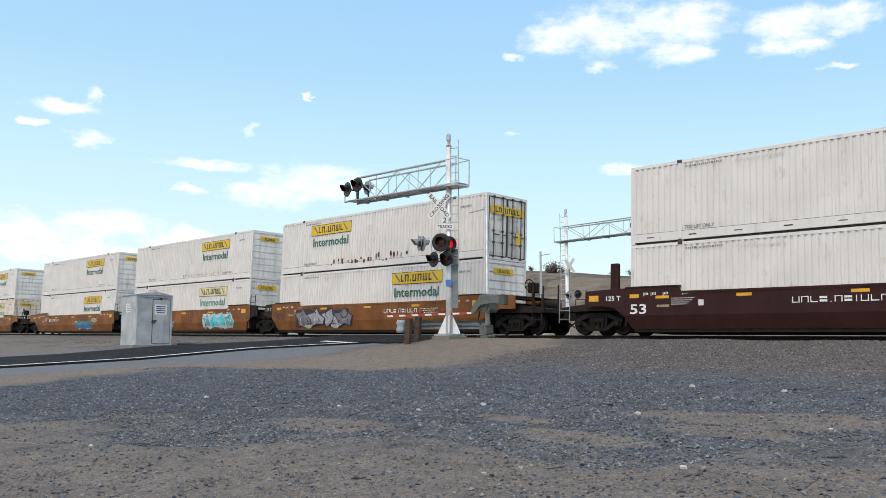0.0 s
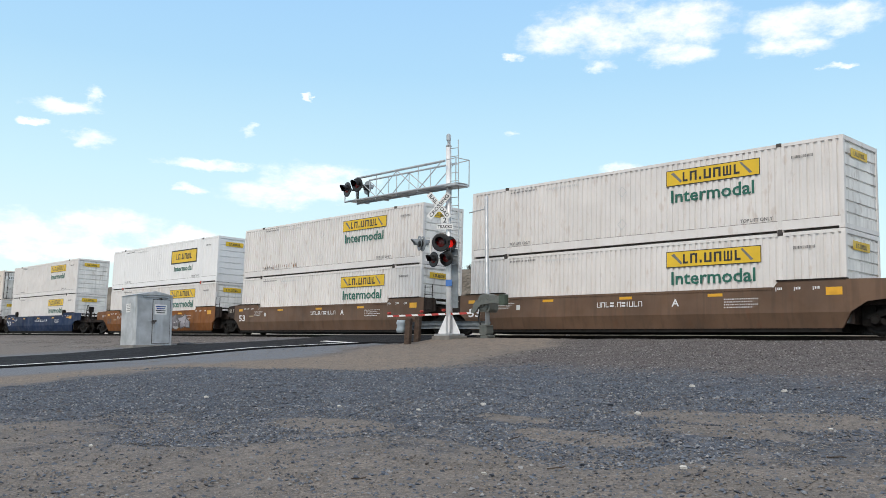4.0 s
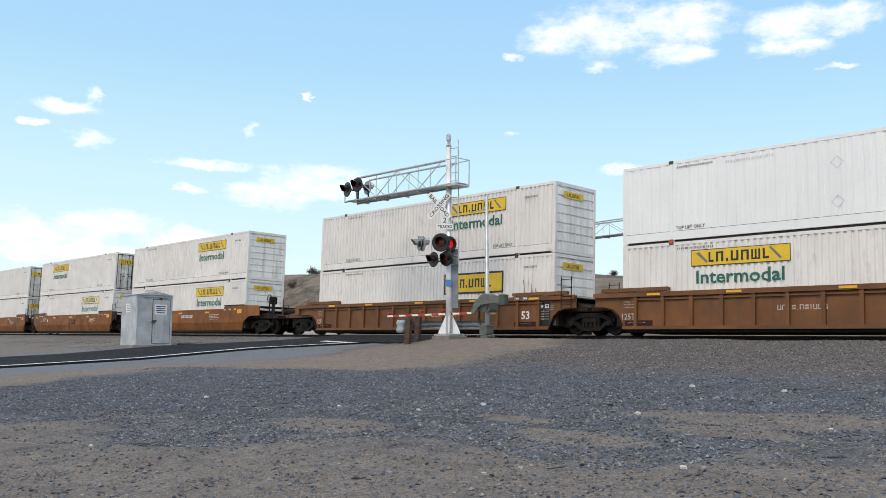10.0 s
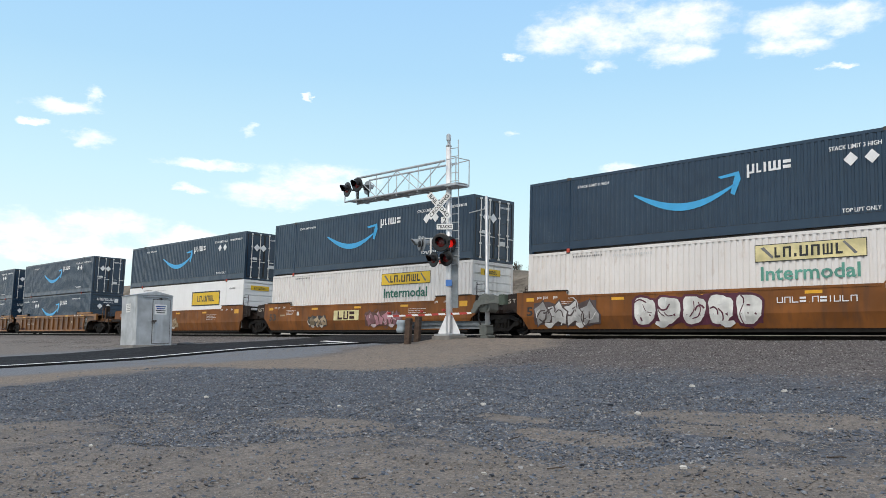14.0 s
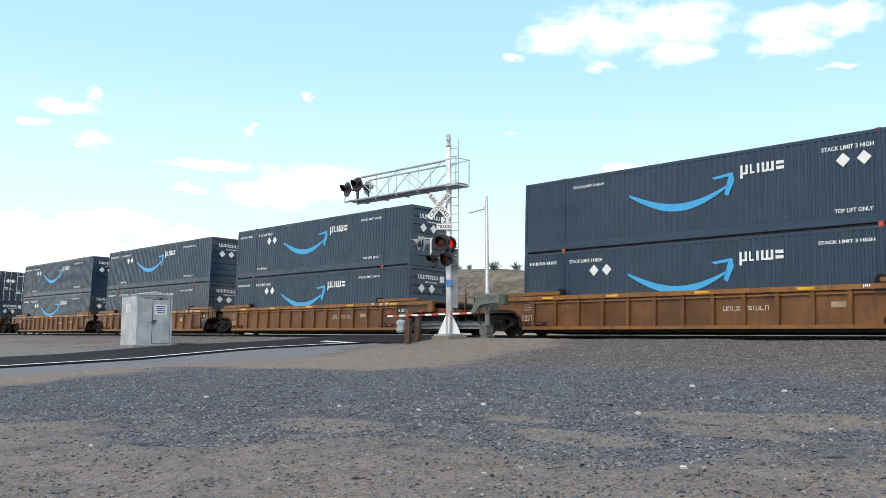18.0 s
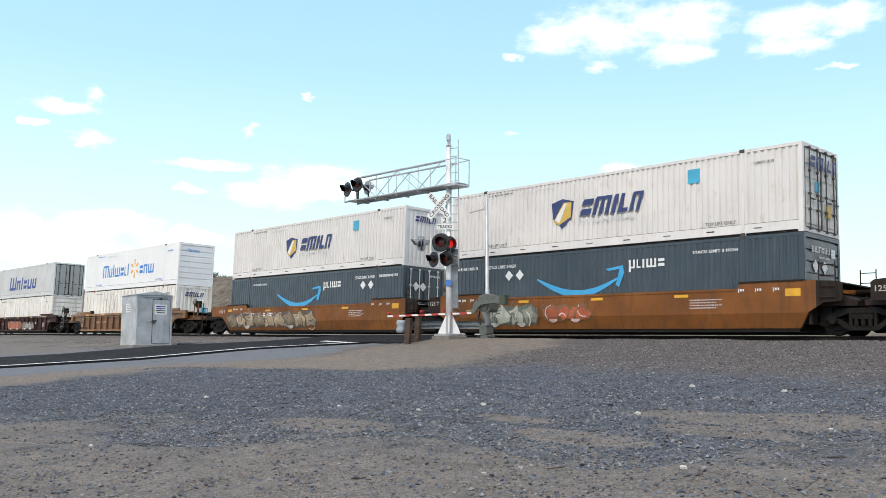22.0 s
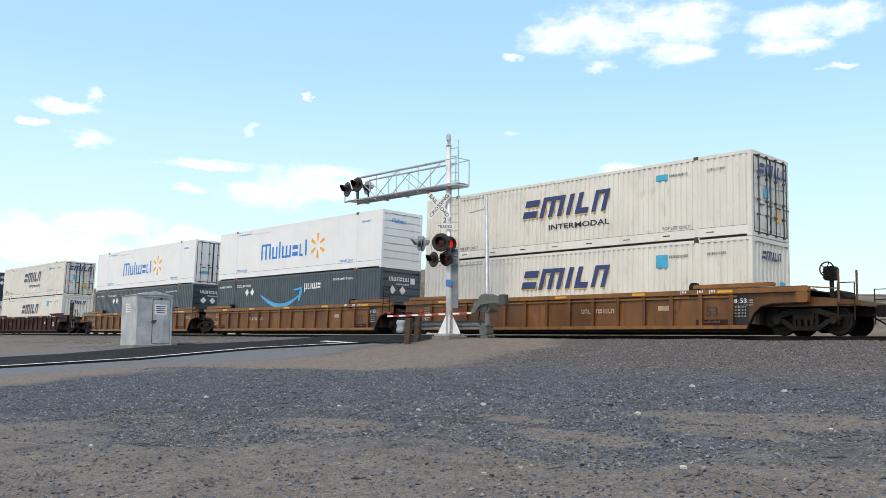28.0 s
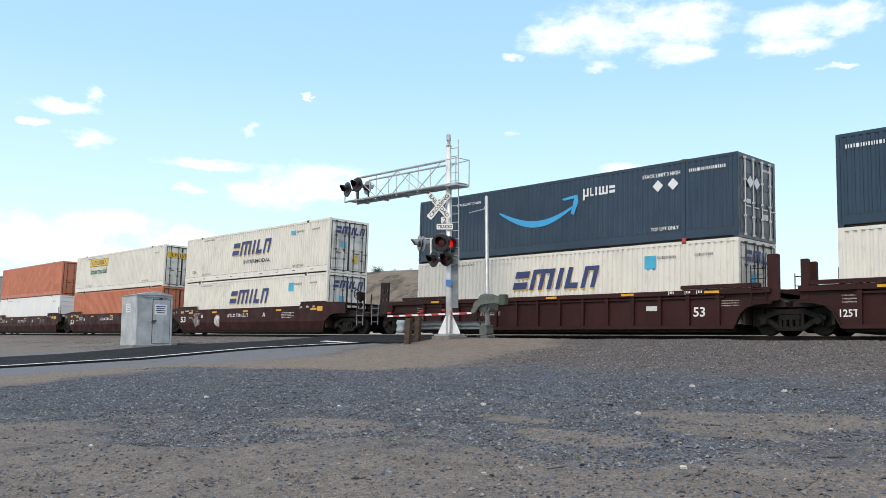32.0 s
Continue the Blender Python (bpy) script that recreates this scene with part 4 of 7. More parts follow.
class Side:
    """Puts painted marks on the near side (or, end=True, on the +x end) of a container, from its left end and base."""

    def __init__(self, root, end=False, y=FACE):
        self.root, self.end, self.y = root, end, y

    def put(self, name, mesh, mat, s, z, lift=0.0, label=""):
        if self.end:
            at = pose(HALF + 0.012 + lift, -WID + s, z, 0, 0, 90)
        else:
            at = pose(s - HALF, self.y - lift, z)
        ob = part(name, mesh, mat, self.root, label, at)
        return tagged(ob, kind="stuff") if name in ("fine_print", "length_marks", "rust_streaks") else ob

    def text(self, words, mat, s0, s1, z0, z1, slant=0.0, lift=0.0):
        return self.put("lettering", text_mesh(words, round(s1 - s0, 3), round(z1 - z0, 3), slant), mat, s0, z0, lift)

    def rect(self, name, mat, s0, s1, z0, z1, lift=0.0):
        w, h = round(s1 - s0, 3), round(z1 - z0, 3)
        return self.put(name, cached(("rect", w, h), lambda: sheet([(0, 0), (w, 0), (w, h), (0, h)]).mesh("panel")), mat, s0, z0, lift)

    def sign(self, key, mat, s0, s1, z0, z1, slant=0.0, weight=0.22, lift=0.0):
        w, h = round(s1 - s0, 3), round(z1 - z0, 3)
        return self.put("mark", cached(("sign", key, w, h, slant, weight), lambda: mark_row(key, w, h, slant, weight).mesh("mark")), mat, s0, z0, lift)

    def small(self, s0, s1, z, mat="dark_grey", h=0.10):
        w = round(s1 - s0, 3)
        return self.put("fine_print", cached(("dash", w, h), lambda: dash_row([0.5, 0.35, 0.6, 0.4, 1.1, 0.35, 0.5, 0.3, 0.55, 0.4, 0.3, 0.5, 0.9, 0.4, 0.55, 0.35, 0.5], w, h).mesh("fine_print")), mat, s0, z)


def jb_mark(sd, s0, variant, upper, z=2.0):
    """Trade panel with dark blocks, and the green word below."""
    if variant == "box":
        a, b, c, d = s0 - 0.15, s0 + 3.5, z - 0.6, z + 0.32
        sd.rect("logo_border", "black", a, b, c, d)
        sd.rect("logo_panel", "yellow", a + 0.09, b - 0.09, c + 0.08, d - 0.08, 0.004)
        sd.sign("jb", "black", a + 0.75, b - 0.7, c + 0.27, d - 0.27, 0.0, 0.24, 0.008)
        if upper:
            sd.text("Intermodal", "green", s0 + 0.35, s0 + 2.95, z - 1.1, z - 0.76)
        return
    white = variant == "white"
    panel = {"white": "white", "faded": "faded_yellow"}.get(variant, "yellow")
    sd.rect("logo_border", "dark_grey" if white else "black", s0, s0 + 3.57, z - 0.01, z + 0.56)
    sd.rect("logo_panel", panel, s0 + 0.025, s0 + 3.545, z + 0.015, z + 0.535, 0.004)
    for k, (u, w) in enumerate(((0.2, 0.45), (2.85, 0.45))):
        sd.put("ornament", cached(("orn", k), lambda k=k: sheet([(0, 0.36), (0.12, 0.4), (0.45, 0.06), (0.4, 0.0)] if k == 0 else [(0, 0.4), (0.07, 0.42), (0.45, 0.04), (0.36, 0.0)]).mesh("ornament")),
               "dark_grey", s0 + u, z + 0.08, 0.008)
    sd.sign("jb", "black", s0 + 0.68, s0 + 2.85, z + 0.11, z + 0.45, 0.0, 0.24, 0.008)
    sd.text("Intermodal", "faded_green" if variant == "faded" else "green", s0 + 0.2, s0 + 3.36, z - 0.62, z - 0.16)


def prime_mark(sd, doors):
    if doors:
        sw, wd, st, dm, tl, nm = 5.15, 9.62, 12.36, (13.02, 13.65), 12.72, 14.3
        sd.text("STACK LIMIT 3 HIGH", "ink_white", 2.5, 4.0, 2.42, 2.53)
    else:
        sw, wd, st, dm, tl, nm = 5.1, 9.55, 2.35, (3.55, 4.15), 2.35, 0.3
        sd.text("STACK LIMIT 3 HIGH", "ink_white", 12.2, 13.9, 2.42, 2.53)
        sd.text("TOP LIFT ONLY", "ink_white", 12.5, 13.8, 0.46, 0.58)
    sd.put("curved_band", cached("swoosh", lambda: swoosh(4.25, 0.78).mesh("curved_band")), "cyan", sw, 1.9)
    sd.sign("prime", "ink_white", wd, wd + 1.52, 2.06, 2.38, 0.0, 0.27)
    sd.rect("mark", "ink_white", wd, wd + 0.09, 1.93, 2.06)
    sd.text("STACK LIMIT 3 HIGH", "ink_white", st, st + 1.58, 2.40, 2.54)
    for q in dm:
        sd.put("placard", cached("diamond", lambda: sheet([(0, -0.22), (0.22, 0), (0, 0.22), (-0.22, 0)]).mesh("placard")), "ink_white", q, 2.08)
    sd.text("TOP LIFT ONLY", "ink_white", tl, tl + 1.16, 0.44, 0.57)
    sd.small(nm, nm + 1.4, 2.42, "ink_white", 0.12)


def swift_mark(sd, shield):
    if shield:
        sd.put("shield", cached("shield", lambda: sheet([(0, 1.05), (0.1, 0.4), (0.57, 0), (1.04, 0.4), (1.14, 1.05), (0.57, 1.2)]).mesh("shield")), "swift", 5.81, 0.9)
        sd.put("shield_field", cached("shield2", lambda: sheet([(0.12, 0.3), (0.4, 0.13), (1.0, 0.42), (1.02, 1.0), (0.62, 1.02)]).mesh("shield_field")), "gold", 5.81, 0.92, 0.004)
        sd.put("shield_stripe", cached("shield3", lambda: sheet([(0.2, 0.35), (0.42, 0.22), (0.8, 0.98), (0.66, 0.98)]).mesh("shield_stripe")), "ink_white", 5.81, 0.92, 0.008)
        sd.sign("swift", "dark_grey", 7.2, 9.95, 1.24, 1.95, 0.3, 0.25)
        sd.sign("swift", "swift", 7.26, 10.0, 1.3, 2.0, 0.3, 0.25, 0.004)
        sd.text("INTERMODAL", "pale_grey", 7.15, 9.85, 1.0, 1.17)
        sd.rect("sticker", "sticker", 12.02, 12.5, 2.0, 2.5)
    else:
        sd.sign("swift", "gold", 6.02, 10.2, 1.38, 2.21, 0.3, 0.26)
        sd.sign("swift", "swift", 5.97, 10.2, 1.43, 2.26, 0.3, 0.27, 0.004)


def walmart_mark(sd, dot):
    s0 = 3.46 if dot else 4.93
    sd.sign("wal", "sky_blue", s0, s0 + 4.74, 1.0, 1.95, 0.0, 0.165)
    cx = s0 + 5.72
    for k in range(6):
        a = radians(60 * k)
        c, d = math.sin(a), math.cos(a)
        sd.put("spark_ray", cached(("ray", k), lambda c=c, d=d: sheet([(c * 0.24 - d * 0.05, d * 0.24 + c * 0.05), (c * 0.24 + d * 0.05, d * 0.24 - c * 0.05), (c * 0.68 + d * 0.10, d * 0.68 - c * 0.10),
                                                                           (c * 0.68 - d * 0.10, d * 0.68 + c * 0.10)]).mesh("spark_ray")), "spark", cx, 1.47)
    if dot:
        sd.sign("com", "sky_blue", s0 + 6.6, s0 + 8.9, 1.02, 1.66, 0.0, 0.25)


def matson_mark(sd):
    sd.sign("mat", "royal", 4.3, 11.6, 0.8, 2.02, 0.12, 0.24)


def kllm_mark(sd):
    for s0, s1, k in ((2.45, 5.25, 0), (11.28, 13.93, 1)):
        sd.rect("blue_panel", "panel_navy", s0, s1, 0.28, 2.77)
        sd.sign("kllm", "ink_white", s0 + 0.45, s1 - 0.4, 1.22, 1.75, 0.0, 0.22, 0.004)
        sd.put("mark", cached("wave", lambda: sheet([(0, 0.02), (0.6, 0.22), (1.1, 0.32), (1.7, 0.1), (1.2, 0.16), (0.6, 0.06)]).mesh("mark")), "ink_white", s0 + 0.55, 1.82, 0.004)
        sd.text("TRANSPORT SERVICES", "ink_white", s0 + 0.5, s1 - 0.45, 1.0, 1.12, lift=0.004)
    sd.text("INTERMODAL", "cyan", 2.95, 4.85, 0.52, 0.72, lift=0.004)
    sd.text("EXCELLENCE", "sticker", 5.57, 9.1, 1.66, 1.92, 0.2)
    sd.text("THROUGH", "swift", 5.85, 7.4, 1.24, 1.42, 0.2)
    sd.text("EXECUTION", "swift", 7.67, 10.85, 1.18, 1.46, 0.2)
    sd.small(14.3, 15.6, 2.1, "black", 0.22)


def rust_runs(s0, s1, step, z0, z1, seed):
    """Rust that has run down from the joints of a side, as uneven thin streaks."""
    rng = random.Random(seed)
    s = Shape()
    for i in range(int((s1 - s0) / step)):
        for _ in range(rng.choice((1, 1, 2, 3))):
            x, w = s0 + i * step + rng.uniform(-0.03, 0.05), rng.uniform(0.012, 0.034)
            top = rng.uniform(z0 + 0.15, z1)
            low = max(z0, top - rng.uniform(0.12, 0.9))
            mid = (top + low) / 2
            s.add([(x, 0, low), (x + w * 0.4, 0, low), (x + w, 0, mid), (x + w * 0.8, 0, top), (x + w * 0.1, 0, top), (x - w * 0.2, 0, mid)], [(0, 1, 2, 3, 4, 5)])
    return s


def door_leaf(y0, y1):
    s = Shape()
    s.box(HALF - 0.06, HALF - 0.02, y0, y1, 0.16, 2.74)
    for z in (0.45, 0.95, 1.45, 1.95, 2.4):
        s.box(HALF - 0.021, HALF - 0.002, y0 + 0.06, y1 - 0.06, z - 0.17, z + 0.14)
    return s


def door_seal(y0, y1):
    """The black rubber seal round a door leaf."""
    s = Shape()
    for a, b, c, d in ((y0 - 0.008, y0 + 0.035, 0.15, 2.75), (y1 - 0.035, y1 + 0.008, 0.15, 2.75)):
        s.box(HALF - 0.02, HALF + 0.004, a, b, c, d)
    for c, d in ((0.13, 0.175), (2.72, 2.765)):
        s.box(HALF - 0.02, HALF + 0.003, y0 + 0.035, y1 - 0.035, c, d)
    return s


def lock_rod():
    s = Shape().rod((HALF + 0.03, 0, 0.10), (HALF + 0.03, 0, 2.80), 0.022, sides=6)
    for z in (0.12, 0.75, 1.25, 2.0, 2.76):
        s.box(HALF - 0.01, HALF + 0.06, -0.05, 0.05, z - 0.035, z + 0.035)
    s.box(HALF + 0.03, HALF + 0.055, 0.0, 0.34, 1.08, 1.12)
    return s


NAMES = {"white": "white", "bright_white": "bright white", "rusty_white": "rust-streaked white", "stained_white": "rust-stained ribbed white", "rust_run_white": "rust-streaked white", "cream": "cream", "navy": "dark navy", "slate": "faded dark slate", "grey": "grey",
         "pale_grey": "pale grey", "orange": "orange"}


def container(colour, mark, end, side, at, upper):
    """A 53-foot box: framed corrugated sides, roof, end wall or doors, fittings and painted marks."""
    look_of = {"jb": "yellow trade panel", "jbl": "yellow trade panel", "jb_box": "framed yellow trade panel", "jb_white": "pale trade panel", "jb_faded": "faded yellow trade panel",
               "prime": "cyan curved band", "swift": "slanted navy blocks", "shield": "navy and gold shield", "walmart": "blue blocks and amber rays",
               "walmart_dot": "blue blocks and amber rays", "matson": "large blue blocks", "kllm": "two blue panels", "": "plain sides"}[mark]
    root = thing("shipping_container", "%s container with %s, %s" % (NAMES[colour], look_of, "stacked on another" if upper else "in a well car"), "container", at, "containers of the train")
    y0 = -WID
    period, depth = {"corr": (0.225, 0.046), "soft": (0.225, 0.028), "wide": (0.62, 0.075), "fine": (0.35, 0.022), "flat": (2.0, 0.0)}[side]
    for y, flip in ((0, 0), (0, 180)):
        def build():
            s = Shape()
            for a, b in ((-HALF + 0.1, -6.07), (-5.95, 5.95), (6.07, HALF - 0.1)):
                if depth:
                    q = corrugated(a, b, 0.16, 2.79, y0 + 0.006, period, depth, *((0.80, (0.825, 0.955)) if side == "wide" else (0.46, (0.58, 0.88))))
                else:
                    q = Shape().add([(a, y0 + 0.004, 0.16), (b, y0 + 0.004, 0.16), (b, y0 + 0.004, 2.79), (a, y0 + 0.004, 2.79)], [(0, 1, 2, 3)])
                s.add(q.v, q.f)
            return s.mesh("side_panel")
        part("side_panel", cached(("side", side), build), colour, root, at=pose(0, 0, 0, 0, 0, flip))
        part("top_rail", cached("top_rail", lambda: Shape().box(-HALF + 0.005, HALF - 0.005, y0, y0 + 0.08, 2.79, HIGH).mesh("top_rail")), colour, root, at=pose(0, 0, 0, 0, 0, flip))

        def low():
            s = Shape().box(-HALF + 0.005, HALF - 0.005, y0, y0 + 0.1, 0.075, 0.37)
            for x in (-HALF + 0.008, HALF - 0.188, -6.1, 5.92):
                s.box(x, x + 0.18, y0 + 0.002, y0 + 0.1, 0.0, 0.08)
            return s.mesh("bottom_rail")
        rail = part("bottom_rail", cached("bottom_rail", low), colour, root, at=pose(0, 0, 0, 0, 0, flip))
        if not flip and upper:
            # dark strip that paints in the shade of the gap above the rail
            part("sealant", cached("sealant", lambda: Shape().box(-HALF + 0.13, HALF - 0.13, y0 - 0.003, y0 + 0.02, 0.37, 0.384).mesh("sealant")), "seam_dark" if colour != "navy" else "signal_black", rail)
        for x in (-HALF + 0.068, -6.01, 6.01, HALF - 0.068):
            part("post", cached("post", lambda: Shape().box(-0.06, 0.06, y0 - 0.012, y0 + 0.12, 0.16, 2.79).mesh("post")), colour, root, at=pose(x if not flip else -x, 0, 0) @ pose(0, 0, 0, 0, 0, flip))
    for x in (-6.01, 6.01):
        part("lift_fitting", cached("fit", lambda: Shape().box(-0.09, 0.09, -1.31, -1.14, 2.80, 2.915, 0.012).mesh("lift_fitting")), "casting", root, at=pose(x, 0, 0))
        if upper:
            part("interbox_lock", cached("ibc", lambda: Shape().box(-0.07, 0.07, -1.32, -1.16, -0.06, 0.09, 0.012).mesh("interbox_lock")), "red_mark" if colour in ("navy", "bright_white") else "casting", root, at=pose(x, 0, 0))
    part("roof", cached("roof", lambda: Shape().box(-HALF + 0.05, HALF - 0.05, -1.2, 1.2, 2.80, 2.86).mesh("roof")), colour, root)
    part("underframe", cached("under", lambda: Shape().box(-HALF + 0.05, HALF - 0.05, -1.16, 1.16, 0.02, 0.12).mesh("underframe")), "casting", root)
    part("rear_wall", cached("rear", lambda: Shape().box(-HALF, -HALF + 0.04, -1.25, 1.25, 0.0, 2.85).mesh("rear_wall")), colour, root)
    part("end_frame", cached("ef", lambda: Shape().box(HALF - 0.1, HALF, -WID + 0.004, -1.17, 0.004, 2.89).box(HALF - 0.1, HALF, 1.17, WID - 0.004, 0.004, 2.89).box(HALF - 0.1, HALF, -1.17, 1.17, 2.75, 2.89)
                                .box(HALF - 0.1, HALF, -1.17, 1.17, 0.004, 0.15).mesh("end_frame")), colour, root)
    e = Side(root, end=True)
    if end == "doors":
        dm = {"white": "door_white", "rusty_white": "door_white", "cream": "door_white", "pale_grey": "grey"}.get(colour, colour)
        for a, b in ((-1.17, -0.01), (0.01, 1.17)):
            leaf = part("door", cached(("leaf", a), lambda: door_leaf(a, b).mesh("door")), dm, root)
            part("door_seal", cached(("seal", a), lambda: door_seal(a, b).mesh("door_seal")), "signal_black", leaf)
            for y in (a + 0.3, b - 0.3):
                part("lock_rod", cached("rod", lambda: lock_rod().mesh("lock_rod")), "pale_grey" if colour in ("navy", "slate") else "casting", leaf, at=pose(0, y, 0))
        if colour in ("navy", "slate"):
            for q in (0.75, 1.2):
                e.put("placard", cached("diamond", lambda: sheet([(0, -0.22), (0.22, 0), (0, 0.22), (-0.22, 0)]).mesh("placard")), "ink_white", q, 1.95, 0.03)
            e.rect("notice", "pale_grey", 1.6, 2.0, 0.75, 0.95, 0.02)
            e.rect("notice", "pale_grey", 0.5, 0.8, 1.2, 1.35, 0.02)
            e.small(1.6, 2.3, 2.45, "ink_white")
        elif mark.startswith("jb"):
            e.rect("trade_panel", "yellow" if mark != "jb_white" else "sign_white", 0.2, 2.35, 2.0, 2.38, 0.02)
            e.sign("jb", "black", 0.5, 2.05, 2.08, 2.31, 0.0, 0.24, 0.024)
            e.rect("notice", "yellow", 1.85, 2.2, 0.75, 1.3, 0.02)
        elif mark in ("swift", "shield"):
            e.sign("swift", "swift", 0.3, 2.2, 2.1, 2.52, 0.25, 0.26, 0.075)
            e.rect("sticker", "sticker", 0.75, 1.1, 1.35, 1.7, 0.02)
            e.rect("notice", "gold", 1.55, 1.9, 0.6, 1.0, 0.02)
        elif mark.startswith("walmart"):
            e.rect("notice", "sticker", 0.5, 0.95, 0.7, 0.85, 0.02)
    elif end == "upright":
        part("end_wall", cached("end_up", lambda: corrugated(-1.17, 1.17, 0.15, 2.75, -HALF + 0.03, 0.26, 0.04).mesh("end_wall")), colour, root, at=pose(0, 0, 0, 0, 0, 90))
        if mark == "kllm":
            e.rect("blue_panel", "panel_navy", 0.35, 2.3, 1.9, 2.6)
            e.sign("kllm", "ink_white", 0.8, 1.8, 2.1, 2.35, 0.0, 0.22, 0.004)
        else:
            e.rect("notice", "sticker", 1.85, 2.2, 0.9, 1.5)
            e.sign("swift", "swift", 0.6, 1.9, 2.18, 2.48, 0.25, 0.26)
    else:
        part("end_wall", cached("end_rib", lambda: end_sheet(0.15, 2.75, -1.17, 1.17, HALF - 0.02, 0.37, 0.05).mesh("end_wall")), {"white": "end_white", "rusty_white": "door_white", "cream": "end_white"}.get(colour, colour), root)
        if colour in ("navy", "slate"):
            e.sign("amz", "ink_white", 0.5, 1.8, 2.3, 2.5, 0.0, 0.24)
            e.rect("notice", "ink_white", 1.9, 2.2, 2.2, 2.5)
            for q in (0.75, 1.4):
                e.put("placard", cached("diamond", lambda: sheet([(0, -0.22), (0.22, 0), (0, 0.22), (-0.22, 0)]).mesh("placard")), "ink_white", q, 1.85)
            e.rect("notice", "ink_white", 2.05, 2.2, 0.75, 1.0)
            e.small(1.0, 1.8, 2.12, "ink_white", 0.07)
        elif mark.startswith("jb"):
            e.rect("trade_panel", "yellow" if mark != "jb_white" else "sign_white", 0.5, 1.75, 2.28, 2.56)
            e.sign("jb", "black", 0.72, 1.53, 2.34, 2.49, 0.0, 0.22, 0.004)
        elif mark.startswith("walmart"):
            e.sign("wal", "sky_blue", 0.6, 1.5, 2.3, 2.5, 0.0, 0.18)
    sd = Side(root)
    if mark in ("jb", "jb_faded", "jb_white", "jb_box"):
        jb_mark(sd, 9.86, {"jb": "", "jb_faded": "faded", "jb_white": "white", "jb_box": "box"}[mark], upper)
    elif mark == "jbl":
        jb_mark(sd, 2.85, "", upper)
    elif mark == "prime":
        prime_mark(sd, end == "doors")
    elif mark in ("swift", "shield"):
        swift_mark(sd, mark == "shield")
        if mark == "swift":
            if upper:
                sd.text("INTERMODAL", "black", 7.41, 10.4, 0.9, 1.12)
            sd.rect("sticker", "sticker", 12.45, 12.95, 2.0 if not upper else 2.25, 2.47)
            sd.small(13.0, 13.75, 2.33)
            if upper:
                sd.text("53ft", "dark_grey", 0.95, 1.5, 0.6, 0.78)
    elif mark.startswith("walmart"):
        walmart_mark(sd, mark == "walmart_dot")
    elif mark == "matson":
        matson_mark(sd)
    elif mark == "kllm":
        kllm_mark(sd)
    if colour in ("white", "bright_white", "rusty_white", "stained_white", "rust_run_white", "cream"):
        ink = "dark_grey" if not mark.startswith("walmart") else "sky_blue"
        sd.text("TOP LIFT ONLY", ink, 2.25, 3.4, 0.43, 0.55)
        sd.text("TOP LIFT ONLY", ink, 12.7, 13.85, 0.43, 0.55)
        sd.small(2.3, 3.7, 2.62, ink, 0.07)
        sd.small(4.2, 5.9, 2.55, "pale_grey", 0.08)
        sd.small(14.5, 15.2, 2.35, ink, 0.09)
        if mark.startswith("jb") and upper:
            for z in (0.82, 2.05):  # empty placard holders
                sd.put("placard_holder", cached("holder", lambda: diamond_ring(0.21, 0.022).mesh("placard_holder")), "pale_grey", 7.95, z)
        if mark in ("swift", "shield", ""):
            for k in range(9):  # dark and white tape along the bottom rail
                sd.rect("reflective_tape", "black" if k % 2 else "dark_grey", 0.7 + k * 1.72, 1.0 + k * 1.72, 0.20, 0.24)
    return root


# ---- well cars ----
SILL_Y, LEAN = 1.5, 0.13


def sill_outline(ends, top=1.49, raised=1.55):
    """A sill whose lower edge arches over the trucks; ends: whether its -x and its +x tip end the set."""
    def tip(is_end):
        if is_end:
            return [(7.95, 0.22), (8.05, 0.42), (8.2, 0.74), (8.45, 0.94), (8.8, 1.01), (10.0, 1.03), (10.0, 1.50), (9.9, raised), (6.0, raised), (5.85, top)]
        return [(7.95, 0.22), (8.05, 0.40), (8.2, 0.70), (8.42, 0.90), (8.7, 0.97), (9.25, 0.98), (9.25, raised - 0.06), (9.15, raised), (6.0, raised), (5.85, top)]
    return tip(ends[1]) + [(-x, z) for x, z in reversed(tip(ends[0]))]


def perforated_plate(x0, x1, z0, z1, holes, r):
    """An upright plate with eight-sided holes, built in columns between them."""
    s = Shape()
    xs = [x0] + [v for x, z in sorted(holes) for v in (x - r, x + r)] + [x1]
    cuts = sorted(set(xs))
    for a, b in zip(cuts, cuts[1:]):
        mid = (a + b) / 2
        z = z0
        for hx, hz in sorted((h for h in holes if abs(h[0] - mid) < r), key=lambda h: h[1]):
            s.box(a, b, -0.04, 0.04, z, hz - r)
            z = hz + r
        s.box(a, b, -0.04, 0.04, z, z1)
    return s


def arch_rim(sgn, tipped):
    """The flange that edges the arch over a truck."""
    path = [(7.95, 0.22), (8.05, 0.42), (8.2, 0.72), (8.45, 0.92), (8.8, 1.0), (10.0 if tipped else 9.25, 1.02)]
    s = Shape()
    for a, b in zip(path, path[1:]):
        s.beam((a[0] * sgn, -SILL_Y + 0.06, a[1]), (b[0] * sgn, -SILL_Y + 0.06, b[1]), 0.12, 0.035)
    return s


def wheel_mesh():
    return cached("wheel", lambda: Shape().lathe([(-0.07, 0.10), (-0.07, 0.32), (-0.05, 0.34), (-0.07, 0.40), (-0.06, 0.457), (0.05, 0.46), (0.055, 0.485), (0.08, 0.485), (0.08, 0.1)], sides=24).mesh("wheel"))


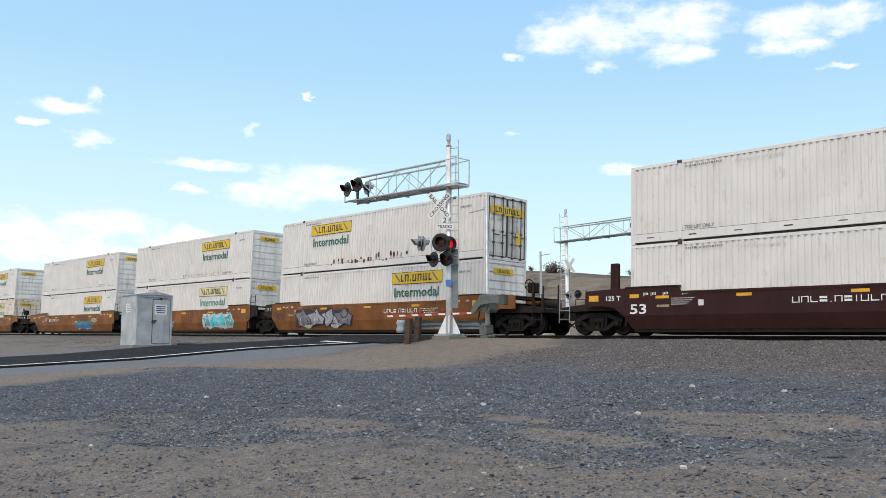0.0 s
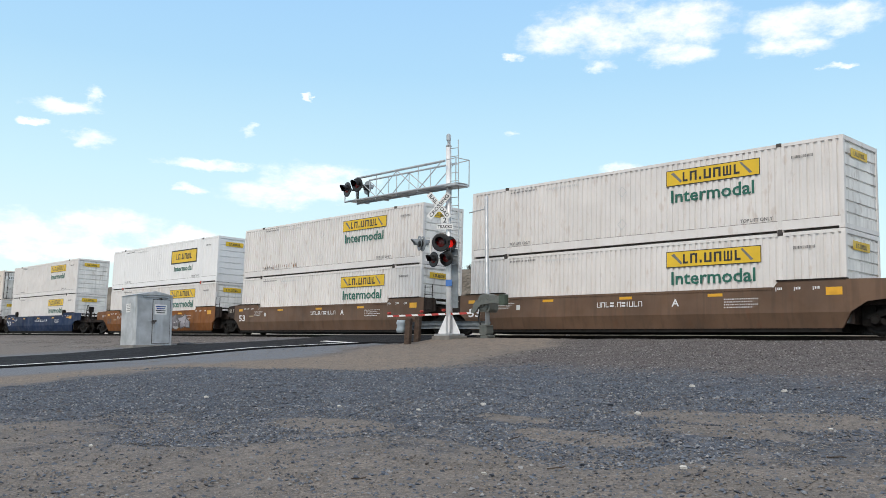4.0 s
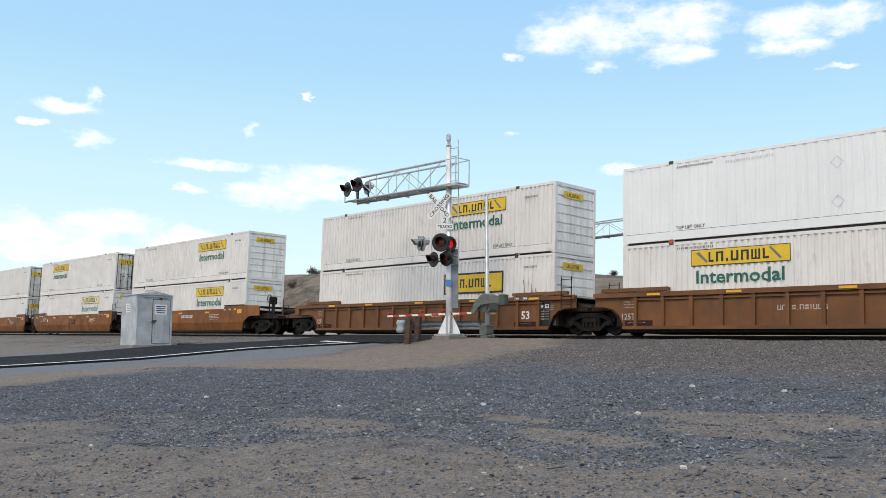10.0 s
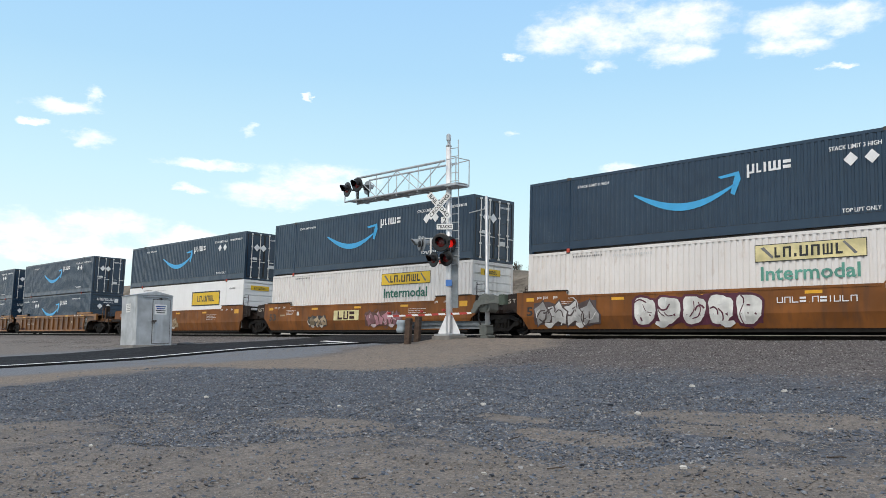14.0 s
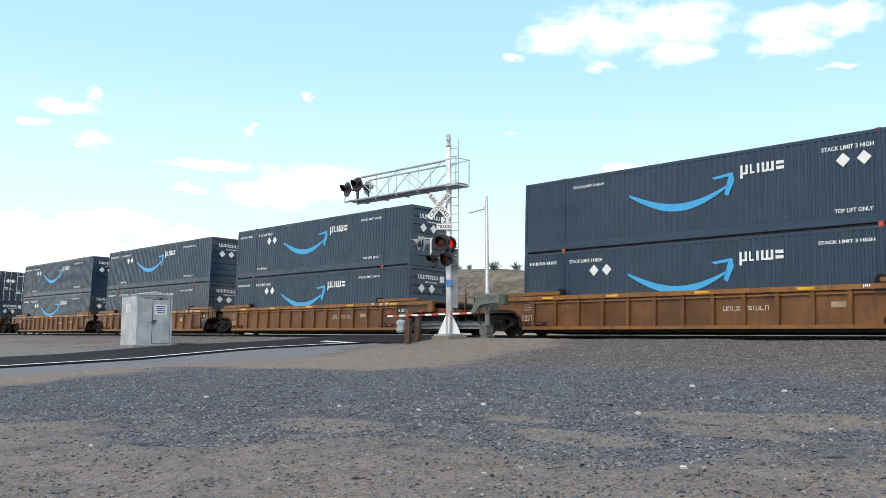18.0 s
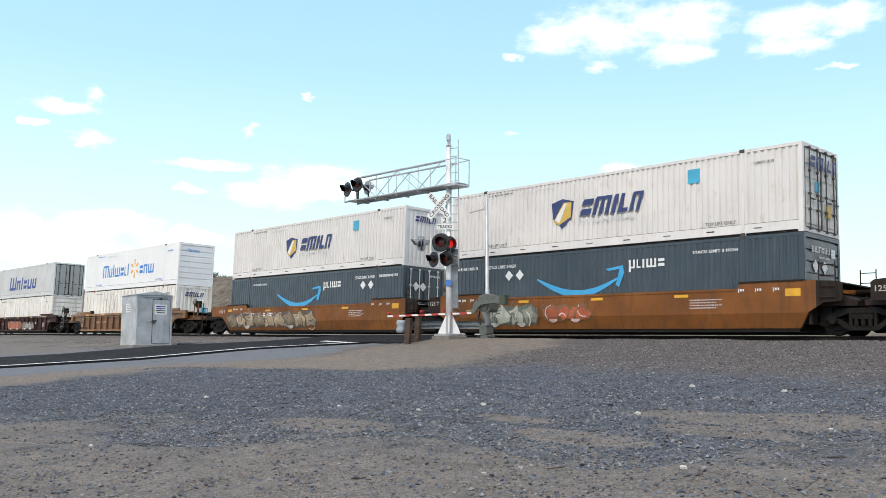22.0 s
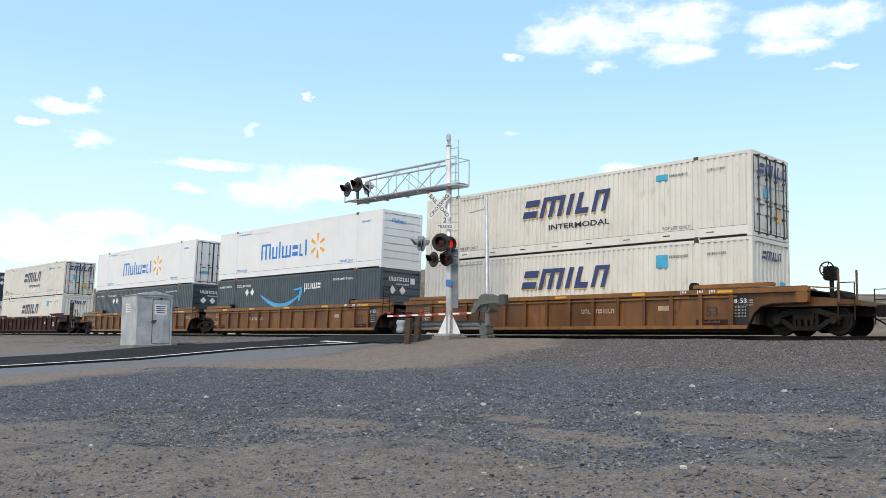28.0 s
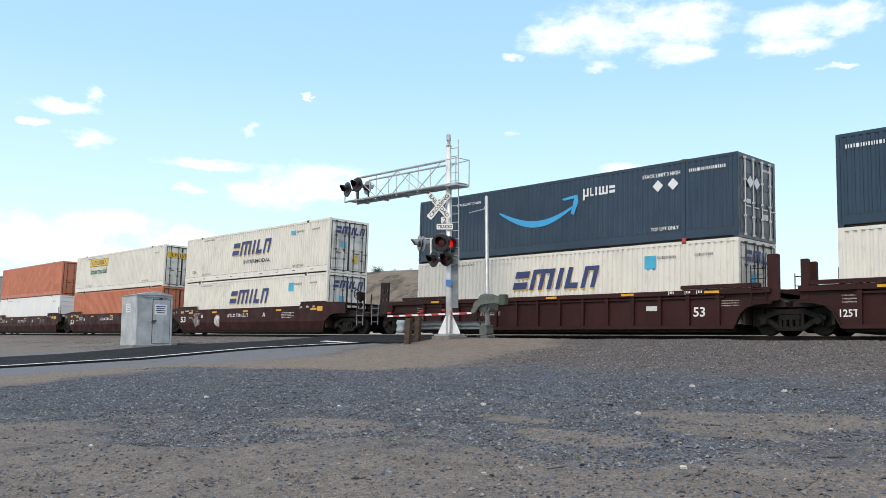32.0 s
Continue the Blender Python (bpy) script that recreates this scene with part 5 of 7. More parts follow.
def truck(parent, x):
    """Two axles in cast side frames."""
    def frame_shape():
        s = Shape()
        s.prism([(-1.12, 0.48), (-0.75, 0.56), (-0.40, 0.68), (0.40, 0.68), (0.75, 0.56), (1.12, 0.48), (1.12, 0.62), (0.80, 0.72), (0.45, 0.84), (-0.45, 0.84), (-0.80, 0.72), (-1.12, 0.62)], -0.08, 0.08)
        s.prism([(-1.05, 0.33), (-0.75, 0.38), (-0.42, 0.16), (0.42, 0.16), (0.75, 0.38), (1.05, 0.33), (1.05, 0.48), (0.68, 0.52), (0.38, 0.29), (-0.38, 0.29), (-0.68, 0.52), (-1.05, 0.48)], -0.08, 0.08)
        for k in (-0.36, 0.36):
            s.box(k - 0.05, k + 0.05, -0.07, 0.07, 0.28, 0.70)
        for k in (-0.2, 0.0, 0.2):
            s.lathe([(0.28, 0.075), (0.52, 0.075)], (k, -0.04, 0), "z", 8)
        s.box(-0.30, 0.30, -0.11, 0.10, 0.50, 0.66, 0.02)
        for k in (-0.89, 0.89):
            s.lathe([(-0.17, 0.11), (-0.10, 0.15), (0.10, 0.15)], (k, 0, 0.457), "y", 10)
        return s.mesh("side_frame")
    t = part("truck", cached("bolster", lambda: Shape().box(-0.22, 0.22, -1.0, 1.0, 0.40, 0.78, 0.03).box(-0.35, 0.35, -0.35, 0.35, 0.70, 0.9, 0.03).mesh("truck")), "rust_black", parent, "black cast steel truck with two axles", pose(x, 0, 0))
    for y in (-1.02, 1.02):
        part("side_frame", cached("side_frame", frame_shape), "rust_black", t, at=pose(0, y, 0))
    for ax in (-0.89, 0.89):
        part("axle", cached("axle", lambda: Shape().rod((0, -1.05, 0), (0, 1.05, 0), 0.085, sides=10).mesh("axle")), "rust_black", t, at=pose(ax, 0, 0.457))
        for y, r in ((-0.755, 0), (0.755, 180)):
            part("wheel", wheel_mesh(), "wheel", t, at=pose(ax, y, 0.485, 0, 0, r))


def length_marks(places):
    """Stencilled strokes and figures that show where boxes of each length end."""
    s = Shape()
    for q in places:
        for a, b, c, d in ((0, 0.025, 0, 0.13), (0.06, 0.10, 0.04, 0.12), (0.12, 0.15, 0.04, 0.12), (0.17, 0.21, 0.04, 0.12)):
            s.add([(q + a, 0, c), (q + b, 0, c), (q + b, 0, d), (q + a, 0, d)], [(0, 1, 2, 3)])
    return s


def ladder_shape(h, w=0.42, step=0.33):
    s = Shape().rod((0, 0, 0), (0, 0, h), 0.02, sides=6).rod((w, 0, 0), (w, 0, h), 0.02, sides=6)
    z = 0.15
    while z < h:
        s.rod((0, 0, z), (w, 0, z), 0.015, sides=6)
        z += step
    return s


def blob(rng, w, h):
    """An irregular sprayed shape."""
    k = 22
    pts = []
    for i in range(k):
        a = 2 * math.pi * i / k
        r = 1 - 0.28 * rng.random()
        pts.append((w / 2 + w / 2 * r * (abs(math.cos(a)) ** 0.6) * (1 if math.cos(a) >= 0 else -1), h / 2 + h / 2 * r * (abs(math.sin(a)) ** 0.6) * (1 if math.sin(a) >= 0 else -1)))
    return sheet(pts)


SPRAY = {}


def spray(rgb):
    if rgb not in SPRAY:
        name = "spray_%d" % len(SPRAY)
        M[name] = material("spray_paint", rgb, 0.6, var=0.25, scale=1.6, streak=0.3, streak_col=tuple(c * 0.4 for c in rgb))
        SPRAY[rgb] = name
    return SPRAY[rgb]


def stroke_mesh(path, r, low, slope):
    """A broad bent spray stroke that follows the sill where its lower part leans in."""
    pts = []
    for a, b in zip(path, path[1:]):
        pts += [a.lerp(b, k / 4) for k in range(4)]
    pts.append(path[-1])
    for _ in range(2):  # round the corners
        pts = [pts[0]] + [(pts[k - 1] + pts[k] * 2 + pts[k + 1]) / 4 for k in range(1, len(pts) - 1)] + [pts[-1]]
    v = []
    for k, p in enumerate(pts):
        d = (pts[min(k + 1, len(pts) - 1)] - pts[max(k - 1, 0)]).normalized()
        w = r * (0.75 if k in (0, len(pts) - 1) else 1.0)
        for q in (p + Vector((-d.y, d.x)) * w, p - Vector((-d.y, d.x)) * w):
            v.append((q.x, slope * max(0.0, 0.70 - low - q.y) - 0.0006 * k, q.y))
    return Shape().add(v, [(2 * k, 2 * k + 1, 2 * k + 3, 2 * k + 2) for k in range(len(pts) - 1)])


def jagged(rng, w, h, fat):
    """The bent outline of one sprayed letter, round its box: pointed, or fat and round."""
    pts = []
    k = 9
    if fat:
        for i in range(18):
            a = 2 * math.pi * i / 18
            r = 0.94 + 0.10 * math.sin(3 * a + w * 7 + rng.uniform(-0.3, 0.3)) + rng.uniform(-0.05, 0.05)
            pts.append(Vector((w * 0.5 + w * 0.5 * r * math.copysign(abs(math.cos(a)) ** 0.7, math.cos(a)), h * 0.5 + h * 0.5 * min(1.0, r) * math.copysign(abs(math.sin(a)) ** 0.7, math.sin(a)))))
        return pts
    for i in range(k):
        a = 2 * math.pi * (i + rng.uniform(-0.22, 0.22)) / k
        r = rng.uniform(0.50, 0.72) if i % 2 else rng.uniform(0.95, 1.2)
        pts.append(Vector((w * 0.5 + w * 0.5 * r * math.cos(a) * 1.1, h * 0.5 + h * 0.5 * max(-1, min(1, r * math.sin(a) * 1.15)))))
    return pts


def lean_sheet(pts, low, slope):
    """A flat outline bent back where the sill leans in."""
    c = sum(pts, Vector((0, 0))) / len(pts)
    k = len(pts)
    fine = []
    for i in range(k):
        fine += [pts[i].lerp(pts[(i + 1) % k], j / 3) for j in range(3)]
    mids = [p.lerp(c, 0.5) for p in fine]
    n = len(fine)
    v = [(q.x, slope * max(0.0, 0.70 - low - q.y), q.y) for q in fine + mids + [c]]
    f = [(i, (i + 1) % n, n + (i + 1) % n, n + i) for i in range(n)] + [(n + i, n + (i + 1) % n, 2 * n) for i in range(n)]
    return Shape().add(v, f)


def graffiti(sd, s0, s1, z0, z1, fill, edge, seed, letters=4, slope=0.0):
    """Interlocking pointed letters in two colours over a sprayed field, with inner strokes and a pale cloud; each layer of paint is one mesh."""
    rng = random.Random(seed)
    w, h = (s1 - s0) / letters, z1 - z0
    pale = tuple(min(0.7, 0.40 + 0.4 * c) for c in fill)
    shade = tuple(0.55 * c + 0.12 * e for c, e in zip(fill, edge))
    layers = [[Shape(), c] for c in (edge, edge, fill, shade, edge, pale)]

    def lay(k, shape, x, lift):
        layers[k][0].add([(p[0] + x, p[1] - lift, p[2]) for p in shape.v], shape.f)

    if letters > 2:
        k = max(6, letters * 2)
        top = [Vector((w * letters * i / k, h * rng.uniform(0.80, 1.0))) for i in range(k + 1)]
        low = [Vector((w * letters * i / k, h * rng.uniform(0.0, 0.15))) for i in range(k + 1)]
        for i in range(k):  # the field behind
            lay(0, lean_sheet([low[i], low[i + 1], top[i + 1], top[i]], z0, slope), 0.0, 0.003)
    for i in range(letters):
        a, lift = i * w, 0.012 + 0.010 * (i % 2)
        pts = jagged(rng, w * (1.05 if fill == WHITE_S else 1.18), h, fill == WHITE_S)
        c = sum(pts, Vector((0, 0))) / len(pts)
        lay(1, lean_sheet([c + (p - c) * 1.06 for p in pts], z0, slope), a, lift)
        lay(2 if i % 3 or fill == WHITE_S else 3, lean_sheet([c + (p - c) * 0.90 for p in pts], z0, slope), a, lift + 0.003)
        for j in range(4):  # inner strokes
            o = Vector((w * rng.uniform(0.2, 0.8), h * rng.uniform(0.25, 0.75)))
            t0, r0 = rng.uniform(0, 6.3), rng.uniform(0.15, 0.42)
            path = [o + Vector((math.cos(t0 + 0.9 * q) * w * r0, math.sin(t0 + 0.9 * q) * h * r0)) for q in range(rng.choice((2, 3, 4)))]
            lay(5 if j == 3 else 4, stroke_mesh(path, rng.uniform(0.014, 0.034), z0, slope), a, lift + 0.006 + 0.0015 * j)
    if letters > 2:
        for i in range(2):  # pale clouds at the foot
            q = [Vector((0.3 * w * math.cos(t), 0.08 * h + 0.10 * h * math.sin(t) * (1 + 0.4 * math.sin(3 * t)))) for t in (j * math.pi / 5 for j in range(10))]
            lay(5, lean_sheet(q, z0, slope), w * letters * (0.25 + 0.5 * i), 0.034)
    for shape, colour in layers:
        if shape.v:
            sd.put("graffiti", shape, spray(colour), s0, z0)


def well_car(kind, colour, at, first, last, sprays, tall=False, number=(6.2, 8.6)):
    """A deep well with side sills; kind: smooth or ribbed. first: its +x end is the set's end, last: its -x end is."""
    names = {"brown": "brown", "dull_brown": "dull brown", "tan": "tan-yellow", "rust_tan": "rusty brown", "maroon": "maroon", "blue": "blue", "charcoal": "black"}
    car = thing("well_car", "%s steel well car with %s side sills on the rails" % (names[colour], "smooth" if kind == "smooth" else "ribbed"), "rail car", at, "well cars of the train")
    chord = "blue" if colour == "charcoal" else colour
    dark, trim = "grimy", "worn_tan" if colour in ("tan", "rust_tan") else "grimy"
    for flip in (0, 180):
        m = pose(0, 0, 0, 0, 0, flip)
        ends = (last, first) if not flip else (first, last)
        if kind == "smooth":

            def plate():
                def tip(is_end):
                    if is_end:
                        return [(8.25, 0.70), (8.72, 1.0), (9.2, 1.06), (10.0, 1.06), (10.0, 1.58), (9.85, 1.64), (8.2, 1.69), (6.0, 1.69), (5.85, 1.5)]
                    return [(8.25, 0.70), (8.5, 0.86), (8.5, 1.69), (6.0, 1.69), (5.85, 1.5)]
                s = Shape().prism(tip(ends[1]) + [(-x, z) for x, z in reversed(tip(ends[0]))], -SILL_Y, -SILL_Y + 0.05)
                v = [(x, y, z) for x in (-7.95, 7.95) for y, z in ((-SILL_Y + LEAN, 0.22), (-SILL_Y + LEAN + 0.09, 0.22))] + [(x, y, 0.70) for x in (-8.25, 8.25) for y in (-SILL_Y, -SILL_Y + 0.1)]
                s.add(v, [(0, 2, 6, 4), (1, 5, 7, 3), (0, 1, 3, 2), (0, 4, 5, 1), (2, 3, 7, 6), (4, 6, 7, 5)])
                s.box(-5.8, 5.8, -SILL_Y - 0.02, -SILL_Y + 0.14, 1.44, 1.52)
                return s.mesh("side_sill")
            sill = part("side_sill", cached(("smooth_sill", ends), plate), colour, car, at=m)
            for x in (-7.05, 7.05):
                part("sill_cap", cached("scap", lambda: Shape().box(-1.1, 1.1, -SILL_Y - 0.03, -SILL_Y + 0.16, 1.69, 1.735).mesh("sill_cap")), "grimy", sill, at=pose(x, 0, 0))
        else:
            sill = part("side_sill", cached(("rib_plate", ends), lambda: Shape().prism(sill_outline(ends), -SILL_Y + 0.10, -SILL_Y + 0.14).mesh("side_sill")), "worn_tan" if colour == "tan" else colour, car, at=m)
            part("top_chord", cached(("chord", colour == "charcoal", ends), lambda: Shape().box(-10.0 if ends[0] else -9.25, 10.0 if ends[1] else 9.25, -SILL_Y - 0.03, -SILL_Y + 0.16, 1.20 if colour == "charcoal" else 1.36, 1.52, 0.02).mesh("top_chord")), chord, sill)
            part("bottom_chord", cached("bchord", lambda: Shape().box(-7.95, 7.95, -SILL_Y - 0.01, -SILL_Y + 0.16, 0.20, 0.32, 0.02).mesh("bottom_chord")), colour, sill)
            part("inner_rail", cached("irail", lambda: Shape().box(-7.6, 7.6, -SILL_Y + 0.03, -SILL_Y + 0.1, 1.24, 1.30).mesh("inner_rail")), colour, sill)
            for i in range(14):
                x = -7.4 + i * 14.8 / 13
                part("rib", cached("rib", lambda: Shape().prism([(-0.06, 0.31), (0.06, 0.31), (0.07, 1.37), (-0.07, 1.37)], -SILL_Y, -SILL_Y + 0.1).mesh("rib")), "worn_tan" if colour == "tan" else colour, sill, at=pose(x, 0, 0))
            for sgn, tipped in ((-1, ends[0]), (1, ends[1])):
                part("arch_rim", cached(("rim", sgn, tipped), lambda: arch_rim(sgn, tipped).mesh("arch_rim")), "grimy", sill)
                if tipped:
                    part("end_bracket", cached(("ebr", sgn), lambda: Shape().box(min(9.6 * sgn, 9.98 * sgn), max(9.6 * sgn, 9.98 * sgn), -SILL_Y - 0.02, -SILL_Y + 0.1, 1.02, 1.36, 0.03).mesh("end_bracket")), colour, sill)
            for x in (-7.45, 7.45):
                part("end_chord", cached("echord", lambda: Shape().box(-1.45, 1.45, -SILL_Y - 0.02, -SILL_Y + 0.12, 1.56, 1.69, 0.03).mesh("end_chord")), chord, sill, at=pose(x, 0, 0))
        for x in (-6.0, 6.0) if colour in ("blue", "charcoal", "tan") else ():
            part("corner_guide", cached("guide", lambda: Shape().prism([(-0.16, 1.5), (0.16, 1.5), (0.16, 1.86), (0.09, 1.97), (-0.09, 1.97), (-0.16, 1.86)], -SILL_Y - 0.01, -SILL_Y + 0.19).mesh("corner_guide")), "rust_black", sill, at=pose(x, 0, 0 if colour != "tan" else -0.2))
    part("well_floor", cached("floor_", lambda: Shape().box(-7.9, 7.9, -1.34, 1.34, 0.10, 0.34).mesh("well_floor")), "rust_black", car)
    for sx, is_end in ((1, first), (-1, last)):
        m = pose(0, 0, 0, 0, 0, 0 if sx > 0 else 180)
        if kind == "smooth" and not is_end:
            for y in (-1.465, 1.465):
                part("end_sill", cached("esill", lambda: Shape().prism([(8.5, 0.86), (8.74, 1.0), (9.3, 1.04), (9.3, 1.56), (9.18, 1.64), (8.5, 1.685)], -0.03, 0.03).mesh("end_sill")), "grimy", car, at=m @ pose(0, y, 0))
        part("end_deck", cached(("deck", is_end, kind), lambda: Shape().box(8.32, 9.9 if is_end else 9.2, -1.32, 1.32, 1.40 if kind == "ribbed" else 1.58, 1.44 if kind == "ribbed" else 1.62)
                                .box(8.4, 8.55, -1.30, 1.30, 1.0, 1.41).mesh("end_deck")), dark, car, at=m)
        part("brake_rigging", cached("rigging", lambda: Shape().box(9.05, 9.35, -0.8, 0.8, 0.22, 0.62, 0.04).box(8.35, 8.75, -0.95, 0.95, 0.30, 0.92, 0.04).rod((8.5, -0.85, 0.5), (10.4, -0.8, 0.55), 0.05, sides=6).mesh("brake_rigging")), "rust_black", car, at=m)
        part("bulkhead", cached("bulk", lambda: Shape().box(8.2, 8.3, -1.34, 1.34, 0.34, 1.45).mesh("bulkhead")), dark, car, at=m)
        part("end_platform", cached("plat%d" % is_end, lambda: Shape().prism([(8.3, 0.92), (11.45 if is_end else 9.6, 0.90), (11.45 if is_end else 9.6, 1.06), (8.9, 1.32), (8.3, 1.36)], -1.15, 1.15).mesh("end_platform")), trim if is_end else dark, car, at=m)
        part("draft_sill", cached("draft%d" % is_end, lambda: Shape().box(8.3, 11.3 if is_end else 9.68, -0.32, 0.32, 0.62, 0.98, 0.03).mesh("draft_sill")), "rust_black", car, at=m)
        for y in (-1.54, 1.54) if is_end or sx > 0 else ():
            part("ladder", cached(("lad", is_end), lambda: ladder_shape(1.15 if is_end else 1.25, 0.5).mesh("ladder")), "signal_grey" if colour == "maroon" and is_end else dark, car, at=m @ pose(10.85 if is_end else 8.62, y * (0.9 if is_end else 1), 0.45 if is_end else 1.0))
        if is_end:
            def coupler():
                s = Shape().box(11.2, 11.62, -0.09, 0.09, 0.70, 0.88, 0.03).prism([(11.5, 0.62), (11.76, 0.62), (11.8, 0.70), (11.8, 0.95), (11.72, 0.98), (11.5, 0.96)], -0.16, 0.16)
                s.rod((11.0, 0.4, 0.75), (11.65, 0.35, 0.35), 0.03, sides=6)
                return s.mesh("coupler")
            part("coupler", cached("coupler", coupler), "rust_black", car, at=m)
            for x, y, h in ((10.88, -1.38, 1.0), (11.42, -1.38, 0.95), (11.42, 1.38, 0.95)):
                part("handrail_post", cached(("hp", h), lambda: Shape().beam((0, 0, 0), (0, 0, h), 0.05, 0.05).mesh("handrail_post")), trim, car, at=m @ pose(x, y, 1.0))
            part("handrail", cached("hr", lambda: Shape().beam((10.0, -1.38, 1.5), (10.9, -1.38, 1.42), 0.04, 0.04).mesh("handrail")), trim, car, at=m)
            if tall:
                for y in (-1.32, 1.32):
                    part("upright", cached("perforated", lambda: perforated_plate(10.15, 10.75, 1.0, 2.48, ((10.29, 2.1), (10.45, 2.02), (10.62, 2.1), (10.3, 1.66), (10.6, 1.66)), 0.065).mesh("upright")), "grimy", car, at=m @ pose(0, y, 0))
            elif sx > 0:
                def brake():
                    s = Shape()
                    k = 14
                    for i in range(k):
                        a, b = 2 * math.pi * i / k, 2 * math.pi * (i + 1) / k
                        s.rod((0.22 * math.cos(a), 0, 0.22 * math.sin(a)), (0.22 * math.cos(b), 0, 0.22 * math.sin(b)), 0.022, sides=5)
                    for i in range(5):
                        a = 2 * math.pi * i / 5
                        s.rod((0, 0, 0), (0.22 * math.cos(a), 0, 0.22 * math.sin(a)), 0.015, sides=5)
                    return s.mesh("brake_wheel")
                part("brake_stand", cached("bst", lambda: Shape().box(10.42, 10.52, -0.95, -0.85, 1.0, 2.1).box(10.25, 10.62, -1.0, -0.72, 1.72, 2.15, 0.05).mesh("brake_stand")), "rust_black", car, at=m)
                part("brake_wheel", cached("bwh", brake), "rust_black", car, at=m @ pose(10.42, -1.12, 2.05))
                part("air_reservoir", cached("res", lambda: Shape().lathe([(-0.5, 0.12), (-0.45, 0.2), (0.45, 0.2), (0.5, 0.12)], (10.3, 0.35, 1.28), "y", 14).mesh("air_reservoir")), "rust_black", car, at=m)
        else:
            part("articulation", cached("artic", lambda: Shape().lathe([(0.7, 0.34), (1.12, 0.34), (1.2, 0.25)], (9.71, 0, 0), "z", 16).mesh("articulation")), "rust_black", car, at=m)
            part("hose", cached("hose", lambda: Shape().rod((8.9, -0.8, 1.25), (9.3, -0.75, 1.05), 0.05, sides=6).rod((9.3, -0.75, 1.05), (9.75, -0.7, 1.15), 0.05, sides=6).mesh("hose")), "rust_black", car, at=m)
        if tall and not is_end:
            for y in (-1.36, 1.36):
                part("upright", cached(("upr", sx), lambda: Shape().box(*((9.12, 9.5) if sx > 0 else (8.95, 9.2)), -0.06, 0.06, 1.1, 2.6 if sx > 0 else 2.38, 0.03).mesh("upright")), colour, car, at=m @ pose(0, y, 0))
        if sx < 0 or is_end:
            truck(car, sx * 9.7)
    # marks on the near sill
    sd = Side(car, y=-SILL_Y - (0.008 if kind == "smooth" else 0.004))
    face = Side(car, y=-SILL_Y - 0.024 if kind == "smooth" else -SILL_Y - 0.036)
    panel = sd if kind == "smooth" else Side(car, y=-SILL_Y + 0.096)
    pale = colour not in ("brown", "tan")
    ink = "ink_white" if pale else "black"
    for s in (4.3, 8.0, 11.6) if colour in ("brown", "dull_brown") else (1.2, 4.3, 8.0, 11.6, 15.0):
        (sd if kind == "smooth" else face).rect("reflector", "reflector", s, s + 0.55, 1.28 if kind == "smooth" else 1.40, 1.38 if kind == "smooth" else 1.48)
    if kind == "smooth":
        sd.rect("reflector", "reflector", 15.6, 16.1, 1.22, 1.46)
        sd.rect("reflector", "reflector", 0.1, 0.5, 1.32, 1.46)
        sd.text("53", ink, 0.12, 0.82, 0.74, 1.10)
        if last:
            sd.text("125 T", "ink_white", -0.95, -0.3, 1.25, 1.42)
        else:
            Side(car, y=-1.50).text("125 T", "faint_white", -1.1, -0.5, 1.28, 1.46)
        if number:
            Side(car, y=-SILL_Y - 0.026).sign("road", "ink_white", *number, 1.01, 1.20, 0.0, 0.17)
        if pale:
            sd.text("A", "ink_white", 10.2, 10.5, 0.98, 1.24)
        for k in range(4):
            if not number or number[1] < 12.1:
                sd.small(12.2, 13.4 - 0.2 * (k % 2), 1.16 - 0.09 * k, "ink_white", 0.035)
            sd.small(1.85, 2.75 - 0.1 * k, 1.26 - 0.07 * k, "ink_white", 0.03)
        sd.rect("data_plate", "pale_grey", -0.22 if colour == "blue" else 2.9, -0.02 if colour == "blue" else 3.1, 1.0, 1.2)
        sd.put("length_marks", cached("lm_smooth", lambda: length_marks((0.68, 1.0, 1.5, 2.28, 14.0, 14.6, 15.2)).mesh("length_marks")), "ink_white", 0.0, 1.38)
        sd.rect("notice", "sand_paint", 1.25, 1.75, 0.98, 1.06)
    else:
        panel.text("125T", "faint_white" if colour != "maroon" else "ink_white", 0.05, 0.62, 0.55, 0.78, lift=0.004)
        if colour == "rust_tan" or colour == "tan" and not last:
            panel.rect("data_panel", "signal_black", 15.35, 16.05, 0.34, 1.34)
            panel.text("53", "ink_white", 15.75, 15.98, 1.05, 1.2, lift=0.004)
            panel.text("48", "ink_white", 15.42, 15.65, 1.05, 1.2, lift=0.004)
            for k in range(4):
                panel.put("fine_print", cached(("dash", 0.5, 0.04), lambda: dash_row([0.5, 0.35, 0.6, 0.4, 1.1, 0.35, 0.5, 0.3, 0.55], 0.5, 0.04).mesh("fine_print")), "faint_white", 15.45, 0.9 - 0.1 * k, 0.004)
        if colour in ("tan", "rust_tan"):  # a maroon repaint along the foot at each tip
            for q in (0.16, 14.1):
                panel.rect("repaint", "maroon", q, q + 1.2, 0.31, 0.52)
                panel.small(q + 0.15, q + 0.9, 0.42, "faint_white", 0.05)
        panel.text("53", ink, 14.5, 14.95, 0.62, 0.95)
        for k in range(3):
            panel.small(0.12, 0.68, 1.18 - 0.1 * k, "faint_white", 0.04)
            panel.small(15.5, 16.2, 1.12 - 0.08 * k, "faint_white", 0.035)
        if number:
            panel.sign("road", "faint_white", *number, 0.80, 0.96, 0.0, 0.18)
        panel.rect("data_plate", "pale_grey" if colour == "maroon" else "sand_paint", 12.6, 13.05, 0.85, 1.02)
